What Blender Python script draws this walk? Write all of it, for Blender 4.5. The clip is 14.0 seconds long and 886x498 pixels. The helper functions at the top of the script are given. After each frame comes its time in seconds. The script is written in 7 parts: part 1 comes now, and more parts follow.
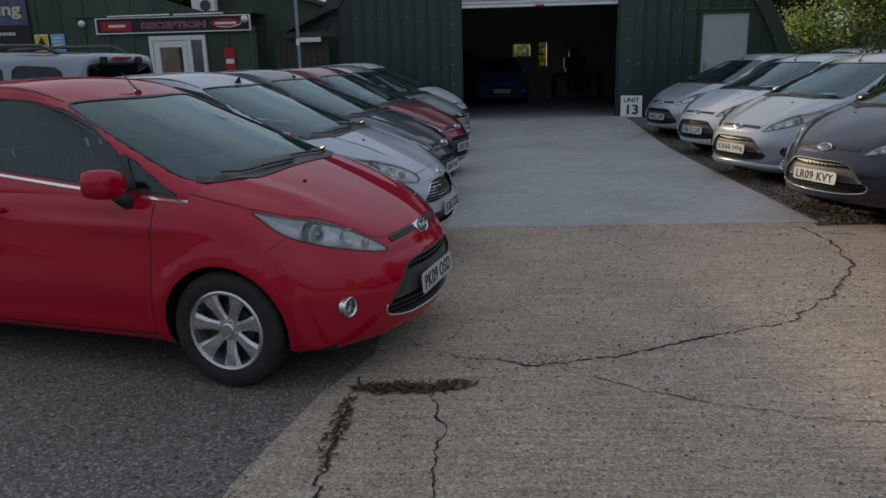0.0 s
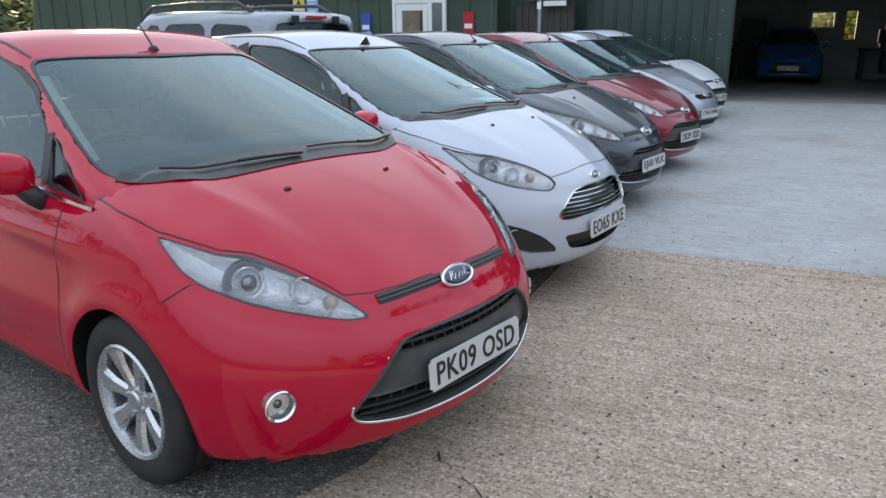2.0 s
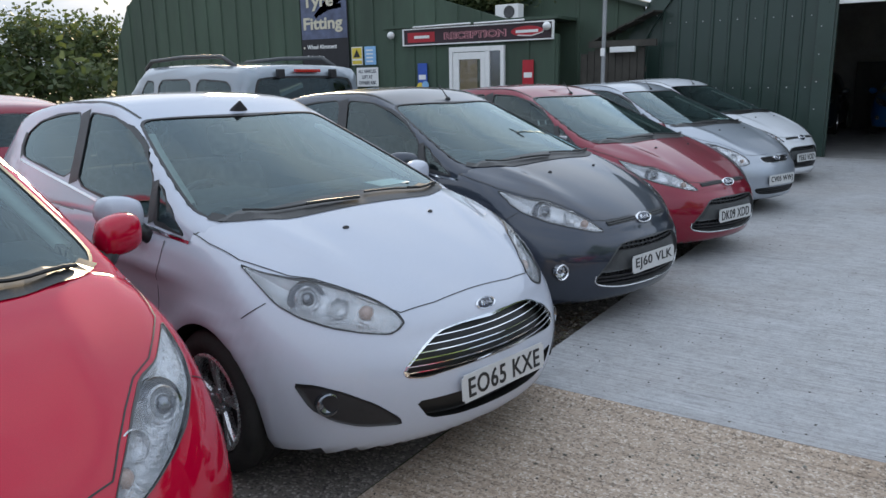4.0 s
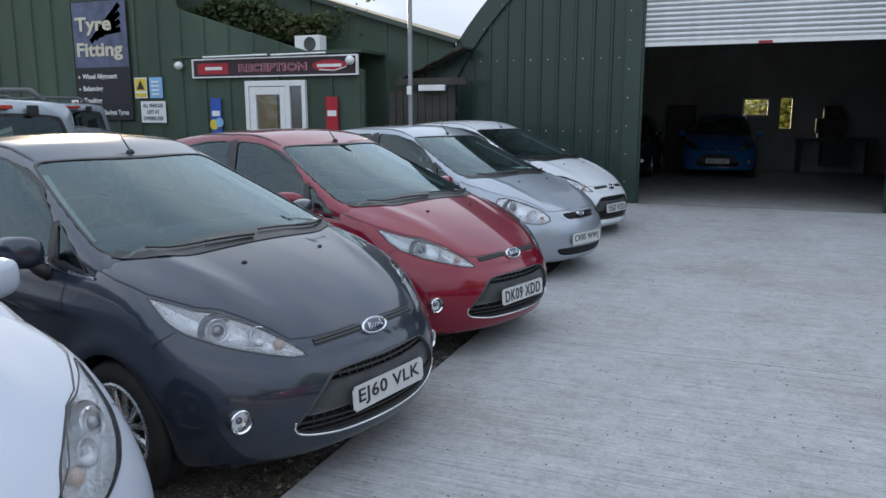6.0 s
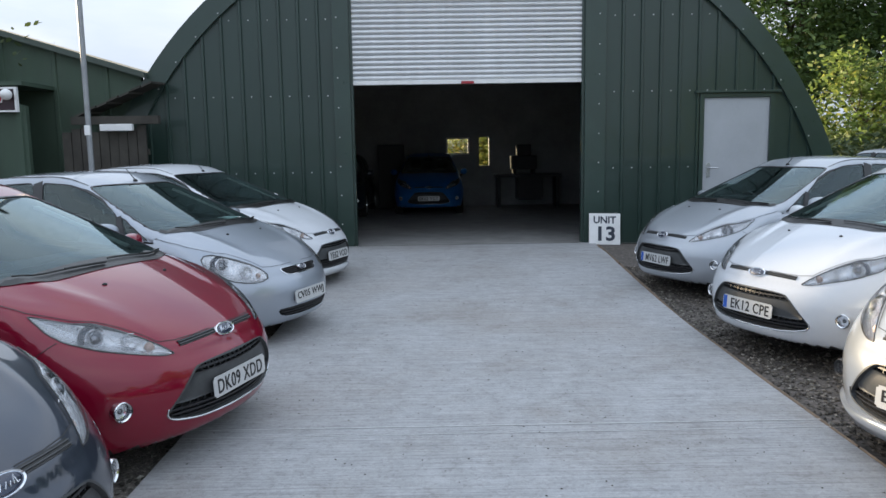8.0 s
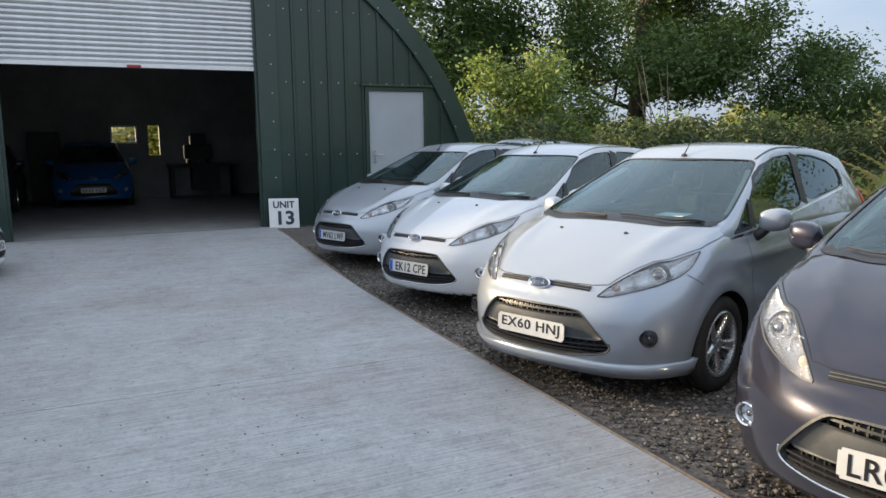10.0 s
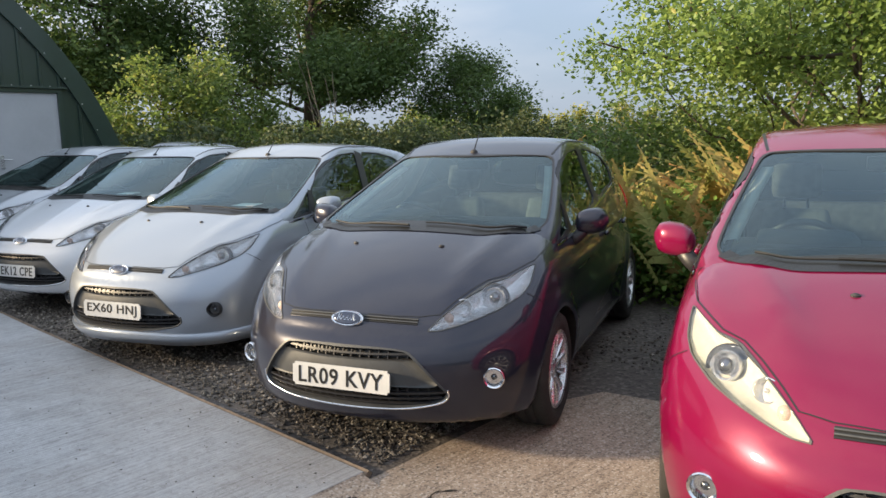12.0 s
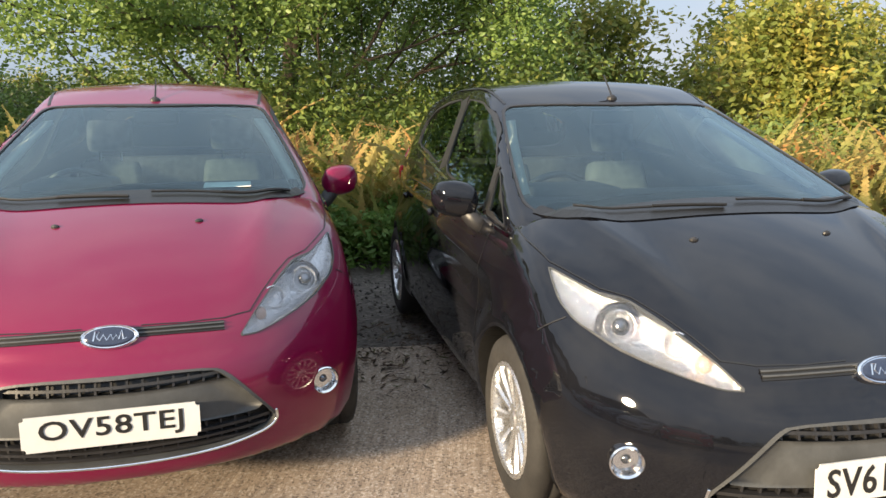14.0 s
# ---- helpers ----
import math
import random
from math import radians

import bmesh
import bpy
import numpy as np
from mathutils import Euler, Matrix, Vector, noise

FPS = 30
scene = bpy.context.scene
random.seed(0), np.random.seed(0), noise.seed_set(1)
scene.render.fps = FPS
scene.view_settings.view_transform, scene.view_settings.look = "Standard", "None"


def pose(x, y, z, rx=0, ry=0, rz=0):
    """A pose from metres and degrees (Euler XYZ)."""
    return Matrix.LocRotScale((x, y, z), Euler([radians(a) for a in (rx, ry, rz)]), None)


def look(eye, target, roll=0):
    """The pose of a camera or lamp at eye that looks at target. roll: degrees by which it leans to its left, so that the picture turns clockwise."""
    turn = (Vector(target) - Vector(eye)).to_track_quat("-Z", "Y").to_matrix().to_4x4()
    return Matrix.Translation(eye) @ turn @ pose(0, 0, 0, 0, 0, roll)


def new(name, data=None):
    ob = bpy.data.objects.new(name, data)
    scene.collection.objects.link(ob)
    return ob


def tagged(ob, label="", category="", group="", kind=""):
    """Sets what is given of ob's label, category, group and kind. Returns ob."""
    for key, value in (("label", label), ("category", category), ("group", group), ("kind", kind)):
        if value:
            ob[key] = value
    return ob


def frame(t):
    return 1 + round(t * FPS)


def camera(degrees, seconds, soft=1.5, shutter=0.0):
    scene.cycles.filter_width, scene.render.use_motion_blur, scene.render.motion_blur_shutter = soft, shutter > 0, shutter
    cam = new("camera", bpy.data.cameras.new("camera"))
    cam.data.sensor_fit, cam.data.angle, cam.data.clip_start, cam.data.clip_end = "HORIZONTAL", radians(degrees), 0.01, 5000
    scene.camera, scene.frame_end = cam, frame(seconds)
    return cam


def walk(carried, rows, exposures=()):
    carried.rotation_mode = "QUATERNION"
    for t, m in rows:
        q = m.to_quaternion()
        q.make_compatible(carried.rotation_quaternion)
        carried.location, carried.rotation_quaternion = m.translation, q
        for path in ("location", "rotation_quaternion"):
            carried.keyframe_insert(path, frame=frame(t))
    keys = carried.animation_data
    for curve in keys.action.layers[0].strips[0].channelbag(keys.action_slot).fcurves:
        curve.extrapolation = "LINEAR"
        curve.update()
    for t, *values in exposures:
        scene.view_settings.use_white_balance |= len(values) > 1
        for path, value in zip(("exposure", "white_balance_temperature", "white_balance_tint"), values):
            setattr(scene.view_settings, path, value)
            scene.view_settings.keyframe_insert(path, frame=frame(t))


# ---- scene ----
cam = camera(62.1, 14.0)
PATH = [
    (0, (0.183, 0.316, 1.572), (0.079, 2.251, 1.076), -1.5),
    (0.5, (0.25, 0.803, 1.552), (0.026, 2.726, 1.05), -1.0),
    (1, (0.442, 1.242, 1.533), (0.045, 3.132, 1.011), -0.5),
    (1.5, (0.601, 1.675, 1.51), (0.013, 3.506, 0.959), 0.1),
    (2, (0.806, 2.08, 1.486), (0.014, 3.83, 0.929), -0.4),
    (2.2, (0.87, 2.248, 1.491), (0.008, 3.965, 0.935), -0.6),
    (4.3, (1.311, 4.211, 1.565), (0.239, 5.845, 1.14), -0.8),
    (4.5, (1.32, 4.4, 1.561), (0.266, 6.049, 1.144), -0.6),
    (5, (1.318, 4.871, 1.56), (0.341, 6.57, 1.159), -0.1),
    (5.5, (1.295, 5.249, 1.609), (0.43, 7.011, 1.226), 0.0),
    (6, (1.289, 5.643, 1.641), (0.566, 7.473, 1.284), 0.0),
    (6.5, (1.209, 6.008, 1.656), (0.645, 7.899, 1.333), -0.2),
    (7, (1.162, 6.274, 1.648), (0.773, 8.215, 1.36), -0.6),
    (7.5, (1.138, 6.457, 1.64), (0.943, 8.43, 1.379), -0.8),
    (8, (1.08, 6.5, 1.643), (1.096, 8.483, 1.387), -0.9),
    (8.2, (1.072, 6.499, 1.635), (1.176, 8.48, 1.38), -1.0),
    (10.3, (0.951, 5.751, 1.553), (1.884, 7.496, 1.264), -0.6),
    (10.5, (0.954, 5.602, 1.551), (1.943, 7.316, 1.263), -0.6),
    (11, (1.009, 5.343, 1.554), (2.138, 6.969, 1.272), -0.8),
    (11.5, (1.13, 5.07, 1.539), (2.416, 6.575, 1.257), -1.0),
    (12, (1.168, 4.742, 1.533), (2.639, 6.064, 1.24), -1.2),
    (12.5, (1.2, 4.441, 1.537), (2.855, 5.517, 1.217), -1.3),
    (13, (1.271, 4.175, 1.512), (3.084, 4.944, 1.164), -1.2),
    (13.5, (1.235, 3.929, 1.47), (3.155, 4.361, 1.114), -0.8),
    (14, (1.195, 3.68, 1.451), (3.152, 3.815, 1.062), -0.3),
]
STOPS = [(0, 0.26), (0.2, 0.75), (0.4, 1.68), (2.2, 1.74), (4.3, 1.48), (6.0, 1.55), (8.2, 1.60), (10.3, 1.40), (12.0, 1.32), (13.0, 1.46), (14.0, 1.42)]
walk(cam, [(t, look(eye, aim, roll)) for t, eye, aim, roll in PATH], STOPS)

# world: a hazy low-sun sky with a broken cloud layer
SUN_ELEVATION, SUN_AZIMUTH = 14.9, 137.0  # degrees; azimuth counter-clockwise from +x
world = bpy.data.worlds.new("sky")
world.use_nodes = True
scene.world = world
nt = world.node_tree
bg = nt.nodes["Background"]
sky = nt.nodes.new("ShaderNodeTexSky")
sky.sky_type, sky.sun_disc = "NISHITA", False
sky.sun_elevation, sky.sun_rotation = radians(SUN_ELEVATION), radians(90 - SUN_AZIMUTH)
sky.air_density, sky.dust_density, sky.ozone_density = 1.0, 1.5, 1.0
coord = nt.nodes.new("ShaderNodeTexCoord")
squash = nt.nodes.new("ShaderNodeMapping")
squash.inputs["Scale"].default_value = (1.0, 1.0, 4.0)
clouds = nt.nodes.new("ShaderNodeTexNoise")
clouds.inputs["Scale"].default_value, clouds.inputs["Detail"].default_value, clouds.inputs["Roughness"].default_value = 1.6, 7.0, 0.55
ramp = nt.nodes.new("ShaderNodeValToRGB")
ramp.color_ramp.elements[0].position, ramp.color_ramp.elements[1].position = 0.30, 0.56
ramp.color_ramp.elements[0].color = (0.78, 0.78, 0.78, 1)
cloud_colour = nt.nodes.new("ShaderNodeValToRGB")
cloud_colour.color_ramp.elements[0].position, cloud_colour.color_ramp.elements[1].position = 0.36, 0.66
cloud_colour.color_ramp.elements[0].color, cloud_colour.color_ramp.elements[1].color = (3.8, 4.7, 6.1, 1), (5.5, 6.0, 6.7, 1)
cover = nt.nodes.new("ShaderNodeMix")
cover.data_type = "RGBA"
nt.links.new(coord.outputs["Generated"], squash.inputs["Vector"])
nt.links.new(squash.outputs[0], clouds.inputs["Vector"])
nt.links.new(clouds.outputs[0], ramp.inputs[0])
nt.links.new(clouds.outputs[0], cloud_colour.inputs[0])
nt.links.new(ramp.outputs[0], cover.inputs[0])
nt.links.new(sky.outputs[0], cover.inputs[6])
height = nt.nodes.new("ShaderNodeSeparateXYZ")
nt.links.new(coord.outputs["Generated"], height.inputs[0])
lift = nt.nodes.new("ShaderNodeMapRange")
lift.inputs["From Min"].default_value, lift.inputs["From Max"].default_value = 0.0, 0.45
lift.inputs["To Min"].default_value, lift.inputs["To Max"].default_value = 0.60, 1.16
nt.links.new(height.outputs[2], lift.inputs["Value"])
graded = nt.nodes.new("ShaderNodeVectorMath")
graded.operation = "SCALE"
nt.links.new(cloud_colour.outputs[0], graded.inputs[0])
nt.links.new(lift.outputs[0], graded.inputs["Scale"])
nt.links.new(graded.outputs[0], cover.inputs[7])
nt.links.new(cover.outputs[2], bg.inputs[0])
bg.inputs[1].default_value = 0.068
sun = new("sun", bpy.data.lights.new("sun", "SUN"))
sun.data.energy, sun.data.angle, sun.data.color = 5.0, radians(5.0), (1.0, 0.79, 0.52)
sun_way = Vector((math.cos(radians(SUN_AZIMUTH)) * math.cos(radians(SUN_ELEVATION)), math.sin(radians(SUN_AZIMUTH)) * math.cos(radians(SUN_ELEVATION)), math.sin(radians(SUN_ELEVATION))))
sun.matrix_world = look(sun_way * 60, (0, 0, 0))

# ---- materials ----
def nodes_of(name):
    m = bpy.data.materials.new(name)
    m.use_nodes = True
    return m, m.node_tree, m.node_tree.nodes["Principled BSDF"]


def noise_fac(nt, scale, detail=6.0, rough=0.6, stretch=None, obj=True):
    n = nt.nodes.new("ShaderNodeTexNoise")
    n.inputs["Scale"].default_value, n.inputs["Detail"].default_value, n.inputs["Roughness"].default_value = scale, detail, rough
    c = nt.nodes.new("ShaderNodeTexCoord")
    if stretch:
        mp = nt.nodes.new("ShaderNodeMapping")
        mp.inputs["Scale"].default_value = stretch
        nt.links.new(c.outputs["Object"], mp.inputs[0])
        nt.links.new(mp.outputs[0], n.inputs["Vector"])
    else:
        nt.links.new(c.outputs["Object"], n.inputs["Vector"])
    return n.outputs[0]


def ramped(nt, fac, stops):
    r = nt.nodes.new("ShaderNodeValToRGB")
    while len(r.color_ramp.elements) < len(stops):
        r.color_ramp.elements.new(0.5)
    for e, (p, c) in zip(r.color_ramp.elements, stops):
        e.position, e.color = p, (*c, 1) if len(c) == 3 else c
    nt.links.new(fac, r.inputs[0])
    return r.outputs[0]


def mixed(nt, a, b, fac, mode="MIX"):
    m = nt.nodes.new("ShaderNodeMix")
    m.data_type, m.blend_type = "RGBA", mode
    for sock, v in ((m.inputs[6], a), (m.inputs[7], b), (m.inputs[0], fac)):
        if isinstance(v, (int, float)):
            sock.default_value = v
        elif isinstance(v, tuple):
            sock.default_value = (*v, 1)
        else:
            nt.links.new(v, sock)
    return m.outputs[2]


def bumped(nt, b, height, strength, dist=0.01):
    bp = nt.nodes.new("ShaderNodeBump")
    bp.inputs["Strength"].default_value, bp.inputs["Distance"].default_value = strength, dist
    nt.links.new(height, bp.inputs["Height"])
    nt.links.new(bp.outputs[0], b.inputs["Normal"])


def plain(name, colour, rough=0.6, metal=0.0, vary=0.15, scale=6.0, bump=0.0, coat=0.0, stretch=None):
    m, nt, b = nodes_of(name)
    n1, n2 = noise_fac(nt, scale, stretch=stretch), noise_fac(nt, scale * 9, stretch=stretch)
    lo, hi = tuple(c * (1 - vary) for c in colour), tuple(min(1, c * (1 + vary)) for c in colour)
    c = ramped(nt, n1, [(0.3, lo), (0.7, hi)])
    c = mixed(nt, c, ramped(nt, n2, [(0.35, (0.75, 0.75, 0.75)), (0.6, (1, 1, 1))]), min(1, vary * 2), "MULTIPLY")
    nt.links.new(c, b.inputs["Base Color"])
    r = ramped(nt, n2, [(0.3, (max(0.02, rough - 0.08),) * 3), (0.7, (min(1, rough + 0.1),) * 3)])
    nt.links.new(r, b.inputs["Roughness"])
    b.inputs["Metallic"].default_value, b.inputs["Coat Weight"].default_value = metal, coat
    if bump:
        bumped(nt, b, n2, bump)
    return m


def car_paint(name, colour, metal=0.0, rough=0.32, coat=1.0):
    m, nt, b = nodes_of(name)
    dust = noise_fac(nt, 3.0, 8.0, 0.65)
    flake = noise_fac(nt, 700.0, 1.0)
    c = ramped(nt, flake, [(0.3, tuple(x * 0.9 for x in colour)), (0.7, tuple(min(1, x * 1.1) for x in colour))])
    grime = tuple(0.75 * x + 0.25 * g for x, g in zip(colour, (0.33, 0.31, 0.28)))
    c = mixed(nt, c, grime, ramped(nt, dust, [(0.45, (0, 0, 0)), (0.85, (0.12, 0.12, 0.12))]))
    nt.links.new(c, b.inputs["Base Color"])
    b.inputs["Metallic"].default_value, b.inputs["Roughness"].default_value = metal, rough
    b.inputs["Coat Weight"].default_value = coat
    b.inputs["Specular IOR Level"].default_value = 0.0 if not metal else 0.15
    nt.links.new(ramped(nt, dust, [(0.3, (0.015,) * 3), (0.8, (0.06,) * 3)]), b.inputs["Coat Roughness"])
    return m


def glassy(name, colour=(1, 1, 1), faces=1.7, sheen=(0.80, 0.97, 1.0), rough=0.015):
    m, nt, b = nodes_of(name)
    out = nt.nodes["Material Output"]
    tr = nt.nodes.new("ShaderNodeBsdfTransparent")
    tr.inputs[0].default_value = (*colour, 1)
    gl = nt.nodes.new("ShaderNodeBsdfGlossy")
    gl.inputs["Roughness"].default_value = rough
    gl.inputs["Color"].default_value = (*sheen, 1)
    fr = nt.nodes.new("ShaderNodeFresnel")
    fr.inputs[0].default_value = 1.56
    twice = nt.nodes.new("ShaderNodeMath")
    twice.operation, twice.use_clamp = "MULTIPLY", True
    twice.inputs[1].default_value = faces  # both faces of the pane
    nt.links.new(fr.outputs[0], twice.inputs[0])
    mx = nt.nodes.new("ShaderNodeMixShader")
    nt.links.new(twice.outputs[0], mx.inputs[0])
    nt.links.new(tr.outputs[0], mx.inputs[1])
    nt.links.new(gl.outputs[0], mx.inputs[2])
    nt.links.new(mx.outputs[0], out.inputs[0])
    return m


M = {}
M["glass"] = glassy("car_glass", (0.66, 0.82, 0.82), 1.25)
M["side_glass"] = glassy("side_glass", (0.46, 0.54, 0.53), 1.1)
M["tint"] = glassy("tinted_glass", (0.30, 0.33, 0.33), 1.1)
M["lens"] = glassy("lamp_lens", (0.96, 0.97, 0.98), 0.9, (1, 1, 1))
M["hazed_lens"] = plain("hazed_lens", (0.44, 0.44, 0.385), 0.18, 0.0, 0.1, 12, 0.0, 0.8)
M["trim"] = plain("black_plastic", (0.018, 0.018, 0.02), 0.45, 0.0, 0.25, 20, 0.05)
M["grey_plastic"] = plain("grey_plastic", (0.055, 0.058, 0.06), 0.5, 0.0, 0.2, 14, 0.08)
M["rubber"] = plain("tyre_rubber", (0.022, 0.021, 0.02), 0.8, 0.0, 0.35, 9, 0.2)
M["chrome"] = plain("chrome", (0.82, 0.83, 0.85), 0.1, 1.0, 0.03, 8)
M["alloy"] = plain("alloy_rim", (0.60, 0.61, 0.63), 0.28, 0.85, 0.08, 12)
M["disc"] = plain("brake_disc", (0.045, 0.043, 0.042), 0.6, 0.3, 0.25, 14)
M["reflector"] = plain("lamp_reflector", (0.72, 0.73, 0.75), 0.09, 0.92, 0.10, 7, 1.0)
M["bowl"] = plain("dark_bowl", (0.20, 0.21, 0.23), 0.12, 0.9, 0.1, 20)
M["amber"] = plain("amber_bulb", (0.46, 0.34, 0.29), 0.25, 0.0, 0.08, 20)
M["red_lamp"] = plain("red_lamp", (0.45, 0.015, 0.015), 0.15, 0.0, 0.1, 20, 0, 1.0)
M["badge_blue"] = plain("badge_blue", (0.018, 0.026, 0.055), 0.2, 0.2, 0.08, 30, 0, 1.0)
M["plate_white"] = plain("plate_white", (0.54, 0.545, 0.54), 0.35, 0.0, 0.04, 20)
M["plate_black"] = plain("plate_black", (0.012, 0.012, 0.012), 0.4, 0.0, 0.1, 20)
M["plate_blue"] = plain("plate_blue", (0.02, 0.10, 0.45), 0.4, 0.0, 0.1, 20)
M["cloth"] = plain("seat_cloth", (0.12, 0.125, 0.125), 0.9, 0.0, 0.25, 25, 0.2)
M["dash"] = plain("dashboard", (0.035, 0.038, 0.042), 0.85, 0.0, 0.15, 20, 0.1)
M["paper"] = plain("paper", (0.85, 0.85, 0.82), 0.8, 0.0, 0.04, 12)
M["pale_trim"] = plain("pale_pillar_trim", (0.42, 0.41, 0.38), 0.7, 0.0, 0.08, 12)

PAINT = {
    "red": car_paint("red_paint", (0.41, 0.001, 0.024), 0.0),
    # white car paint with the bluish shade put into its colour
    "white": car_paint("shaded_white_paint", (0.46, 0.49, 0.56), 0.0),
    # white without that shade, for the cars that look brighter
    "bright_white": car_paint("bright_white_paint", (0.60, 0.62, 0.65), 0.0),
    "slate": car_paint("slate_grey_paint", (0.030, 0.038, 0.056), 0.35, 0.32),
    "dark_red": car_paint("dark_red_paint", (0.20, 0.002, 0.020), 0.15, 0.3),
    "silver": car_paint("silver_paint", (0.34, 0.375, 0.425), 0.45, 0.34),
    "silver_pale": car_paint("pale_silver_paint", (0.40, 0.43, 0.47), 0.45, 0.36),
    "plum_grey": car_paint("plum_grey_paint", (0.019, 0.020, 0.034), 0.22, 0.30),
    "magenta": car_paint("magenta_paint", (0.155, 0.001, 0.034), 0.12, 0.3),
    "black": car_paint("black_paint", (0.005, 0.0055, 0.008), 0.0, 0.3),
    "blue": car_paint("blue_paint", (0.025, 0.17, 0.46), 0.3, 0.3),
    "ice": car_paint("ice_blue_paint", (0.27, 0.305, 0.34), 0.5, 0.38),
}

# ---- mesh tools ----
def mesh_from(name, verts, faces, smooth=False):
    me = bpy.data.meshes.new(name)
    me.from_pydata([tuple(map(float, v)) for v in verts], [], faces)
    me.update()
    if smooth:
        me.polygons.foreach_set("use_smooth", [True] * len(me.polygons))
    return me


def bm_mesh(name, bm, smooth=False):
    me = bpy.data.meshes.new(name)
    bmesh.ops.recalc_face_normals(bm, faces=bm.faces)
    bm.to_mesh(me)
    bm.free()
    if smooth:
        me.polygons.foreach_set("use_smooth", [True] * len(me.polygons))
    return me


def put(name, me, mat, parent=None, m=None, label=""):
    """One object on a mesh, its material held by the object so that meshes can be shared."""
    ob = new(name, me)
    if not me.materials:
        me.materials.append(None)
    mats = mat if isinstance(mat, (list, tuple)) else [mat]
    while len(me.materials) < len(mats):
        me.materials.append(None)
    for slot, mt in zip(ob.material_slots, mats):
        slot.link, slot.material = "OBJECT", mt
    if parent is not None:
        ob.parent = parent
    if m is not None:
        ob.matrix_basis = m
    if label:
        ob["label"] = label
    return ob


def part(name, bm, material, parent, label="", smooth=False):
    return put(name, bm_mesh(name, bm, smooth), material, parent, None, label)


def box_bm(x0, x1, y0, y1, z0, z1, bevel=0.0, bm=None):
    bm = bm or bmesh.new()
    r = bmesh.ops.create_cube(bm, size=1, matrix=Matrix.Translation(((x0 + x1) / 2, (y0 + y1) / 2, (z0 + z1) / 2)) @ Matrix.Diagonal((x1 - x0, y1 - y0, z1 - z0, 1)))
    if bevel:
        es = list({e for v in r["verts"] for e in v.link_edges})
        bmesh.ops.bevel(bm, geom=es, offset=bevel, segments=2, affect="EDGES", profile=0.6)
    return bm


def tube(points, radius, sides=8, closed=False, taper=None):
    """Verts and faces of a tube along points."""
    pts = [Vector(p) for p in points]
    n = len(pts)
    vs, fs = [], []
    for i, p in enumerate(pts):
        a = pts[(i - 1) % n] if closed or i else p
        b = pts[(i + 1) % n] if closed or i < n - 1 else p
        t = (b - a).normalized()
        up = Vector((0, 0, 1)) if abs(t.z) < 0.95 else Vector((1, 0, 0))
        s = t.cross(up).normalized()
        u = s.cross(t)
        r = radius * (taper(i / max(1, n - 1)) if taper else 1)
        for k in range(sides):
            ang = 2 * math.pi * k / sides
            vs.append(p + s * (r * math.cos(ang)) + u * (r * math.sin(ang)))
    for i in range(n if closed else n - 1):
        for k in range(sides):
            j, l = (i + 1) % n, (k + 1) % sides
            fs.append((i * sides + k, i * sides + l, j * sides + l, j * sides + k))
    if not closed:
        fs.append(tuple(range(sides))[::-1])
        fs.append(tuple(range((n - 1) * sides, n * sides)))
    return vs, fs


def lathe(profile, seg=40):
    """A closed ring of (radius, along) swept round the y axis."""
    n = len(profile)
    vs = [(r * math.cos(2 * math.pi * i / seg), a, r * math.sin(2 * math.pi * i / seg)) for i in range(seg) for r, a in profile]
    fs = [(i * n + k, i * n + (k + 1) % n, (i + 1) % seg * n + (k + 1) % n, (i + 1) % seg * n + k) for i in range(seg) for k in range(n)]
    return vs, fs


def join(*pieces):
    vs, fs = [], []
    for v, f in pieces:
        o = len(vs)
        vs += list(v)
        fs += [tuple(i + o for i in q) for q in f]
    return vs, fs


def text_mesh(body, height, depth=0.002, offset=0.0, spacing=1.0, width=None):
    """Letters as a mesh, centred, in the xy plane."""
    cu = bpy.data.curves.new("text", "FONT")
    cu.body, cu.extrude, cu.offset, cu.space_character = body, depth, offset, spacing
    cu.align_x, cu.align_y, cu.resolution_u = "CENTER", "CENTER", 3
    ob = bpy.data.objects.new("text", cu)
    scene.collection.objects.link(ob)
    bpy.context.view_layer.update()
    me = bpy.data.meshes.new_from_object(ob.evaluated_get(bpy.context.evaluated_depsgraph_get()))
    bpy.data.objects.remove(ob)
    co = np.array([v.co[:] for v in me.vertices])
    lo, hi = co.min(0), co.max(0)
    sy = height / (hi[1] - lo[1])
    sx = sy if width is None else width / (hi[0] - lo[0])
    for v in me.vertices:
        v.co = ((v.co.x - (lo[0] + hi[0]) / 2) * sx, (v.co.y - (lo[1] + hi[1]) / 2) * sy, v.co.z)
    return me


# ---- shaped bodies: a surface is where a smooth maximum of simple shapes is zero ----
def smax(fs, k):
    fs = np.stack(fs)
    m = fs.max(0)
    return m + k * np.log(np.exp((fs - m) / k).sum(0))


def solve_ray(f, origin, way, reach=1.9):
    lo, hi = np.full(len(origin), 0.02), np.full(len(origin), reach)
    for _ in range(26):
        mid = (lo + hi) / 2
        inside = f(origin + way * mid[:, None]) < 0
        lo, hi = np.where(inside, mid, lo), np.where(inside, hi, mid)
    return origin + way * lo[:, None]


def gradient(f, p, e=0.002):
    g = np.stack([f(p + d) - f(p - d) for d in np.eye(3) * e], 1)
    return g / np.maximum(1e-9, np.linalg.norm(g, axis=1))[:, None]


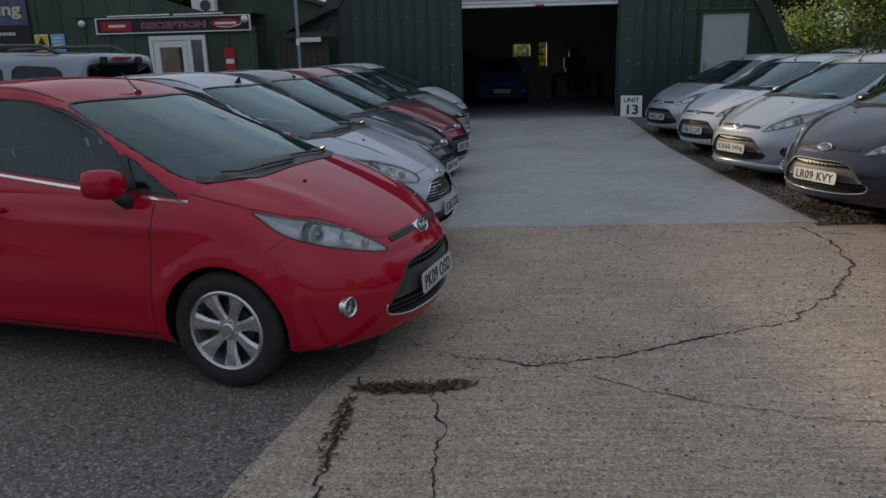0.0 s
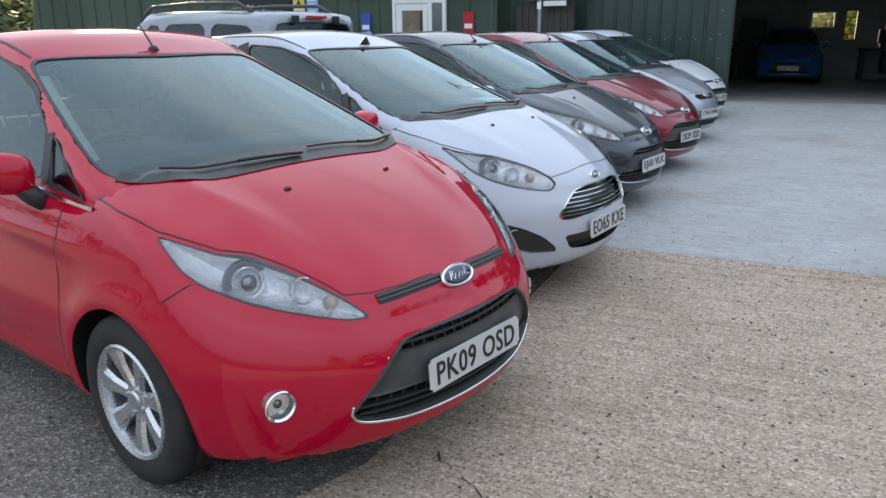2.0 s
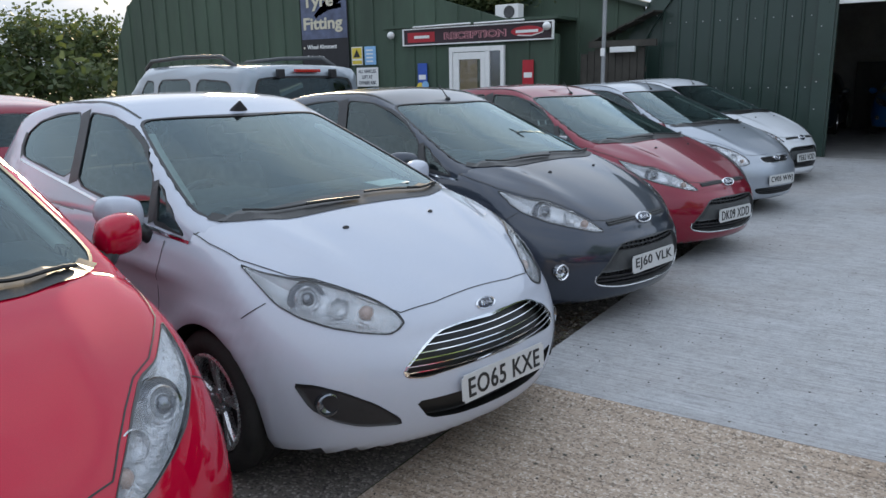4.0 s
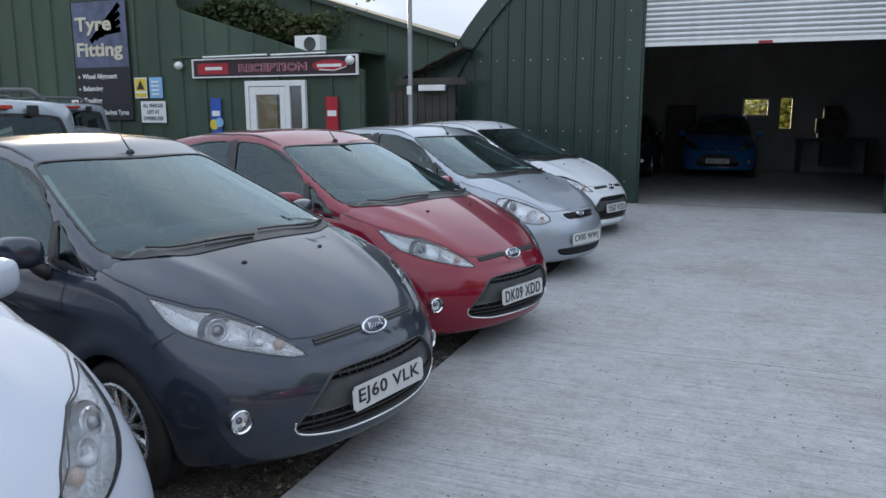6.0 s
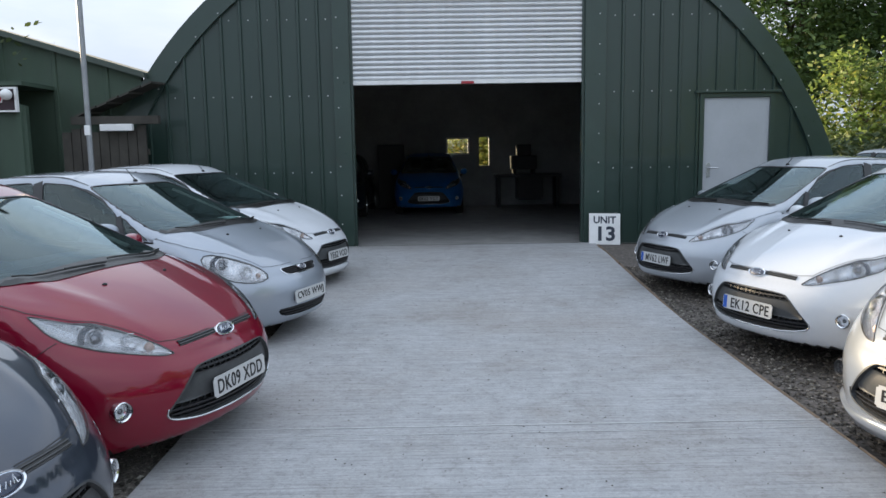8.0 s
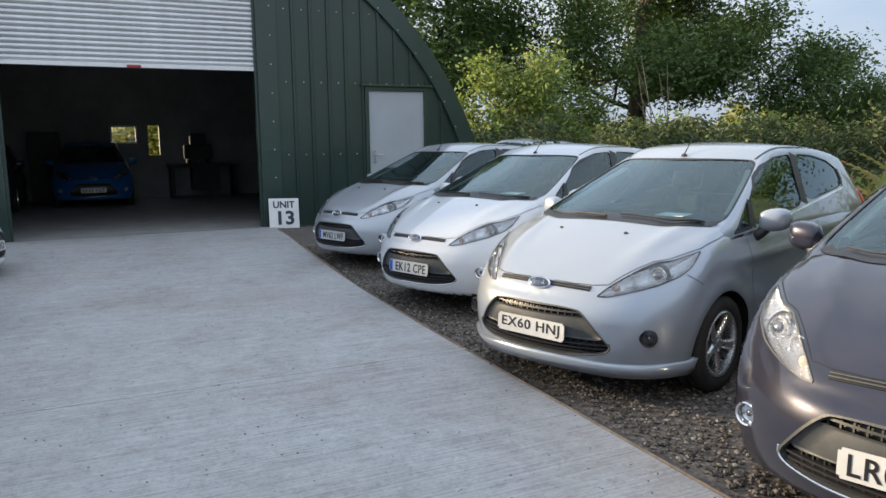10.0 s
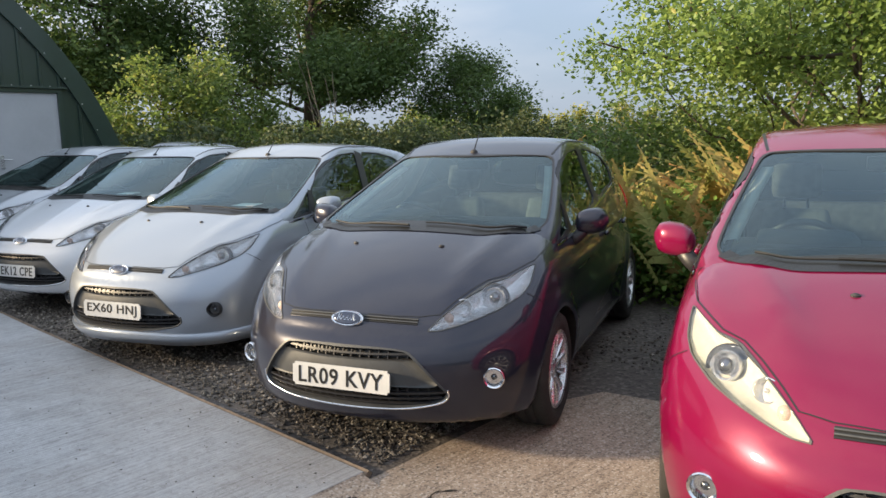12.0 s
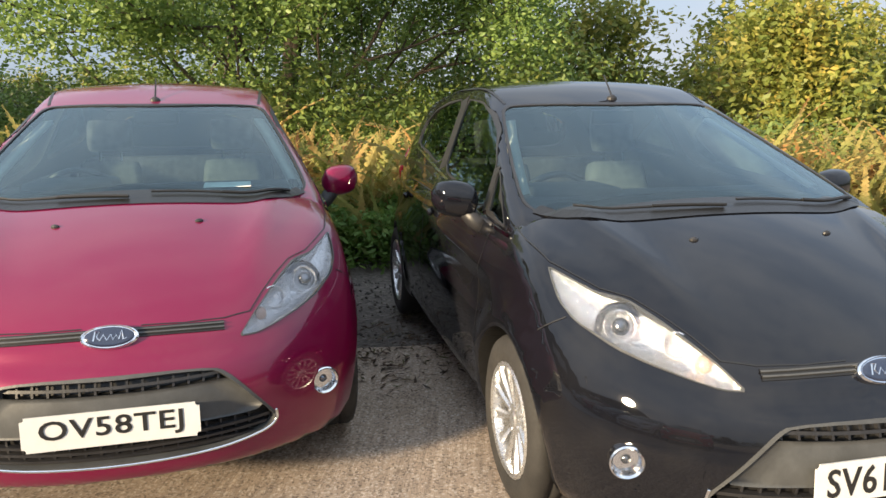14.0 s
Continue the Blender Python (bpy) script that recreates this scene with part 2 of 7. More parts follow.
def project(f, p, d, offset=0.0):
    """Slides points along d on to the surface, from outside, then lifts them by offset."""
    p, d = np.asarray(p, float), np.asarray(d, float)
    d = d / np.linalg.norm(d)
    ts = np.linspace(0.7, -0.9, 161)
    val = np.stack([f(p + d * t) for t in ts])
    first = np.argmax(val < 0, 0)
    first = np.where((val < 0).any(0), np.maximum(first, 1), 80)
    hi, lo = ts[first - 1], ts[first]
    for _ in range(18):
        mid = (hi + lo) / 2
        ins = f(p + d * mid[:, None]) < 0
        lo, hi = np.where(ins, mid, lo), np.where(ins, hi, mid)
    q = p + d * lo[:, None]
    off = np.asarray(offset, float)
    return q + gradient(f, q) * (off[:, None] if off.ndim else off)


def dense(points, step=0.03, closed=True):
    pts = [np.array(p, float) for p in points]
    out = []
    for i in range(len(pts) if closed else len(pts) - 1):
        a, b = pts[i], pts[(i + 1) % len(pts)]
        n = max(1, int(np.ceil(np.linalg.norm(b - a) / step)))
        out += [a + (b - a) * k / n for k in range(n)]
    if not closed:
        out.append(pts[-1])
    return np.array(out)


def rounded(points, times=2, closed=True, cut=0.25):
    """Cuts the corners of an outline."""
    p = [np.array(q, float) for q in points]
    for _ in range(times):
        q = []
        n = len(p)
        for i in range(n if closed else n - 1):
            a, b = p[i], p[(i + 1) % n]
            q += [a * (1 - cut) + b * cut, a * cut + b * (1 - cut)]
        p = q if closed else [p[0]] + q + [p[-1]]
    return p


def pane(f, outline, d, offset=0.0, bulge=0.0, rings=9, rim=0.0):
    """A sheet laid on the surface inside an outline; rim turns its border inward."""
    o = dense(outline)
    c = o.mean(0)
    n = len(o)
    vs, fs, off = [], [], []
    for r in range(rings):
        s = 1 - r / rings
        vs.append(c + (o - c) * s)
        off += [offset + bulge * (1 - s * s)] * n
    vs = np.concatenate(vs + [c[None]])
    off.append(offset + bulge)
    p = project(f, vs, d, np.array(off))
    for r in range(rings - 1):
        for k in range(n):
            l = (k + 1) % n
            fs.append((r * n + k, r * n + l, (r + 1) * n + l, (r + 1) * n + k))
    for k in range(n):
        fs.append(((rings - 1) * n + k, (rings - 1) * n + (k + 1) % n, rings * n))
    vs = list(p)
    a, b, c3 = p[fs[0][0]], p[fs[0][1]], p[fs[0][3]]
    if np.dot(np.cross(b - a, c3 - a), np.array(d, float)) < 0:
        fs = [q[::-1] for q in fs]
    if rim:
        dd = np.array(d, float) / np.linalg.norm(d)
        base = len(vs)
        vs += list(p[:n] - dd * rim)
        for k in range(n):
            l = (k + 1) % n
            fs.append((l, k, base + k, base + l))
    return vs, fs


def border(f, outline, d, width, offset=0.0, thick=0.006):
    """A band of that width along the inside of an outline."""
    o = dense(outline, 0.025)
    c = o.mean(0)
    size = np.linalg.norm(o - c, axis=1)
    inner = c + (o - c) * np.clip(1 - width / size, 0.2, 1)[:, None]
    a, b = project(f, o, d, offset), project(f, inner, d, offset)
    a2, b2 = project(f, o, d, offset - thick), project(f, inner, d, offset - thick)
    n = len(o)
    vs = list(a) + list(b) + list(a2) + list(b2)
    fs = []
    for k in range(n):
        l = (k + 1) % n
        fs += [(k, l, n + l, n + k), (n + k, n + l, 3 * n + l, 3 * n + k), (l, k, 2 * n + k, 2 * n + l)]
    return vs, fs


def strip(f, line, d, width, offset=0.0015, thick=0.0, closed=False, step=0.04):
    """A ribbon along a line on the surface."""
    p = project(f, dense(line, step, closed), d, offset)
    nrm = gradient(f, p)
    t = np.roll(p, -1, 0) - np.roll(p, 1, 0)
    if not closed:
        t[0], t[-1] = p[1] - p[0], p[-1] - p[-2]
    s = np.cross(nrm, t)
    s = s / np.maximum(1e-9, np.linalg.norm(s, axis=1))[:, None] * width / 2
    n = len(p)
    vs = list(p - s) + list(p + s)
    fs = [(k, (k + 1) % n, n + (k + 1) % n, n + k) for k in range(n if closed else n - 1)]
    if thick:
        vs += list(p - s - nrm * thick) + list(p + s - nrm * thick)
        for k in range(n if closed else n - 1):
            l = (k + 1) % n
            fs += [(l, k, 2 * n + k, 2 * n + l), (n + k, n + l, 3 * n + l, 3 * n + k)]
    return vs, fs


def prism(f, outline, d, out, deep):
    """A closed cutter through the outline."""
    o = project(f, dense(outline, 0.05), d)
    dd = np.array(d, float) / np.linalg.norm(d)
    a, b = o + dd * out, o - dd * deep
    n = len(o)
    vs = list(a) + list(b) + [a.mean(0), b.mean(0)]
    fs = [(k, n + k, n + (k + 1) % n, (k + 1) % n) for k in range(n)]
    fs += [(k, (k + 1) % n, 2 * n) for k in range(n)] + [(n + (k + 1) % n, n + k, 2 * n + 1) for k in range(n)]
    return vs, fs


def capsule(f, front, back, around=72, cap=26, mid=36, back_cap=14):
    """A closed skin round an axis from front to back."""
    front, back = np.array(front, float), np.array(back, float)
    org, way = [], []
    ph = np.linspace(0, 2 * np.pi, around, endpoint=False)
    rings = [(front, th) for th in np.linspace(0, np.pi / 2, cap)[1:]]
    rings += [(front + (back - front) * s, np.pi / 2) for s in np.linspace(0, 1, mid)[1:]]
    rings += [(back, th) for th in np.linspace(np.pi / 2, np.pi, back_cap)[1:-1]]
    for c, th in rings:
        for a in ph:
            org.append(c)
            way.append((np.cos(th), np.sin(th) * np.cos(a), np.sin(th) * np.sin(a)))
    org += [front, back]
    way += [(1, 0, 0), (-1, 0, 0)]
    p = solve_ray(f, np.array(org), np.array(way, float))
    n = around
    fs = [(r * n + k, (r + 1) * n + k, (r + 1) * n + (k + 1) % n, r * n + (k + 1) % n) for r in range(len(rings) - 1) for k in range(n)]
    last, e = (len(rings) - 1) * n, len(rings) * n
    fs += [(e, k, (k + 1) % n) for k in range(n)] + [(e + 1, last + (k + 1) % n, last + k) for k in range(n)]
    return list(p), fs


def bubble(f, centre, az=120, el=44):
    """A closed skin round a centre."""
    way = [(np.cos(e) * np.cos(a), np.cos(e) * np.sin(a), np.sin(e)) for e in np.linspace(-np.pi / 2, np.pi / 2, el)[1:-1] for a in np.linspace(0, 2 * np.pi, az, endpoint=False)]
    way += [(0, 0, -1), (0, 0, 1)]
    way = np.array(way)
    p = solve_ray(f, np.tile(np.array(centre, float), (len(way), 1)), way, 2.6)
    n, rows = az, el - 2
    fs = [(r * n + k, r * n + (k + 1) % n, (r + 1) * n + (k + 1) % n, (r + 1) * n + k) for r in range(rows - 1) for k in range(n)]
    s = rows * n
    fs += [(s, (k + 1) % n, k) for k in range(n)] + [(s + 1, (rows - 1) * n + k, (rows - 1) * n + (k + 1) % n) for k in range(n)]
    return list(p), fs


def carve(name, solid, cutters, f, low=0.0, under=None):
    """The solid less its cutters; slot 0 is the outer skin, slot 1 all that lies behind it."""
    ob = new("solid", mesh_from("solid", *solid))
    bm = bmesh.new()
    bm.from_mesh(ob.data)
    bmesh.ops.recalc_face_normals(bm, faces=bm.faces)
    bm.to_mesh(ob.data)
    bm.free()
    gone = [ob]
    for c in cutters:
        co = new("cutter", mesh_from("cutter", *c))
        bm = bmesh.new()
        bm.from_mesh(co.data)
        bmesh.ops.recalc_face_normals(bm, faces=bm.faces)
        bm.to_mesh(co.data)
        bm.free()
        gone.append(co)
        md = ob.modifiers.new("cut", "BOOLEAN")
        md.operation, md.object, md.solver = "DIFFERENCE", co, "EXACT"
    bpy.context.view_layer.update()
    me = bpy.data.meshes.new_from_object(ob.evaluated_get(bpy.context.evaluated_depsgraph_get()))
    me.name = name
    for o in gone:
        bpy.data.objects.remove(o)
    me.materials.clear()
    me.materials.append(None)
    me.materials.append(None)
    n = len(me.polygons)
    cen = np.array([p.center[:] for p in me.polygons])
    fn = np.array([p.normal[:] for p in me.polygons])
    co = np.array([v.co[:] for v in me.vertices])
    gn = gradient(f, cen)
    skin = (np.abs(f(cen)) < 0.02) & ((gn * fn).sum(1) > 0.8) & (cen[:, 2] > low)
    if under is not None:
        skin &= (under(cen) > -0.012) | (gn[:, 2] < 0.6)
    me.polygons.foreach_set("material_index", np.where(skin, 0, 1).astype(np.int32))
    me.polygons.foreach_set("use_smooth", [True] * n)
    vg = gradient(f, co)
    nor = []
    for i, p in enumerate(me.polygons):
        for v in p.vertices:
            nor.append(tuple(vg[v]) if skin[i] else tuple(fn[i]))
    me.normals_split_custom_set(nor)
    return me


def drum(at, n, r, low, high, seg=24):
    """A closed cylinder about the axis n."""
    q = n.to_track_quat("Z", "Y")
    vs = [at + q @ Vector((r * math.cos(2 * math.pi * k / seg), r * math.sin(2 * math.pi * k / seg), h)) for h in (low, high) for k in range(seg)]
    return vs, [(k, (k + 1) % seg, seg + (k + 1) % seg, seg + k) for k in range(seg)] + [tuple(range(seg))[::-1], tuple(range(seg, 2 * seg))]


def loose(me, name):
    """The separate pieces of a mesh, each a mesh of its own."""
    bm = bmesh.new()
    bm.from_mesh(me)
    bm.verts.ensure_lookup_table()
    left, out = set(range(len(bm.verts))), []
    while left:
        todo, seen = [left.pop()], []
        while todo:
            i = todo.pop()
            seen.append(i)
            for e in bm.verts[i].link_edges:
                j = e.other_vert(bm.verts[i]).index
                if j in left:
                    left.discard(j)
                    todo.append(j)
        ids = {v: k for k, v in enumerate(sorted(seen))}
        fs = [tuple(ids[v.index] for v in f.verts) for f in bm.faces if f.verts[0].index in ids]
        out.append(mesh_from(name, [bm.verts[v].co[:] for v in sorted(seen)], fs))
    bm.free()
    return out


def mirrored(vf):
    v, fs = vf
    return [(p[0], -p[1], p[2]) for p in v], [tuple(q[::-1]) for q in fs]


def flip(points):
    return [(p[0], -p[1], p[2]) for p in points]

# ---- cars: nose at x = 0, forward is +x, left is +y, wheels on z = 0 ----
AXLES, WHEEL_R = (-0.85, -3.34), 0.302


def hatch_lower(p):
    x, y, z = p[:, 0], p[:, 1], p[:, 2]
    side = np.abs(y) - (0.860 - 0.38 * (z - 0.58) ** 2 - 0.05 * ((x + 1.95) / 1.6) ** 4)
    # a wedge crease along the flank with a hollow below it
    crease = z - (0.765 + 0.060 * (-x - 0.8))
    fade = np.clip((-x - 0.75) * 2.5, 0, 1)
    side = side - fade * (0.012 * np.exp(-((crease / 0.030) ** 2)) - 0.012 * np.exp(-(((crease + 0.14) / 0.09) ** 2)))
    side = side - 0.014 * np.clip((-x - 1.1) * 3, 0, 1) * np.exp(-(((z - 0.27) / 0.05) ** 2))
    for ax in AXLES:
        r = np.hypot(x - ax, z - 0.30)
        side = side - 0.020 * np.exp(-(((r - 0.365) / 0.06) ** 2))
    nose = x + 0.36 * y ** 2 + 0.40 * y ** 4 + np.where(z < 0.45, 0.9, 1.75) * (z - 0.45) ** 2
    # the bumper pulls in a little between the upper slot and the mouth
    nose = nose + 0.012 * np.exp(-(((z - 0.625) / 0.03) ** 2)) * np.exp(-((y / 0.45) ** 4))
    u = np.clip(-(x + 0.10), -0.2, 0.88)
    ridge = 0.016 * np.exp(-(((np.abs(y) - (0.40 + 0.18 * u)) / 0.07) ** 2)) * np.clip(u * 2, 0, 1)
    top = (z - (0.70 + 0.60 * u - 0.21 * u ** 2 - 0.13 * y ** 2 + ridge)) / 1.12
    shoulder = (z - (0.955 + 0.105 * np.maximum(-x - 1.03, -0.2)) - 1.2 * np.maximum(0, 0.80 - np.abs(y))) / 1.5
    tail = (-x - 3.93 + 0.22 * y ** 2 + 0.35 * (z - 0.6) ** 2)
    return smax([side, nose, top, shoulder, tail, 0.185 - z + 0.06 * np.clip(x + 0.35, 0, 1)], 0.022)


def hatch_upper(p, low=0.80, wall=0.0):
    x, y, z = p[:, 0], p[:, 1], p[:, 2]
    screen = 0.367 * (x + 0.82) + 0.930 * (z - 1.017) + 0.155 * y ** 2
    roof = z - (1.533 - np.where(x > -2.40, 0.22, 0.075) * (x + 2.40) ** 2) + 0.11 * y ** 2
    side = (np.abs(y) - (0.800 - 0.45 * np.maximum(z - 0.95, 0) - 0.12 * np.maximum(0.95 - z, 0) - 0.03 * ((x + 2.1) / 1.4) ** 4)) / 1.1
    back = -0.777 * (x + 3.60) + 0.629 * (z - 1.41) + 0.12 * y ** 2
    fs = [screen + wall, roof + wall, side + wall, back + wall, low - z]
    if wall:
        fs += [np.abs(y) - 0.75, x + 1.10, -x - 3.72]
    return smax(fs, 0.014 if not wall else 0.012)


def hatch_void(p):
    return hatch_upper(p, 0.36, 0.045)


def cylinder_cut(x, y0, y1, z, r, seg=40):
    vs = [(x + r * math.cos(2 * math.pi * k / seg), y, z + r * math.sin(2 * math.pi * k / seg)) for y in (y0, y1) for k in range(seg)]
    return vs, [(k, (k + 1) % seg, seg + (k + 1) % seg, seg + k) for k in range(seg)] + [tuple(range(seg))[::-1], tuple(range(seg, 2 * seg))]


SIDE, FRONT, BACK = (0, 1, 0), (1, 0, 0), (-1, 0, 0)
LAMP_WAY = (0.66, 0.62, 0.42)


def xz(points, y=0.75):
    return [(x, y, z) for x, z in points]


def yz(points, x=-0.2):
    return [(x, y, z) for y, z in points]


def both(points):
    """A left half outline from top centre to bottom centre, closed by its mirror image."""
    return points + [(-a, b) for a, b in points[::-1]]


WINDSCREEN = rounded(yz(both([(0.25, 1.416), (0.44, 1.411), (0.545, 1.401), (0.585, 1.335), (0.640, 1.225), (0.700, 1.085), (0.708, 1.030), (0.60, 0.985), (0.30, 0.970)]), -1.4), 2)
REAR_SCREEN = rounded(yz(both([(0.42, 1.365), (0.53, 1.11), (0.30, 1.085)]), -3.7), 2)
QUARTER = rounded(xz([(-1.075, 0.958), (-1.34, 0.975), (-1.425, 1.150), (-1.385, 1.135)]), 1, True, 0.05)
DOOR_GLASS = rounded(xz([(-1.395, 0.982), (-2.30, 1.068), (-2.42, 1.440), (-2.10, 1.425), (-1.87, 1.372), (-1.68, 1.292), (-1.46, 1.158)]), 2, True, 0.10)
REAR_GLASS = rounded(xz([(-2.385, 1.080), (-2.505, 1.440), (-2.85, 1.425), (-3.14, 1.375), (-3.31, 1.300), (-3.315, 1.215), (-3.24, 1.155)]), 2, True, 0.12)
LAMP = rounded([(-0.705, 0.755, 0.893), (-0.60, 0.708, 0.868), (-0.53, 0.665, 0.845), (-0.46, 0.595, 0.835), (-0.37, 0.54, 0.797), (-0.28, 0.487, 0.75), (-0.20, 0.435, 0.70), (-0.135, 0.392, 0.647), (-0.165, 0.45, 0.645), (-0.21, 0.52, 0.664), (-0.287, 0.60, 0.688), (-0.37, 0.672, 0.715), (-0.50, 0.745, 0.766), (-0.58, 0.765, 0.81), (-0.65, 0.765, 0.862)], 1, True, 0.15)
LAMP_NEW = rounded([(-0.704, 0.76, 0.897), (-0.614, 0.716, 0.868), (-0.52, 0.649, 0.847), (-0.462, 0.58, 0.838), (-0.386, 0.524, 0.811), (-0.28, 0.445, 0.766), (-0.198, 0.395, 0.713), (-0.165, 0.392, 0.682), (-0.162, 0.424, 0.663), (-0.171, 0.463, 0.65), (-0.228, 0.55, 0.665), (-0.313, 0.638, 0.689), (-0.405, 0.70, 0.721), (-0.497, 0.74, 0.766), (-0.592, 0.755, 0.833)], 1, True, 0.15)
LAMP_OLD = rounded([(-0.12, 0.43, 0.640), (-0.22, 0.48, 0.735), (-0.40, 0.60, 0.815), (-0.56, 0.72, 0.860), (-0.56, 0.80, 0.80), (-0.40, 0.80, 0.70), (-0.25, 0.70, 0.625), (-0.15, 0.54, 0.600)], 1)
MOUTH = rounded(yz(both([(0.15, 0.583), (0.31, 0.573), (0.347, 0.554), (0.40, 0.502), (0.457, 0.432), (0.507, 0.366), (0.507, 0.344), (0.477, 0.320), (0.40, 0.304), (0.30, 0.292), (0.12, 0.288)])), 1)


def wheel_meshes(style):
    """Tyre, rim, hub cap and brake disc with the outer face at +y."""
    R, W = WHEEL_R, 0.098
    tyre = lathe([(R - 0.012, -W + 0.012), (R, -W + 0.03), (R, -0.03), (R - 0.006, -0.026), (R - 0.006, -0.020), (R, -0.016), (R, 0.016), (R - 0.006, 0.020), (R - 0.006, 0.026), (R, 0.03), (R, W - 0.03), (R - 0.012, W - 0.010), (R - 0.05, W + 0.004), (R - 0.088, W - 0.006), (R - 0.10, W - 0.016), (R - 0.10, -W + 0.02), (R - 0.07, -W)], 56)
    ri = R - 0.098
    rim = lathe([(ri + 0.004, W - 0.008), (ri - 0.004, W - 0.002), (ri - 0.016, W - 0.008), (ri - 0.022, W - 0.04), (ri - 0.026, -W + 0.03), (ri, -W + 0.03)], 56)
    spokes = []
    count, half, pair = {"seven": (7, 0.038, False), "fan": (12, 0.017, False), "twin": (5, 0.018, True), "five": (5, 0.034, False), "steel": (9, 0.027, False)}[style]
    for i in range(count):
        for off in ((-0.115, 0.115) if pair else (0.0,)):
            a = 2 * math.pi * i / count + math.pi / 2
            ring = []
            for r, h, y in ((0.035, half * 0.75, W - 0.034), (0.075, half * 0.70, W - 0.028), (0.125, half * 0.85, W - 0.020), (ri - 0.012, half * 1.35, W - 0.014)):
                aa = a + off * (r / ri) * 1.0
                c, s = math.cos(aa), math.sin(aa)
                for t, yy in ((-h, y - 0.012), (-h * 0.6, y), (h * 0.6, y), (h, y - 0.012), (h * 0.8, y - 0.035), (-h * 0.8, y - 0.035)):
                    ring.append((r * c - t * s, yy, r * s + t * c))
            n = 6
            fs = [(k * n + j, k * n + (j + 1) % n, (k + 1) * n + (j + 1) % n, (k + 1) * n + j) for k in range(3) for j in range(n)]
            spokes.append((ring, fs + [tuple(range(n))[::-1], tuple(range(18, 24))]))
    hub = lathe([(0.002, W - 0.022), (0.028, W - 0.022), (0.036, W - 0.028), (0.055, W - 0.030), (0.058, W - 0.06), (0.002, W - 0.06)], 28)
    nuts = []
    for i in range(4):
        a = 2 * math.pi * i / 4 + 0.6
        v, f = lathe([(0.001, W - 0.022), (0.008, W - 0.024), (0.009, W - 0.036), (0.001, W - 0.036)], 8)
        nuts.append(([(q[0] + 0.048 * math.cos(a), q[1], q[2] + 0.048 * math.sin(a)) for q in v], f))
    disc = lathe([(0.002, 0.03), (0.125, 0.03), (0.125, 0.01), (0.19, 0.008), (0.19, -0.02), (0.002, -0.02)], 36)
    return {"tyre": mesh_from("tyre", *tyre, smooth=True), "rim": mesh_from("rim", *join(rim, *spokes), smooth=False), "hub_cap": mesh_from("hub_cap", *join(hub, *nuts), smooth=False), "brake_disc": mesh_from("brake_disc", *disc)}


WHEELS = {s: wheel_meshes(s) for s in ("seven", "fan", "twin", "five", "steel")}


def frame_at(f, place, way):
    """A pose on the surface whose z axis looks outward."""
    p = project(f, [place], way)[0]
    n = Vector(gradient(f, p[None])[0])
    return Vector(p), n


def ring_piece(at, n, profile, seg=28, squash=(1, 1)):
    """A turned piece of (radius, height) rows about the axis n."""
    q = n.to_track_quat("Z", "Y")
    vs, fs = [], []
    for r, h in profile:
        for k in range(seg):
            a = 2 * math.pi * k / seg
            vs.append(at + q @ Vector((r * math.cos(a) * squash[0], r * math.sin(a) * squash[1], h)))
    m = len(profile)
    for i in range(m - 1):
        for k in range(seg):
            fs.append((i * seg + k, i * seg + (k + 1) % seg, (i + 1) * seg + (k + 1) % seg, (i + 1) * seg + k))
    fs.append(tuple(range((m - 1) * seg, m * seg)))
    return vs, fs


def lerp3(a, b, t):
    return tuple(x + (y - x) * t for x, y in zip(a, b))


def lamp_set(F, outline, spots, way=LAMP_WAY):
    """Meshes of one left headlight."""
    out = {"reflector": mesh_from("reflector", *pane(F, outline, way, -0.004, -0.045, 8), smooth=True),
           "lens": mesh_from("lens", *pane(F, outline, way, 0.002, 0.012, 8), smooth=True),
           "seal": mesh_from("seal", *border(F, outline, way, 0.008, 0.0035, 0.02))}
    for name, place, r in spots:
        at, n = frame_at(F, place, way)
        ax = (n * 0.35 + Vector((0.93, 0.30, 0.15))).normalized()
        at = at - n * 0.020
        if name == "projector":
            out["projector"] = mesh_from("projector", *ring_piece(at, ax, [(r, -0.03), (r * 1.02, 0.006), (r * 0.93, 0.012), (r * 0.80, 0.008), (r * 0.72, -0.010), (r * 0.60, -0.012), (r * 0.58, 0.006), (r * 0.55, 0.008)]), smooth=False)
            out["projector_lens"] = mesh_from("projector_lens", *ring_piece(at, ax, [(r * 0.55, 0.004), (r * 0.5, 0.013), (r * 0.35, 0.020), (r * 0.15, 0.024), (0.002, 0.0245)]), smooth=True)
            out["cup"] = mesh_from("cup", *ring_piece(at, ax, [(r * 1.5, -0.022), (r * 1.45, -0.008), (r * 1.25, -0.012), (r * 1.02, -0.02)]), smooth=False)
        elif name == "bowl":
            out["bowl"] = mesh_from("bowl", *ring_piece(at, ax, [(r, -0.02), (r, 0.006), (r * 0.9, 0.007), (r * 0.75, -0.008), (r * 0.45, -0.016), (r * 0.2, -0.018), (r * 0.2, 0.0), (0.003, 0.004)]), smooth=False)
        else:
            out["indicator"] = mesh_from("indicator", *ring_piece(at, ax, [(r, -0.02), (r, 0.0), (r * 0.85, 0.008), (r * 0.5, 0.014), (0.002, 0.016)]), smooth=True)
    return out


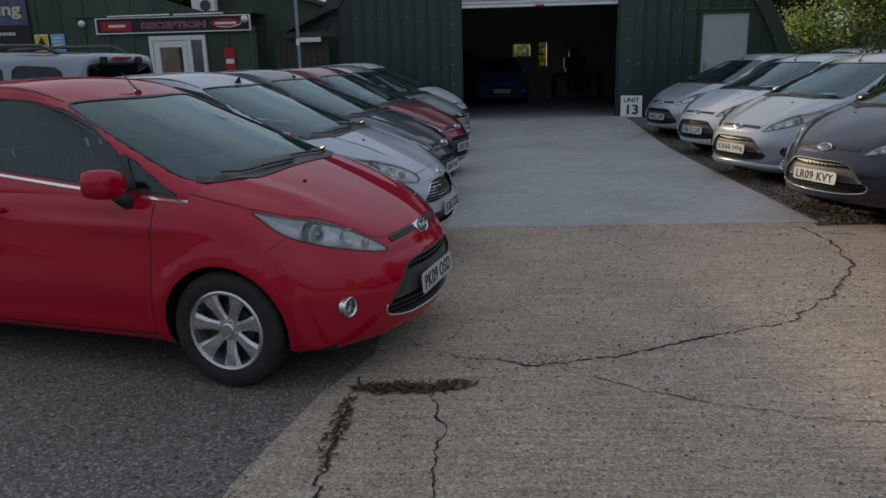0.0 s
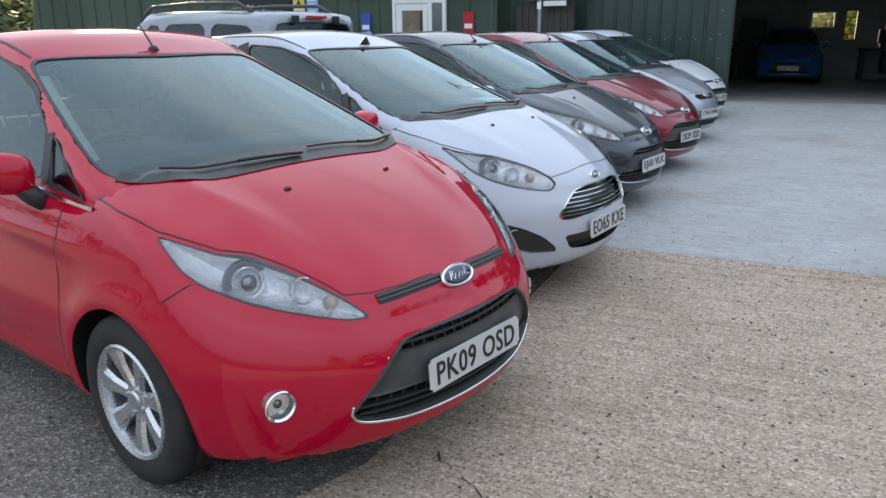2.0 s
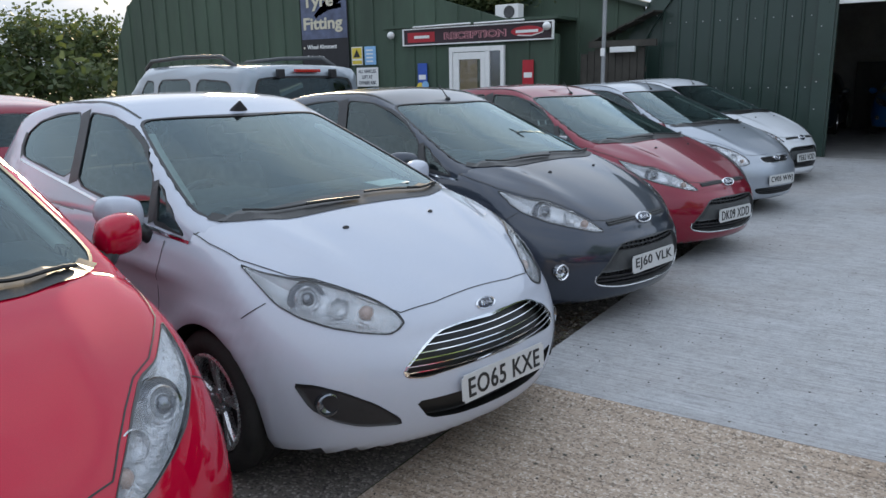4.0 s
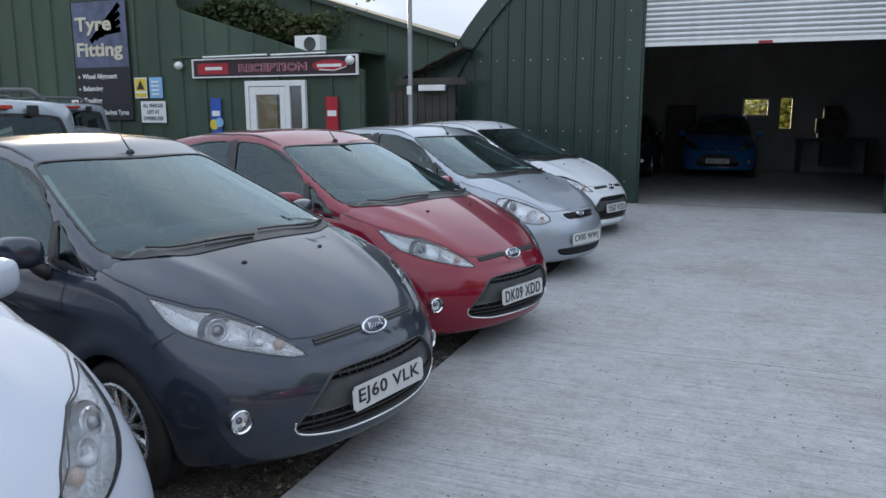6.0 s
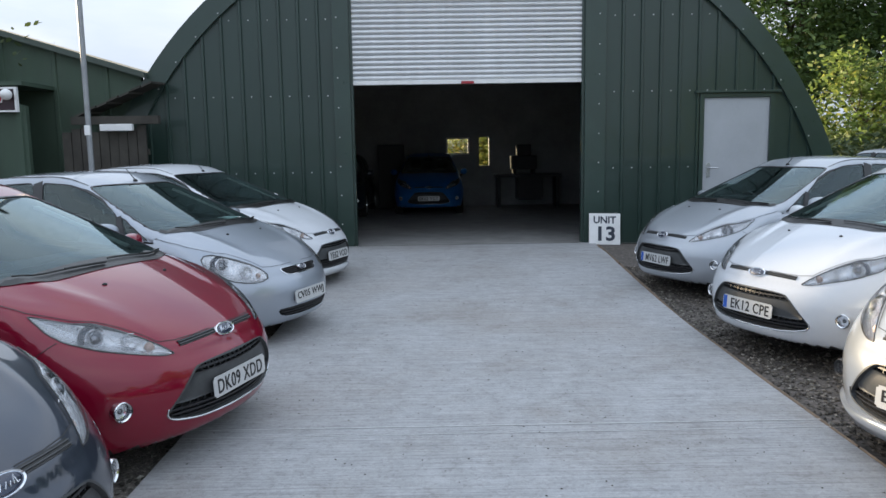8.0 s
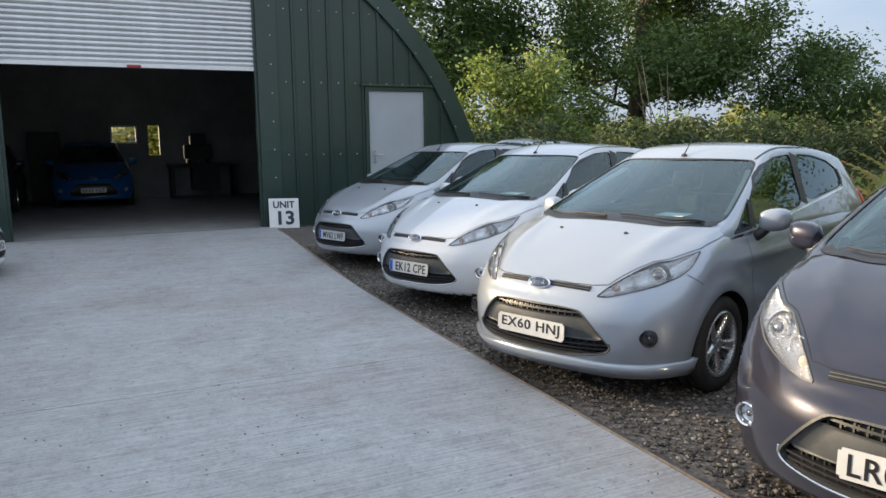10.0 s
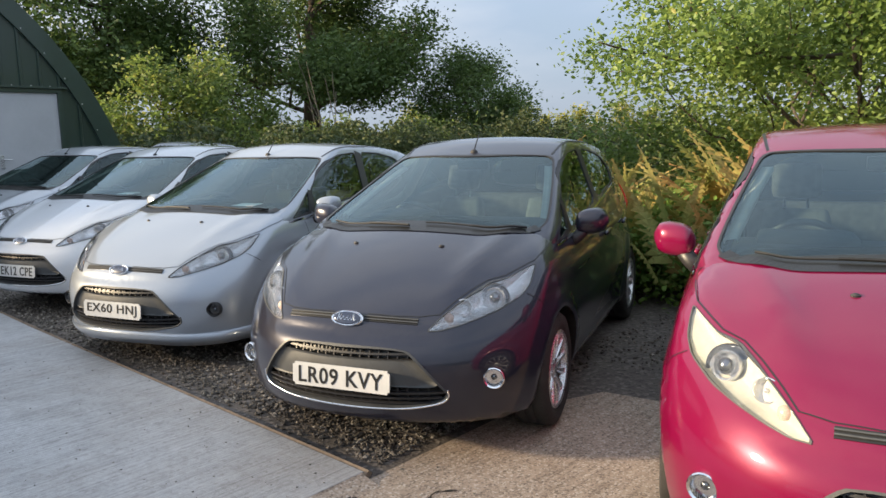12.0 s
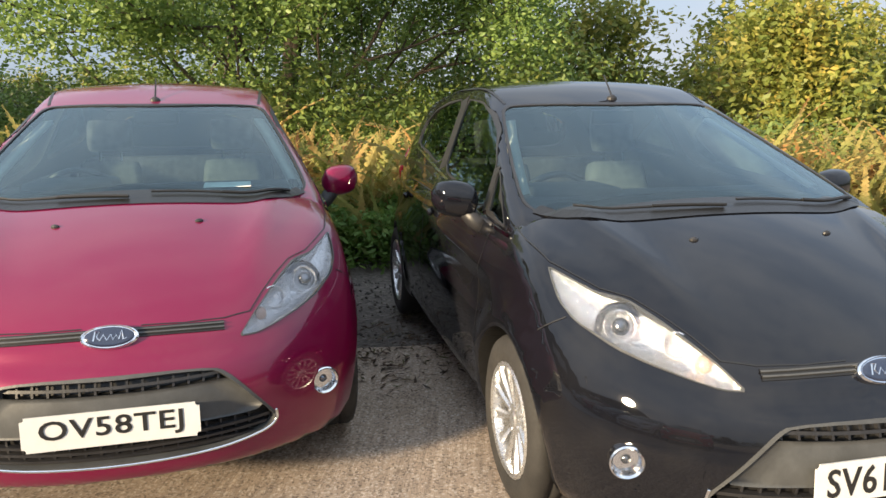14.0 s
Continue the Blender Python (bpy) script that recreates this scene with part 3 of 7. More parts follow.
def plate_parts(text, blue=False, suffix_dark=False):
    """A number plate in the yz plane, facing +x."""
    bm = box_bm(-0.004, 0.002, -0.26, 0.26, -0.0555, 0.0555)
    es = [e for e in bm.edges if abs(e.verts[0].co.x - e.verts[1].co.x) > 0.003]
    bmesh.ops.bevel(bm, geom=es, offset=0.012, segments=3, affect="EDGES")
    base = bm_mesh("plate", bm)
    tm = text_mesh(text, 0.080, 0.001, 0.012, 1.08, 0.40 if blue else 0.452 if " " in text else 0.418)
    return base, tm


def plate_rot(x, z, tilt=0.0, shift=0.0):
    return Matrix.Translation((x, 0, z)) @ Matrix.Rotation(radians(-tilt), 4, "Y"), Matrix.Translation((x + 0.0035, shift, z)) @ Matrix.Rotation(radians(-tilt), 4, "Y") @ Matrix(((0, 0, 1, 0), (1, 0, 0, 0), (0, 1, 0, 0), (0, 0, 0, 1)))


def cabin_fittings():
    """Seats, dashboard and wheel of a right-hand-drive hatchback, shared by all cars."""
    out = {}
    bm = bmesh.new()
    box_bm(-1.62, -1.12, -0.70, 0.70, 0.62, 0.93, 0.06, bm)
    box_bm(-1.60, -1.11, -0.66, 0.66, 0.90, 1.030, 0.035, bm)
    box_bm(-1.66, -1.36, -0.56, -0.16, 0.95, 1.065, 0.04, bm)
    box_bm(-1.75, -1.35, -0.13, 0.13, 0.45, 0.86, 0.05, bm)
    out["dashboard"] = bm_mesh("dashboard", bm, True)
    ring = [(0.185 * math.cos(a) * 0.0, 0.185 * math.cos(a), 0.185 * math.sin(a)) for a in np.linspace(0, 2 * np.pi, 28, endpoint=False)]
    rim = tube(ring, 0.016, 8, True)
    boss = ring_piece(Vector((0.03, 0, 0)), Vector((-1, 0, 0)), [(0.075, 0.0), (0.07, 0.035), (0.04, 0.05), (0.002, 0.052)], 20)
    arms = [tube([(0.01, 0, 0), (0.0, 0.18 * math.cos(a), 0.18 * math.sin(a))], 0.018, 6) for a in (0.15, math.pi - 0.15, -math.pi / 2)]
    out["steering_wheel"] = mesh_from("steering_wheel", *join(rim, boss, *arms), smooth=True)
    bm = bmesh.new()
    box_bm(-0.25, 0.25, -0.25, 0.25, 0.34, 0.50, 0.06, bm)
    m = Matrix.Translation((-0.27, 0, 0.46)) @ Matrix.Rotation(radians(-18), 4, "Y")
    b2 = box_bm(-0.07, 0.06, -0.235, 0.235, 0.0, 0.60, 0.055)
    for v in b2.verts:
        k = 1 - 0.28 * max(0, v.co.z / 0.60)
        v.co = m @ Vector((v.co.x, v.co.y * k, v.co.z))
    tmp = bpy.data.meshes.new("t")
    b2.to_mesh(tmp)
    b2.free()
    bm.from_mesh(tmp)
    out["seat"] = bm_mesh("seat", bm, True)
    hb = box_bm(-0.05, 0.05, -0.13, 0.13, 0.66, 0.86, 0.045)
    for v in hb.verts:
        v.co = m @ v.co
    out["headrest"] = bm_mesh("headrest", hb, True)
    posts = [tube([m @ Vector((0, y, 0.56)), m @ Vector((0, y, 0.70))], 0.008, 6) for y in (-0.06, 0.06)]
    out["headrest_post"] = [mesh_from("headrest_post", *p) for p in posts]
    bm = bmesh.new()
    box_bm(-3.05, -2.62, -0.62, 0.62, 0.36, 0.58, 0.06, bm)
    box_bm(-3.26, -3.06, -0.62, 0.62, 0.50, 1.06, 0.06, bm)
    out["rear_bench"] = bm_mesh("rear_bench", bm, True)
    return out


CABIN = cabin_fittings()


def mirror_meshes():
    vs, fs = [], []
    for i in range(9):
        t = i / 8
        y = 0.805 + 0.185 * t
        prof = (1 - abs(2 * t - 1) ** 3.5) ** 0.4 * 0.72 + 0.28
        hx, hz = 0.066 * prof, (0.064 + 0.012 * math.sin(math.pi * t)) * prof
        for k in range(16):
            a = 2 * math.pi * k / 16
            c, s = math.cos(a), math.sin(a)
            vs.append((-1.40 - 0.05 * t + hx * math.copysign(abs(c) ** 0.65, c) * (1.25 if c > 0 else 0.75), y, 1.025 + 0.015 * t + hz * math.copysign(abs(s) ** 0.65, s)))
    for i in range(8):
        for k in range(16):
            fs.append((i * 16 + k, i * 16 + (k + 1) % 16, (i + 1) * 16 + (k + 1) % 16, (i + 1) * 16 + k))
    fs += [tuple(range(16))[::-1], tuple(range(128, 144))]
    pod = (vs, fs)
    stalk = tube([(-1.35, 0.775, 0.905), (-1.37, 0.825, 0.945), (-1.39, 0.865, 0.995)], 0.036, 10)
    return {"mirror": pod, "stalk": stalk}


def tailored(kind):
    """All meshes of a small hatchback; kind: launch, facelift, sport or old."""
    F, G = hatch_lower, hatch_upper
    K = {}
    lamp = {"facelift": LAMP_NEW, "old": LAMP_OLD}.get(kind, LAMP)
    void = capsule(hatch_void, (-1.7, 0, 0.8), (-3.2, 0, 0.85), 40, 10, 14, 8)
    cuts = [void]
    for ax in AXLES:
        for s in (1, -1):
            cuts.append(cylinder_cut(ax, s * 0.56, s * 1.05, 0.305, 0.335))
    cuts += [prism(F, lamp, LAMP_WAY, 0.06, 0.07), prism(F, flip(lamp), (LAMP_WAY[0], -LAMP_WAY[1], LAMP_WAY[2]), 0.06, 0.07)]
    if kind in ("launch", "sport"):
        for s in (1, -1):
            at, n = frame_at(F, (-0.25, 0.680 * s, 0.423), (0.8, 0.55 * s, 0))
            cuts.append(drum(at, (n + Vector((2.0, 0, 0))).normalized(), 0.047, -0.055, 0.08))
        cuts.append(prism(F, MOUTH, FRONT, 0.25, 0.06))
    elif kind == "facelift":
        cuts.append(prism(F, NEW_GRILLE, FRONT, 0.25, 0.05))
        cuts.append(prism(F, NEW_INTAKE, FRONT, 0.25, 0.05))
    else:
        cuts.append(prism(F, OLD_GRILLE, FRONT, 0.25, 0.03))
        cuts.append(prism(F, OLD_INTAKE, FRONT, 0.25, 0.05))
    K["body"] = carve("body", capsule(F, (-0.75, 0, 0.50), (-3.30, 0, 0.55), 104, 34, 60), cuts, F, 0.215, lambda q: np.where((q[:, 0] < -0.845 - 0.05 * q[:, 1] ** 2 - 1.95 * q[:, 1] ** 6) & (np.abs(q[:, 1]) < 0.70), -1.0, G(q)))
    wcuts = [void, prism(G, WINDSCREEN, FRONT, 0.3, 0.35), prism(G, REAR_SCREEN, BACK, 0.3, 0.25)]
    for o in (QUARTER, DOOR_GLASS, REAR_GLASS):
        wcuts += [prism(G, o, SIDE, 0.15, 0.12), prism(G, flip(o), (0, -1, 0), 0.15, 0.12)]
    K["roof"] = carve("roof", bubble(G, (-2.3, 0, 1.05), 160, 60), wcuts, G, 0.0)
    K["windscreen"] = mesh_from("windscreen", *pane(G, WINDSCREEN, FRONT, -0.005), smooth=True)
    K["windscreen_seal"] = mesh_from("windscreen_seal", *border(G, WINDSCREEN, FRONT, 0.011, 0.0, 0.008))
    K["rear_window"] = mesh_from("rear_window", *pane(G, REAR_SCREEN, BACK, -0.005), smooth=True)
    for nm, o in (("quarter_window", QUARTER), ("door_window", DOOR_GLASS), ("rear_side_window", REAR_GLASS)):
        K[nm] = mesh_from(nm, *pane(G, o, SIDE, -0.006, 0.0, 5), smooth=True)
        K[nm + "_seal"] = mesh_from(nm + "_seal", *border(G, o, SIDE, 0.022 if nm == "quarter_window" else 0.014, 0.0, 0.008))
    K["window_pillar"] = [mesh_from("window_pillar", *strip(G, xz(line), SIDE, wide, 0.0015)) for line, wide in (([(-2.340, 1.075), (-2.385, 1.22), (-2.462, 1.440)], 0.105), ([(-1.367, 0.982), (-1.40, 1.06), (-1.442, 1.152)], 0.050), ([(-3.275, 1.160), (-3.335, 1.225), (-3.325, 1.300)], 0.04))]
    if kind == "facelift":
        spots = [("projector", (-0.429, 0.643, 0.79), 0.048), ("bowl", (-0.334, 0.569, 0.758), 0.040), ("indicator", (-0.262, 0.492, 0.735), 0.026)]
    elif kind == "old":
        spots = [("projector", (-0.42, 0.69, 0.765), 0.062), ("bowl", (-0.26, 0.57, 0.70), 0.050), ("indicator", (-0.19, 0.50, 0.665), 0.02)]
    else:
        spots = [("projector", (-0.41, 0.640, 0.777), 0.050), ("bowl", (-0.294, 0.520, 0.747), 0.040), ("indicator", (-0.222, 0.470, 0.708), 0.024)]
    K["lamp"] = lamp_set(F, lamp, spots)
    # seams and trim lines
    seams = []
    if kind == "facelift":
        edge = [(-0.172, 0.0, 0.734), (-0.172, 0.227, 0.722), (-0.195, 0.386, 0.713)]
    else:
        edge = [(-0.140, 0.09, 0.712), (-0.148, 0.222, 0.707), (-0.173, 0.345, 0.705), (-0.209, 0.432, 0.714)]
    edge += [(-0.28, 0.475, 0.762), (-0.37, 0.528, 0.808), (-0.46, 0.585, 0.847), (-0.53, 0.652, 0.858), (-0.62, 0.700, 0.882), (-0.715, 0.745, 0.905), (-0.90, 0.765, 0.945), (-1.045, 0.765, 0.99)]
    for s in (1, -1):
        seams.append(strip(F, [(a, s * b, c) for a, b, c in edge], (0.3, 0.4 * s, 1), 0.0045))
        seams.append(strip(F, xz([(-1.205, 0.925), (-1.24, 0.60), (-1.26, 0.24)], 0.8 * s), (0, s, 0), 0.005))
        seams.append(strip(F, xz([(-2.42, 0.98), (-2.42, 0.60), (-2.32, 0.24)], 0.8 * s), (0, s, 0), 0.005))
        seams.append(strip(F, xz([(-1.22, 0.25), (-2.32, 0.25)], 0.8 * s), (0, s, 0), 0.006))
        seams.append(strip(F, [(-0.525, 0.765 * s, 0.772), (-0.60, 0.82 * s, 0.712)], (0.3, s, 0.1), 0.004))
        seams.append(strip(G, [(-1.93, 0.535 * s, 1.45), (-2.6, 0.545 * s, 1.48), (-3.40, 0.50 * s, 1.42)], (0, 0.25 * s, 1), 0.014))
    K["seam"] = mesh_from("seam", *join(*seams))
    # cowl under the windscreen, belt strip, washer jets, wipers, aerial
    K["belt"] = mesh_from("belt", *strip(lambda q: np.minimum(F(q), G(q)), xz([(-1.02, 0.938), (-1.40, 0.964), (-1.777, 0.998), (-2.37, 1.058), (-2.84, 1.103), (-3.27, 1.142)]), SIDE, 0.014, 0.004, 0.008))
    jets = [ring_piece(*frame_at(F, (-0.665, s * 0.256, 0.965), (0.2, 0, 1)), [(0.013, -0.002), (0.011, 0.006), (0.004, 0.011)], 12, (1.3, 0.8)) for s in (1, -1)]
    K["jets"] = [mesh_from("washer_jet", *j) for j in jets]
    low = [(-0.845 - 0.05 * y * y - 1.95 * y ** 6, y, 1.0) for y in np.linspace(0.675, -0.675, 33)]
    K["cowl"] = mesh_from("cowl", *strip(lambda q: np.minimum(F(q), G(q)), low, (0.25, 0, 1), 0.055, 0.004))
    pillar = yz([(0.530, 1.375), (0.575, 1.30), (0.625, 1.20), (0.672, 1.10)], -1.4)
    K["pillar_trim"] = mesh_from("pillar_trim", *strip(G, pillar, FRONT, 0.055, -0.045, 0.02), smooth=True)
    wipers = []
    for y0, y1, rise in ((0.62, 0.06, 0.055), (-0.02, -0.56, 0.040)):
        line = []
        for t in np.linspace(0, 1, 13):
            y = y0 + (y1 - y0) * t
            line.append((-0.868 - 0.05 * y * y - 1.95 * y ** 6 - rise * math.sin(math.pi * t * 0.6), y, 1.02))
        pts = project(lambda q: np.minimum(F(q), G(q)), line, (0.25, 0, 1), 0.012)
        arm = tube(pts[:7] + np.array((0.010, 0, 0.004)), 0.007, 6)
        wipers.append(mesh_from("wiper", *join(arm, tube(pts, 0.0055, 6))))
    K["wipers"] = wipers
    base, n = frame_at(G, (-1.875, 0, 1.5), (0, 0, 1))
    if kind == "facelift":
        fin = ring_piece(base, n, [(0.035, 0), (0.03, 0.012), (0.012, 0.04), (0.003, 0.055)], 14, (1.6, 0.5))
        K["aerial"] = mesh_from("aerial", *fin, smooth=True)
    else:
        K["aerial"] = mesh_from("aerial", *join(ring_piece(base, n, [(0.020, -0.002), (0.016, 0.010), (0.006, 0.020)], 12, (1.4, 1)), tube([base + Vector((0, 0, 0.01)), base + Vector((-0.10, 0, 0.115))], 0.0055, 6, False, lambda t: 1 - 0.4 * t)))
    handles = []
    for hx in (-2.22, -3.02):
        v, fcs = tube(project(F, xz([(hx + 0.09, 0.86), (hx + 0.045, 0.865), (hx - 0.045, 0.87), (hx - 0.09, 0.87)], 0.8), SIDE, 0.016), 0.014, 8)
        handles.append((v, fcs))
    K["handles"] = [mesh_from("door_handle", *h, smooth=True) for h in handles]
    K["side_mirror"] = {k: mesh_from(k, *v, smooth=True) for k, v in mirror_meshes().items()}
    # oval badge
    bz = {"facelift": 0.690, "old": 0.665}.get(kind, 0.695)
    at, n = frame_at(F, (-0.08, 0, bz), (1, 0, 0.35))
    n = (n + Vector((0.6, 0, 0))).normalized()
    k = {"facelift": 0.62, "old": 0.62}.get(kind, 0.94)
    lift = 0.010 if kind not in ("facelift",) else 0.002
    q = [(0.092 * k, -0.012), (0.092 * k, 0.004 + lift), (0.086 * k, 0.009 + lift), (0.080 * k, 0.006 + lift)]
    K["badge"] = mesh_from("badge", *[ring_piece(at, n, q, 36, (1, 0.46))][0])
    K["badge_oval"] = mesh_from("badge_oval", *ring_piece(at, n, [(0.081 * k, 0.004 + lift), (0.078 * k, 0.0068 + lift), (0.06 * k, 0.0085 + lift), (0.002, 0.0095 + lift)], 36, (1, 0.43)), smooth=True)
    qd = n.to_track_quat("Z", "Y")
    wave = [(-0.050, -0.012), (-0.044, 0.020), (-0.030, 0.019), (-0.040, 0.002), (-0.030, -0.012), (-0.018, 0.008), (-0.008, -0.012), (0.006, 0.008), (0.012, -0.012), (0.022, 0.004), (0.030, -0.011), (0.040, 0.021), (0.044, -0.012), (0.054, -0.008)]
    script = [tube([at + qd @ Vector((a * k, b * k, 0.0095 + lift)) for a, b in wave], 0.0026 * k, 5)]
    K["badge_script"] = mesh_from("badge_script", *join(*script))
    # grilles
    K["grille"] = {}
    gr = K["grille"]
    if kind in ("launch", "sport"):
        gr["back"] = mesh_from("grille_back", *pane(F, MOUTH, FRONT, -0.05, 0.0, 5), smooth=True)
        bars = []
        for z, w in ((0.556, 0.33), (0.366, 0.485), (0.340, 0.475), (0.314, 0.43)):
            bars.append(strip(F, yz([(-w, z), (-w * 0.5, z - 0.004), (0, z - 0.006), (w * 0.5, z - 0.004), (w, z)]), FRONT, 0.010, -0.016, 0.02))
        for y in np.linspace(-0.42, 0.42, 19):
            bars.append(strip(F, yz([(y, 0.388), (y, 0.300 + 0.12 * max(0, abs(y) - 0.25))]), FRONT, 0.007, -0.026, 0.015))
            if abs(y) < 0.34:
                bars.append(strip(F, yz([(y, 0.578), (y, 0.525)]), FRONT, 0.007, -0.026, 0.015))
        gr["bars"] = [mesh_from("grille_bar", *b) for b in bars]
        panel = rounded(yz(both([(0.16, 0.530), (0.360, 0.534), (0.398, 0.502), (0.470, 0.412), (0.446, 0.391), (0.275, 0.395), (0.10, 0.395)])), 1, True, 0.15)
        gr["panel"] = mesh_from("plate_panel", *pane(F, panel, FRONT, -0.020, 0.0, 5, 0.03), smooth=True)
        gr["surround"] = mesh_from("grille_surround", *border(F, MOUTH, FRONT, 0.012, 0.001, 0.03))
        low = [(0.500, 0.385), (0.505, 0.350), (0.477, 0.322), (0.40, 0.305), (0.30, 0.292), (0.12, 0.288)]
        line = rounded(yz(low + [(0.0, 0.287)] + [(-a, b) for a, b in low[::-1]]), 2, False)
        gr["chrome"] = mesh_from("chrome_strip", *tube(project(F, dense(line, 0.03, False), FRONT, 0.0005), 0.0052, 8), smooth=True)
        slot = [(-0.345, 0.700), (-0.27, 0.695), (-0.15, 0.691), (0, 0.689), (0.15, 0.691), (0.27, 0.695), (0.345, 0.700)]
        sl = [(-0.12, y, z + 0.004) for y, z in slot]
        gr["slot"] = mesh_from("upper_grille", *strip(F, sl, (1, 0, 0.55), 0.036, 0.003, 0.01))
        gr["slats"] = [mesh_from("upper_slat", *b) for b in [strip(F, [(-0.12, y, z + o) for y, z in slot], (1, 0, 0.55), 0.005, 0.009, 0.007) for o in (-0.004, 0.012)]]
    elif kind == "facelift":
        gr["back"] = mesh_from("grille_back", *pane(F, NEW_GRILLE, FRONT, -0.045, 0.0, 5), smooth=True)
        bars = [strip(F, yz([(-w, z), (-w * 0.5, z - 0.004), (0, z - 0.006), (w * 0.5, z - 0.004), (w, z)]), FRONT, 0.0038, -0.003, 0.02) for z, w in ((0.622, 0.31), (0.600, 0.355), (0.578, 0.395), (0.556, 0.42), (0.534, 0.445), (0.512, 0.45))]
        gr["chrome_bars"] = [mesh_from("chrome_slat", *b) for b in bars]
        gr["chrome"] = mesh_from("chrome_surround", *border(F, NEW_GRILLE, FRONT, 0.012, 0.003, 0.02))
        gr["intake"] = mesh_from("lower_intake", *pane(F, NEW_INTAKE, FRONT, -0.04, 0.0, 4), smooth=True)
        gr["fogs"] = [mesh_from("fog_pocket", *pane(F, o, w, 0.004, 0.0, 5, 0.01), smooth=True) for o, w in ((NEW_FOG, (0.85, 0.5, 0)), (flip(NEW_FOG), (0.85, -0.5, 0)))]
    else:
        gr["back"] = mesh_from("grille_back", *pane(F, OLD_GRILLE, FRONT, -0.025, 0.0, 5), smooth=True)
        mesh = [strip(F, yz([(-w, z), (0, z + 0.002), (w, z)]), FRONT, 0.004, -0.010, 0.01) for z, w in ((0.628, 0.25), (0.643, 0.27), (0.658, 0.29), (0.673, 0.28))]
        mesh += [strip(F, yz([(y, 0.62), (y, 0.68)]), FRONT, 0.004, -0.012, 0.01) for y in np.linspace(-0.27, 0.27, 25)]
        gr["bars"] = [mesh_from("grille_bar", *b) for b in mesh]
        gr["chrome"] = mesh_from("chrome_surround", *border(F, OLD_GRILLE, FRONT, 0.010, 0.003, 0.02))
        bars = [strip(F, yz([(-w, z), (0, z - 0.004), (w, z)]), FRONT, 0.012, -0.008, 0.02) for z, w in ((0.335, 0.38), (0.31, 0.36), (0.285, 0.33))]
        gr["intake"] = mesh_from("lower_intake", *pane(F, OLD_INTAKE, FRONT, -0.04, 0.0, 4), smooth=True)
        gr["low_bars"] = [mesh_from("intake_bar", *b) for b in bars]
    if kind in ("launch", "sport"):
        at, n = frame_at(F, (-0.25, 0.680, 0.423), (0.8, 0.55, 0))
        n = (n + Vector((2.0, 0, 0))).normalized()
        K["fog_ring"] = mesh_from("fog_ring", *ring_piece(at, n, [(0.051, -0.02), (0.051, 0.012), (0.047, 0.016), (0.041, 0.010), (0.036, -0.012)], 30), smooth=False)
        K["fog_bowl"] = mesh_from("fog_bowl", *ring_piece(at, n, [(0.043, 0.002), (0.036, -0.018), (0.020, -0.026), (0.014, -0.010), (0.003, -0.004)], 24), smooth=True)
        K["fog_glass"] = mesh_from("fog_glass", *ring_piece(at, n, [(0.045, 0.006), (0.03, 0.011), (0.002, 0.013)], 24), smooth=True)
    if kind == "sport":
        lip = [(-0.52, 0.80, 0.235), (-0.36, 0.765, 0.225), (-0.22, 0.64, 0.215), (-0.12, 0.45, 0.225), (-0.06, 0.25, 0.245), (-0.045, 0, 0.250)]
        lip = lip + [(a, -b, c) for a, b, c in lip[-2::-1]]
        K["lip"] = mesh_from("lip_spoiler", *strip(F, rounded(lip, 1, False), (1, 0, -0.15), 0.085, 0.026, 0.03), smooth=True)
    sp = box_bm(-3.70, -3.42, -0.52, 0.52, 1.405, 1.438, 0.012)
    for v in sp.verts:
        v.co.z -= 0.30 * v.co.y ** 2 * 0.3 + 0.18 * max(0, -v.co.x - 3.45)
        v.co.x += 0.25 * v.co.y ** 2
    K["roof_spoiler"] = bm_mesh("roof_spoiler", sp, True)
    K["tail_lamp"] = mesh_from("tail_lamp", *pane(lambda q: np.minimum(F(q), G(q)), rounded([(-3.78, 0.62, 1.16), (-3.70, 0.70, 1.02), (-3.74, 0.78, 0.86), (-3.88, 0.66, 0.84), (-3.88, 0.56, 1.0)], 1), (-0.8, 0.6, 0.1), 0.006, 0.008, 4, 0.02), smooth=True)
    return K


NEW_GRILLE = rounded(yz(both([(0.10, 0.646), (0.194, 0.645), (0.285, 0.635), (0.385, 0.590), (0.467, 0.526), (0.457, 0.497), (0.393, 0.487), (0.287, 0.496), (0.119, 0.501)])), 1, True, 0.2)
NEW_INTAKE = rounded(yz(both([(0.283, 0.398), (0.428, 0.398), (0.370, 0.315), (0.229, 0.295), (0.06, 0.292)])), 1, True, 0.15)
NEW_FOG = rounded([(-0.368, 0.773, 0.503), (-0.30, 0.72, 0.497), (-0.224, 0.649, 0.468), (-0.152, 0.556, 0.412), (-0.114, 0.479, 0.344), (-0.116, 0.469, 0.314), (-0.20, 0.60, 0.325), (-0.259, 0.678, 0.354), (-0.318, 0.737, 0.406)], 1, True, 0.15)
OLD_GRILLE = rounded(yz(both([(0.20, 0.684), (0.30, 0.678), (0.24, 0.622), (0.12, 0.615)])), 1)
OLD_INTAKE = rounded(yz(both([(0.30, 0.350), (0.42, 0.345), (0.36, 0.280), (0.20, 0.268)])), 1)
MODELS = {k: tailored(k) for k in ("launch", "facelift", "sport", "old")}


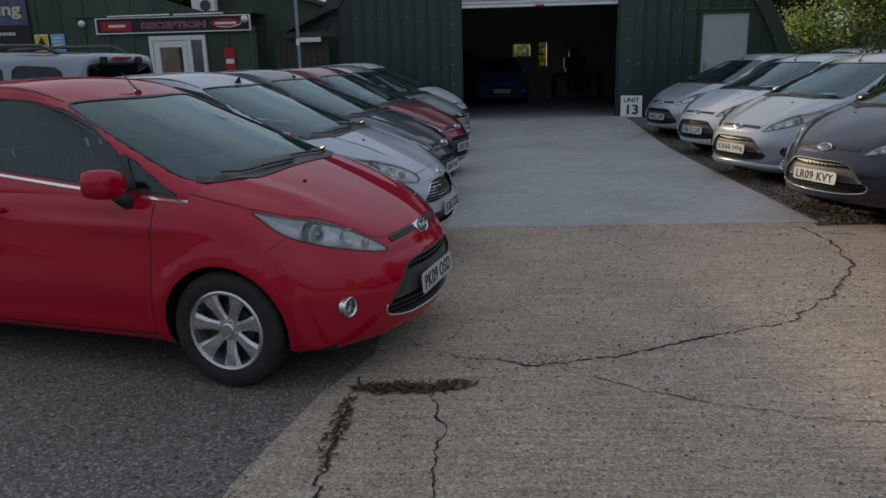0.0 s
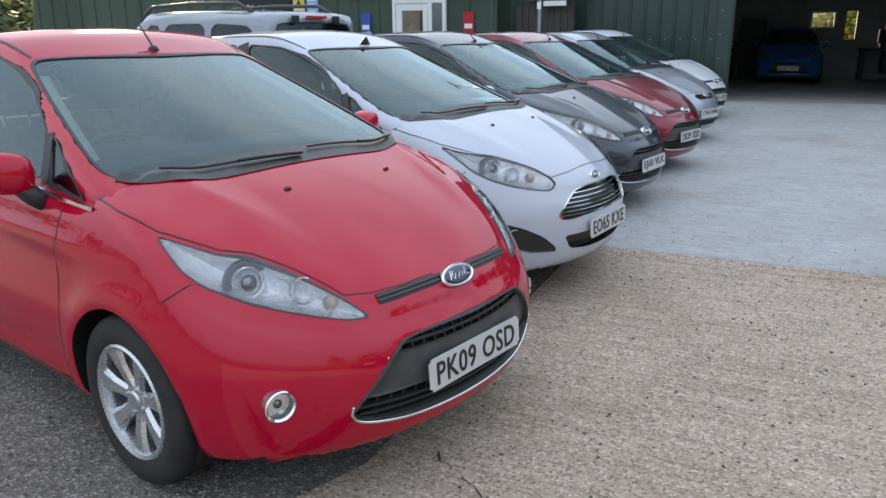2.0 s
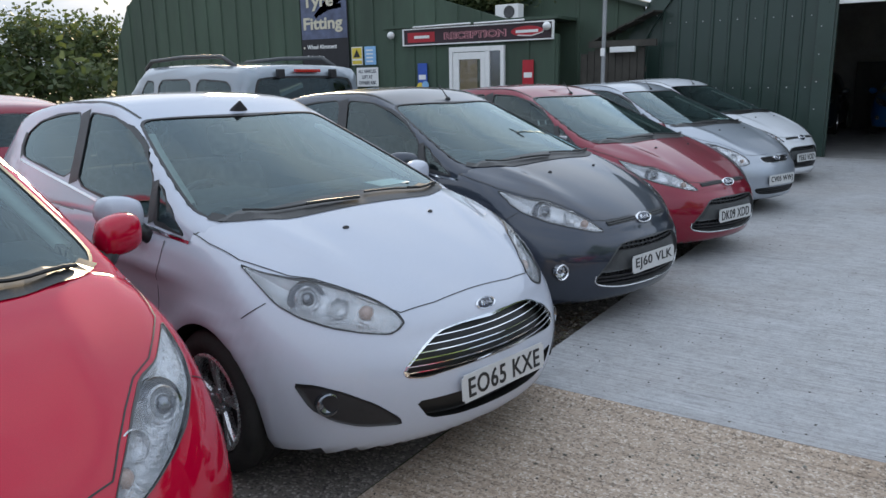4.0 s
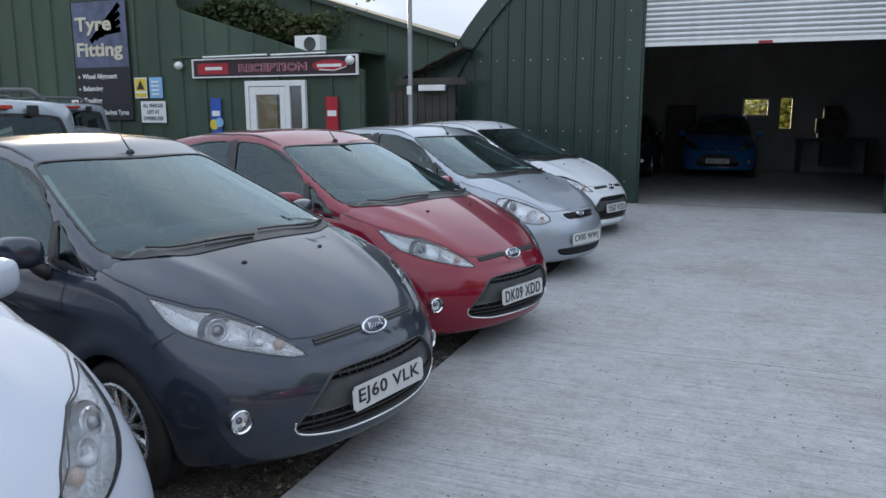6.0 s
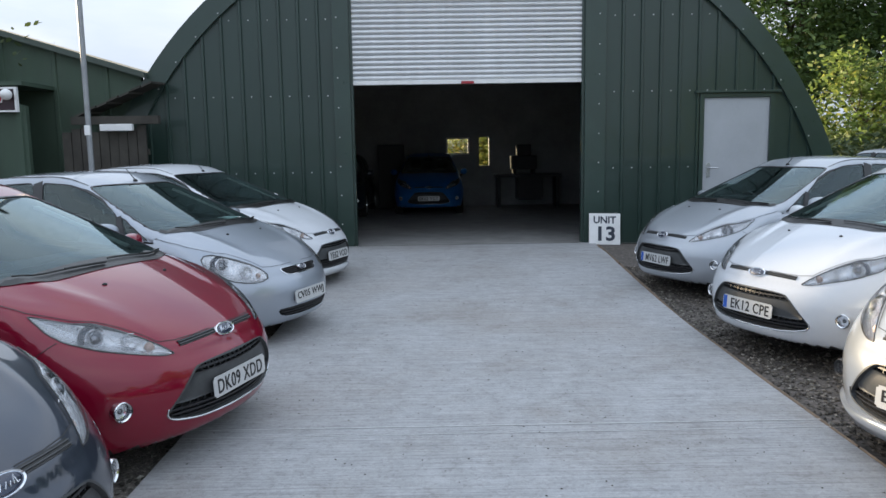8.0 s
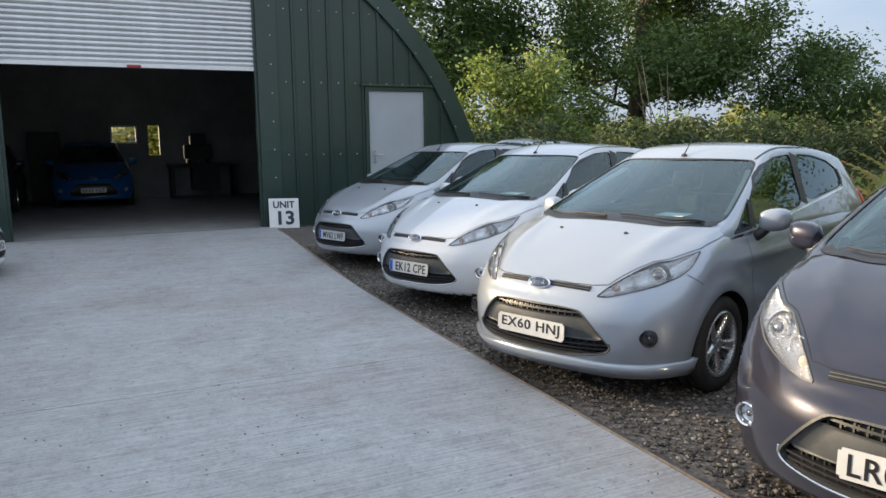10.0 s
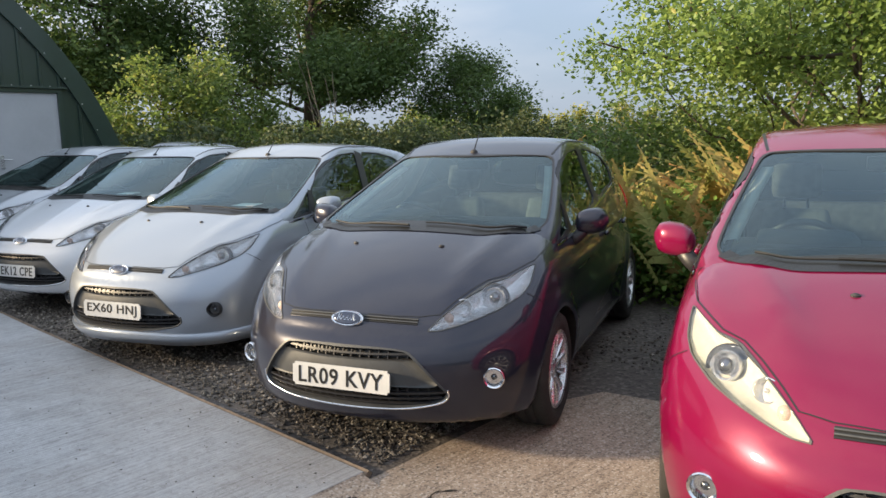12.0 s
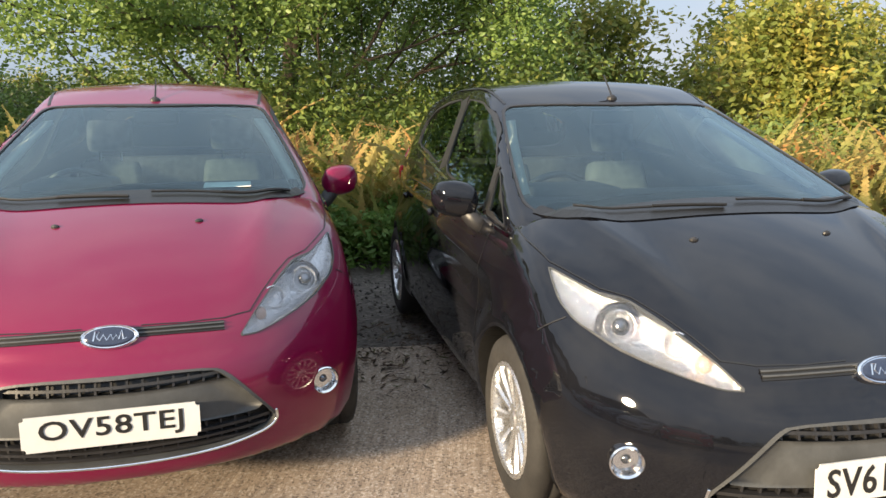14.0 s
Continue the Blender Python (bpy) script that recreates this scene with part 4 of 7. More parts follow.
def build_car(model, paint, text, m, label, wheels="seven", blue=False, hazed=False, paper=False, doors=5):
    K = MODELS[model]
    body_mat, trim = PAINT[paint], M["trim"]
    car = tagged(new("car", None), label, "car")
    car.empty_display_size = 0.3
    car.matrix_basis = m
    body = put("body", K["body"], [body_mat, M["plate_black"]], car)
    roof = put("roof", K["roof"], [body_mat, M["dash"]], car)
    put("windscreen", K["windscreen"], M["glass"], car)
    put("cowl", K["cowl"], M["plate_black"], car)
    put("windscreen_seal", K["windscreen_seal"], trim, car)
    put("rear_window", K["rear_window"], M["tint"], car)
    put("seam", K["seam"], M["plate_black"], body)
    turn = Matrix.Diagonal((1, -1, 1, 1))
    for s, side in ((1, None), (-1, turn)):
        for nm in ("quarter_window", "door_window", "rear_side_window"):
            w = put(nm, K[nm], M["tint"] if nm == "rear_side_window" else M["side_glass"], car, side)
            put("seal", K[nm + "_seal"], trim, w)
        for one in K["window_pillar"]:
            put("window_pillar", one, trim, car, side)
        put("belt_strip", K["belt"], M["chrome"] if model != "old" else trim, car, side)
        lamp = put("headlight", K["lamp"]["reflector"], M["reflector"] if not (hazed and s < 0) else M["hazed_lens"], car, side, "headlight with a yellowed cloudy lens" if hazed and s < 0 else "clear headlight with a round projector")
        put("projector", K["lamp"]["projector"], M["reflector"], lamp)
        put("projector_lens", K["lamp"]["projector_lens"], M["bowl"], lamp)
        put("cup", K["lamp"]["cup"], M["bowl"], lamp)
        put("bowl", K["lamp"]["bowl"], M["reflector"], lamp)
        put("indicator", K["lamp"]["indicator"], M["amber"], lamp)
        put("lens", K["lamp"]["lens"], M["lens"], lamp).visible_shadow = False
        put("seal", K["lamp"]["seal"], trim if model in ("sport", "facelift") else M["grey_plastic"], lamp)
        put("tail_lamp", K["tail_lamp"], M["red_lamp"], car, side)
        put("pillar_trim", K["pillar_trim"], M["pale_trim"], car, side)
        mir = put("mirror", K["side_mirror"]["mirror"], body_mat, car, side)
        put("stalk", K["side_mirror"]["stalk"], trim, mir)
        for h in K["handles"][: 2 if doors == 5 else 1]:
            put("door_handle", h, body_mat, car, side)
        if "fog_ring" in K:
            fog = put("fog_light", K["fog_ring"], M["chrome"] if model == "launch" else M["trim"], car, side)
            put("bowl", K["fog_bowl"], M["bowl"], fog)
            put("lens", K["fog_glass"], M["lens"], fog).visible_shadow = False
    for j in K["jets"]:
        put("washer_jet", j, trim, car)
    for wmesh in K["wipers"]:
        put("wiper", wmesh, M["plate_black"], car)
    put("aerial", K["aerial"], trim, car)
    put("roof_spoiler", K["roof_spoiler"], body_mat, car)
    badge = put("badge", K["badge"], M["chrome"], car, None, "oval chrome-rimmed blue badge")
    put("badge_oval", K["badge_oval"], M["badge_blue"], badge)
    put("badge_script", K["badge_script"], M["chrome"], badge)
    gr = K["grille"]
    grille = put("grille", gr["back"], M["plate_black"], car)
    for key, name, mat in (("bars", "grille_bar", M["trim"]), ("panel", "plate_panel", M["grey_plastic"]), ("surround", "surround", M["grey_plastic"]), ("chrome", "chrome_strip", M["chrome"]), ("chrome_bars", "chrome_slat", M["chrome"]), ("slot", "upper_grille", M["plate_black"]), ("slats", "upper_slat", M["grey_plastic"]), ("intake", "lower_intake", M["plate_black"]), ("low_bars", "intake_bar", M["trim"])):
        if key in gr:
            for one in gr[key] if isinstance(gr[key], list) else [gr[key]]:
                put(name, one, mat if not (model == "sport" and key == "chrome") else M["grey_plastic"], grille)
    for i, fg in enumerate(gr.get("fogs", [])):
        put("fog_pocket", fg, trim, car)
        s = 1 - 2 * i
        at = Vector((-0.262, 0.697 * s, 0.426))
        put("fog_light", mesh_from("fog_light", *ring_piece(at, Vector((0.9, 0.35 * s, 0)).normalized(), [(0.045, -0.03), (0.044, 0.010), (0.038, 0.013), (0.034, 0.0), (0.015, -0.01), (0.003, -0.005)], 24)), M["bowl"], car)
    if model == "sport":
        put("lip_spoiler", K["lip"], body_mat, car)
    # plate
    base, tm = plate_parts(text, blue)
    pz = {"facelift": 0.412, "old": 0.430}.get(model, 0.425)
    px = project(hatch_lower, [(-0.1, 0.24, pz)], FRONT)[0][0] + (0.012 if model in ("launch", "sport") else 0.026)
    bm_, tm_ = plate_rot(px, pz, 4.0, 0.03 if blue else 0.0)
    plate = put("number_plate", base, M["plate_white"], car, bm_, "white number plate with black characters")
    for one in loose(tm, "character"):
        put("character", one, M["plate_black"], plate, bm_.inverted() @ tm_)
    if blue:
        put("blue_band", bm_mesh("blue_band", box_bm(0.0, 0.0032, -0.255, -0.215, -0.05, 0.05)), M["plate_blue"], plate)
    # wheels
    for ax in AXLES:
        for s in (1, -1):
            wm = Matrix.Translation((ax, s * 0.748, WHEEL_R)) @ Matrix.Rotation(0 if s > 0 else math.pi, 4, "Z") @ Matrix.Rotation(0.35 * ax + s, 4, "Y")
            W = WHEELS[wheels]
            wheel = put("wheel", W["tyre"], M["rubber"], car, wm, "black tyre on a silver alloy wheel")
            put("rim", W["rim"], M["alloy"], wheel)
            put("hub_cap", W["hub_cap"], M["alloy"], wheel)
            put("brake_disc", W["brake_disc"], M["disc"], wheel)
    # cabin
    put("dashboard", CABIN["dashboard"], M["dash"], car)
    put("steering_wheel", CABIN["steering_wheel"], M["trim"], car, Matrix.Translation((-1.70, -0.36, 0.93)) @ Matrix.Rotation(radians(24), 4, "Y"))
    for y in (-0.36, 0.36):
        st = put("seat", CABIN["seat"], M["cloth"], car, Matrix.Translation((-2.12, y, 0.04)))
        put("headrest", CABIN["headrest"], M["cloth"], st)
        for one in CABIN["headrest_post"]:
            put("headrest_post", one, M["chrome"], st)
    put("rear_bench", CABIN["rear_bench"], M["cloth"], car)
    rv = box_bm(-0.02, 0.02, -0.11, 0.11, -0.035, 0.035, 0.015)
    put("rear_view_mirror", bm_mesh("rear_view_mirror", rv), trim, car, Matrix.Translation((-1.86, 0.0, 1.345)))
    if paper:
        pp = box_bm(-0.07, 0.07, -0.10, 0.10, 0, 0.002)
        put("sale_sheet", bm_mesh("sale_sheet", pp), M["paper"], car, Matrix.Translation((-1.08, 0.36, 1.060)) @ Matrix.Rotation(radians(3), 4, "Y"))
    return car


def at_badge(x, y, heading, z=0.0, back=0.09):
    """A car's pose from where its badge is and which way it faces."""
    a = radians(heading)
    return pose(x + back * math.cos(a), y + back * math.sin(a), z, 0, 0, heading)

# ---- the ice-blue van with roof rails ----
def van_shell(p):
    x, y, z = p[:, 0], p[:, 1], p[:, 2]
    side = np.abs(y) - (0.895 - 0.16 * np.maximum(0, z - 0.95) - 0.20 * (z - 0.7) ** 2 * (z < 0.7) - 0.02 * ((x + 2.2) / 1.8) ** 4)
    nose = x + 0.25 * y ** 2 + 0.6 * (z - 0.5) ** 2
    bonnet = (z - (0.86 - 0.28 * (x + 0.2) - 0.12 * y ** 2)) * 0.96
    screen = 0.60 * (x + 0.95) + 0.80 * (z - 1.12) + 0.10 * y ** 2
    roof = z - 1.80 + 0.05 * y ** 2 + 0.02 * (x + 2.6) ** 2
    back = -x - 4.38 + 0.05 * y ** 2 + 0.10 * np.maximum(0, z - 0.9)
    # bonnet and screen meet in a hollow: outside only where both are passed
    front = np.where(x > -1.05, np.maximum(bonnet, -9), screen)
    return smax([side, nose, front, roof, back, 0.22 - z], 0.03)


def van_void(p):
    x, y, z = p[:, 0], p[:, 1], p[:, 2]
    return smax([np.abs(y) - 0.80 + 0.16 * np.maximum(0, z - 0.95), 0.60 * (x + 1.05) + 0.80 * (z - 1.12) + 0.05, z - 1.74, -x - 4.28 + 0.10 * np.maximum(0, z - 0.9), 0.45 - z, x + 1.3], 0.015)


def build_van(m, label, paint):
    F = van_shell
    van = tagged(new("van"), label, "van", "vans behind the left row")
    van.matrix_basis = m
    cuts = [capsule(van_void, (-1.9, 0, 1.0), (-3.8, 0, 1.1), 36, 8, 12, 8)]
    for ax in (-0.90, -3.63):
        for s in (1, -1):
            cuts.append(cylinder_cut(ax, s * 0.6, s * 1.1, 0.31, 0.37))
    fw = rounded(xz([(-1.55, 1.06), (-2.25, 1.06), (-2.25, 1.60), (-2.02, 1.62)], 0.85), 3, True, 0.12)
    mw = rounded(xz([(-2.36, 1.06), (-3.20, 1.06), (-3.20, 1.62), (-2.36, 1.62)], 0.85), 3, True, 0.12)
    rw = rounded(xz([(-3.32, 1.08), (-4.15, 1.12), (-4.05, 1.58), (-3.32, 1.62)], 0.85), 3, True, 0.12)
    tw = rounded(yz(both([(0.55, 1.63), (0.64, 1.55), (0.70, 1.12), (0.60, 1.06)]), -4.3), 2)
    ww = rounded(yz(both([(0.50, 1.66), (0.62, 1.60), (0.74, 1.16), (0.60, 1.12)]), -1.2), 1)
    for o in (fw, mw, rw):
        cuts += [prism(F, o, SIDE, 0.15, 0.14), prism(F, flip(o), (0, -1, 0), 0.15, 0.14)]
    cuts += [prism(F, tw, BACK, 0.2, 0.16), prism(F, ww, FRONT, 0.3, 0.3)]
    body = put("body", carve("van_body", capsule(F, (-0.95, 0, 0.6), (-3.6, 0, 0.9), 72, 22, 40, 18), cuts, F, 0.25), [PAINT[paint], M["trim"]], van)
    for side in (None, Matrix.Diagonal((1, -1, 1, 1))):
        for o in (fw, mw, rw):
            w = put("side_window", mesh_from("side_window", *pane(F, o, SIDE, -0.006, 0, 4), smooth=True), M["tint"], van, side)
            put("seal", mesh_from("seal", *border(F, o, SIDE, 0.02, -0.002, 0.008)), M["trim"], w)
        put("roof_rail", mesh_from("roof_rail", *tube([(-1.75, 0.66, 1.75), (-1.95, 0.665, 1.845), (-2.8, 0.67, 1.865), (-3.7, 0.665, 1.845), (-3.95, 0.66, 1.74)], 0.024, 8), smooth=True), M["grey_plastic"], van, side)
        put("tail_lamp", mesh_from("tail_lamp", *pane(F, rounded([(-4.3, 0.80, 1.10), (-4.3, 0.83, 0.66), (-4.3, 0.74, 0.66), (-4.3, 0.76, 1.10)], 1), (-1, 0.35, 0), 0.004, 0.01, 3, 0.02), smooth=True), M["red_lamp"], van, side)
    put("rear_window", mesh_from("rear_window", *pane(F, tw, BACK, -0.006, 0, 5), smooth=True), M["tint"], van)
    put("rear_window_seal", mesh_from("rear_seal", *border(F, tw, BACK, 0.03, -0.002, 0.01)), M["trim"], van)
    put("windscreen", mesh_from("windscreen", *pane(F, ww, FRONT, -0.006, 0, 5), smooth=True), M["glass"], van)
    put("brake_light", bm_mesh("brake_light", box_bm(-4.36, -4.31, -0.16, 0.16, 1.665, 1.70, 0.006)), M["red_lamp"], van, None, "high red brake light")
    for y in (-0.34, 0.34):
        put("hinge", bm_mesh("hinge", box_bm(-4.36, -4.30, y - 0.04, y + 0.04, 1.60, 1.70, 0.01)), M["trim"], van)
    put("rear_wiper", mesh_from("rear_wiper", *tube([(-4.39, 0.0, 1.10), (-4.385, 0.42, 1.14)], 0.012, 6)), M["trim"], van)
    put("bumper", mesh_from("bumper", *strip(F, yz([(-0.8, 0.45), (-0.4, 0.45), (0, 0.45), (0.4, 0.45), (0.8, 0.45)], -4.3), BACK, 0.26, 0.02, 0.05), smooth=True), M["grey_plastic"], van)
    for ax in (-0.90, -3.63):
        for s in (1, -1):
            wm = Matrix.Translation((ax, s * 0.77, WHEEL_R)) @ Matrix.Rotation(0 if s > 0 else math.pi, 4, "Z")
            wheel = put("wheel", WHEELS["steel"]["tyre"], M["rubber"], van, wm)
            put("rim", WHEELS["steel"]["rim"], M["alloy"], wheel)
    for y in (-0.4, 0.4):
        st = put("seat", CABIN["seat"], M["cloth"], van, Matrix.Translation((-2.3, y, 0.25)))
        put("headrest", CABIN["headrest"], M["cloth"], st)
    return van


build_van(pose(-8.72, 10.95, 0.03, 0, 0, 168), "pale ice-blue van with roof rails and dark windows", "ice")
build_van(pose(-13.4, 15.3, 0.1, 0, 0, 176), "second pale van parked behind the first", "ice")

# ---- the parked cars ----
LEFT, RIGHT = "cars parked along the left of the pad", "cars parked along the right of the pad"
for group, args in (
    (LEFT, dict(model="launch", paint="red", text="PK09 OSD", m=pose(-0.053, 4.285, 0, 0, 0, -14.4), label="bright red hatchback with seven-spoke alloys on dark tarmac", wheels="seven")),
    (LEFT, dict(model="facelift", paint="white", text="EO65 KXE", m=pose(-0.06, 6.41, 0, 0, 0, -10.5), label="white newer hatchback with a wide chrome-slatted grille", wheels="twin", paper=True)),
    (LEFT, dict(model="launch", paint="slate", text="EJ60 VLK", m=pose(-0.116, 8.56, 0, 0, 0, -11.9), label="dark slate-grey hatchback with fog lights beside the concrete pad", wheels="fan")),
    (LEFT, dict(model="launch", paint="dark_red", text="DK09 XDD", m=pose(-0.03, 10.538, 0, 0, 0, -16.7), label="dark red hatchback parked in the middle of the row", wheels="seven")),
    (LEFT, dict(model="old", paint="silver", text="CV05 WWJ", m=at_badge(-0.15, 13.06, -20.0), label="older silver-grey hatchback with a mesh grille", wheels="steel", paper=True)),
    (LEFT, dict(model="sport", paint="bright_white", text="YE62 VOD", m=at_badge(-0.19, 15.38, -18.5, 0.04), label="white hatchback with a dark badge beside the green shed", wheels="five")),
    (RIGHT, dict(model="launch", paint="silver_pale", text="MV62 LWF", m=at_badge(3.60, 14.68, 200.0, 0.02), label="silver hatchback on gravel beside the green shed door", wheels="steel", blue=True)),
    (RIGHT, dict(model="launch", paint="bright_white", text="EK12 CPE", m=at_badge(3.57, 12.16, 199.5), label="white hatchback with a blue-banded plate on gravel", wheels="steel", blue=True, paper=True)),
    (RIGHT, dict(model="sport", paint="silver", text="EX60 HNJ", m=pose(3.313, 9.75, 0, 0, 0, 198.8), label="silver sports hatchback with a deep lip spoiler on gravel", wheels="five", doors=3, paper=True)),
    (RIGHT, dict(model="launch", paint="plum_grey", text="LR09 KVY", m=pose(3.302, 7.332, 0.015, 0, 0, 199.2), label="dark plum-grey hatchback standing half on gravel", wheels="fan")),
    (RIGHT, dict(model="launch", paint="magenta", text="OV58TEJ", m=at_badge(3.337, 4.883, 198.7, 0.04), label="dusty magenta hatchback with one clouded headlight on old concrete", wheels="fan", hazed=True, paper=True)),
    (RIGHT, dict(model="launch", paint="black", text="SV61 VOD", m=pose(3.097, 2.576, 0.035, 0, 0, 196.5), label="black hatchback with multi-spoke alloys beside bracken", wheels="fan")),
    ("cars in the shed", dict(model="launch", paint="blue", text="EK62 YGT", m=at_badge(0.90, 24.25, 270.0, 0.16), label="blue hatchback standing inside the dark shed", wheels="steel")),
    ("cars in the shed", dict(model="launch", paint="slate", text="EA10 KLU", m=at_badge(-1.45, 23.6, 270.0, 0.16), label="dark hatchback in the shadow inside the shed", wheels="steel")),
    ("cars behind", dict(model="launch", paint="silver_pale", text="GK11 ABO", m=pose(9.9, 23.6, 0.1, 0, 0, 100), label="pale silver hatchback seen from behind beside the shed", wheels="steel")),
    ("cars behind", dict(model="launch", paint="dark_red", text="HN10 EDA", m=pose(-9.1, 7.75, 0.0, 0, 0, 173), label="dark hatchback parked behind the red one", wheels="steel")),
    ("cars behind", dict(model="launch", paint="slate", text="HN59 ODA", m=pose(-9.7, 13.0, 0.0, 0, 0, 174), label="grey hatchback parked by the posters", wheels="steel")),
):
    tagged(build_car(**args), group=group)

# ---- yard surfaces ----
def ground_z(y):
    t = min(1, max(0, (y - 13.0) / 5.3))
    return 0.16 * t * t * (3 - 2 * t)


def speckled(name, base, dark, light, grain, amount=0.5, stain=(0.3, 0.25, 0.2), stain_amount=0.4, rough=0.85, bump=0.5, lines=None, stain_scale=0.5):
    m, nt, b = nodes_of(name)
    big = noise_fac(nt, stain_scale, 8.0, 0.62)
    mid = noise_fac(nt, 9.0, 6.0, 0.65)
    c = ramped(nt, mid, [(0.32, tuple(x * 0.82 for x in base)), (0.68, tuple(min(1, x * 1.14) for x in base))])
    c = mixed(nt, c, stain, ramped(nt, big, [(0.48, (0, 0, 0)), (0.72, (stain_amount,) * 3)]))
    vor = nt.nodes.new("ShaderNodeTexVoronoi")
    vor.inputs["Scale"].default_value = grain
    co = nt.nodes.new("ShaderNodeTexCoord")
    nt.links.new(co.outputs["Object"], vor.inputs["Vector"])
    sp = nt.nodes.new("ShaderNodeSeparateColor")
    nt.links.new(vor.outputs["Color"], sp.inputs[0])
    chips = ramped(nt, sp.outputs[0], [(0.0, dark), (0.35, base), (0.72, base), (1.0, light)])
    c = mixed(nt, c, chips, amount)
    c = mixed(nt, c, ramped(nt, noise_fac(nt, 160.0, 2.0), [(0.3, (0.62, 0.62, 0.62)), (0.62, (1, 1, 1))]), 0.55, "MULTIPLY")
    height = vor.outputs["Distance"]
    if lines:
        ln = noise_fac(nt, 1.0, 8.0, 0.75, lines)
        c = mixed(nt, c, ramped(nt, ln, [(0.36, (0.64, 0.63, 0.62)), (0.50, (0.95, 0.95, 0.95)), (0.60, (1.08, 1.08, 1.08))]), 0.85, "MULTIPLY")
        height = ln
        worn = noise_fac(nt, 0.9, 9.0, 0.72)
        c = mixed(nt, c, ramped(nt, worn, [(0.34, (0.66, 0.60, 0.53)), (0.47, (0.93, 0.92, 0.90)), (0.62, (1.08, 1.08, 1.08))]), 0.5, "MULTIPLY")
    nt.links.new(c, b.inputs["Base Color"])
    b.inputs["Roughness"].default_value = rough
    bumped(nt, b, height, bump, 0.006)
    return m


M["old_concrete"] = speckled("old_concrete", (0.44, 0.347, 0.268), (0.12, 0.095, 0.075), (0.70, 0.62, 0.54), 105.0, 0.74, (0.25, 0.17, 0.115), 0.6, 0.88, 0.7, (2.2, 34.0, 1.0))
M["tarmac"] = speckled("tarmac", (0.165, 0.145, 0.128), (0.045, 0.042, 0.04), (0.46, 0.42, 0.38), 95.0, 0.75, (0.11, 0.095, 0.075), 0.5, 0.85, 0.7)
M["new_concrete"] = speckled("new_concrete", (0.43, 0.435, 0.445), (0.25, 0.24, 0.23), (0.52, 0.52, 0.53), 55.0, 0.34, (0.31, 0.27, 0.235), 0.75, 0.72, 0.8, (1.3, 62.0, 1.0), 0.42)
M["gravel_bed"] = speckled("gravel_bed", (0.125, 0.108, 0.095), (0.045, 0.04, 0.038), (0.25, 0.22, 0.20), 42.0, 0.65, (0.07, 0.055, 0.045), 0.5, 0.9, 0.9)
M["earth"] = speckled("grassy_earth", (0.060, 0.075, 0.028), (0.03, 0.035, 0.015), (0.14, 0.12, 0.05), 26.0, 0.5, (0.09, 0.07, 0.035), 0.6, 0.95, 0.6, None, 0.12)
M["crack_dirt"] = plain("crack_dirt", (0.028, 0.024, 0.020), 0.95, 0, 0.4, 30, 0.4)
M["litter"] = plain("leaf_litter", (0.055, 0.035, 0.024), 0.9, 0, 0.5, 20, 0.2)
M["timber"] = plain("edging_timber", (0.21, 0.155, 0.11), 0.85, 0, 0.3, 14, 0.3)


def sheet(name, outline, z, mat, label, thick=0.0, cell=1.0, wobble=0.0):
    """A flat sheet that follows the rise of the yard, with side faces where it stands proud."""
    xs, ys = [p[0] for p in outline], [p[1] for p in outline]
    bm = bmesh.new()
    bm.faces.new([bm.verts.new((x, y, 0)) for x, y in outline])
    for axis, lo, hi in ((1, min(ys), max(ys)), (0, min(xs), max(xs))):
        k = lo + cell
        while k < hi:
            no = Vector((0, 0, 0))
            no[axis] = 1
            co = Vector((0, 0, 0))
            co[axis] = k
            bmesh.ops.bisect_plane(bm, geom=bm.verts[:] + bm.edges[:] + bm.faces[:], plane_co=co, plane_no=no)
            k += cell
    if thick:
        r = bmesh.ops.extrude_face_region(bm, geom=bm.faces[:])
        for v in r["geom"]:
            if isinstance(v, bmesh.types.BMVert):
                v.co.z -= thick
    for v in bm.verts:
        v.co.z += z + ground_z(v.co.y) + wobble * noise.noise(Vector((v.co.x * 0.7, v.co.y * 0.7, 3)))
    ob = put(name, bm_mesh(name, bm), mat)
    if ob.data.polygons and not thick and ob.data.polygons[0].normal.z < 0:
        ob.data.flip_normals()
    return tagged(ob, label, name.split("_")[0], kind="structure")


# far ground: one sheet to the horizon
bm = bmesh.new()
rings = [0, 6, 12, 20, 30, 45, 70, 120, 250, 600, 1500]
rows = []
for r in rings:
    row = []
    for k in range(48 if r else 1):
        a = 2 * math.pi * k / 48
        x, y = 3 + r * math.cos(a), 8 + r * math.sin(a)
        row.append(bm.verts.new((x, y, -0.03 + (ground_z(y) if r < 60 else 0.1))))
    rows.append(row)
for k in range(48):
    bm.faces.new((rows[0][0], rows[1][k], rows[1][(k + 1) % 48]))
    for i in range(1, len(rings) - 1):
        bm.faces.new((rows[i][k], rows[i + 1][k], rows[i + 1][(k + 1) % 48], rows[i][(k + 1) % 48]))
tagged(put("ground", bm_mesh("ground", bm), M["earth"]), "rough grass and bare earth round the yard", "ground", kind="structure")
sheet("road_tarmac", [(-40, -14), (-0.95, -14), (-0.80, 2.8), (-0.62, 3.6), (-0.42, 4.1), (-0.44, 7.2), (-0.44, 18.3), (-4.2, 18.3), (-40, 18.3)], -0.006, M["tarmac"], "dark worn tarmac with pale chippings")
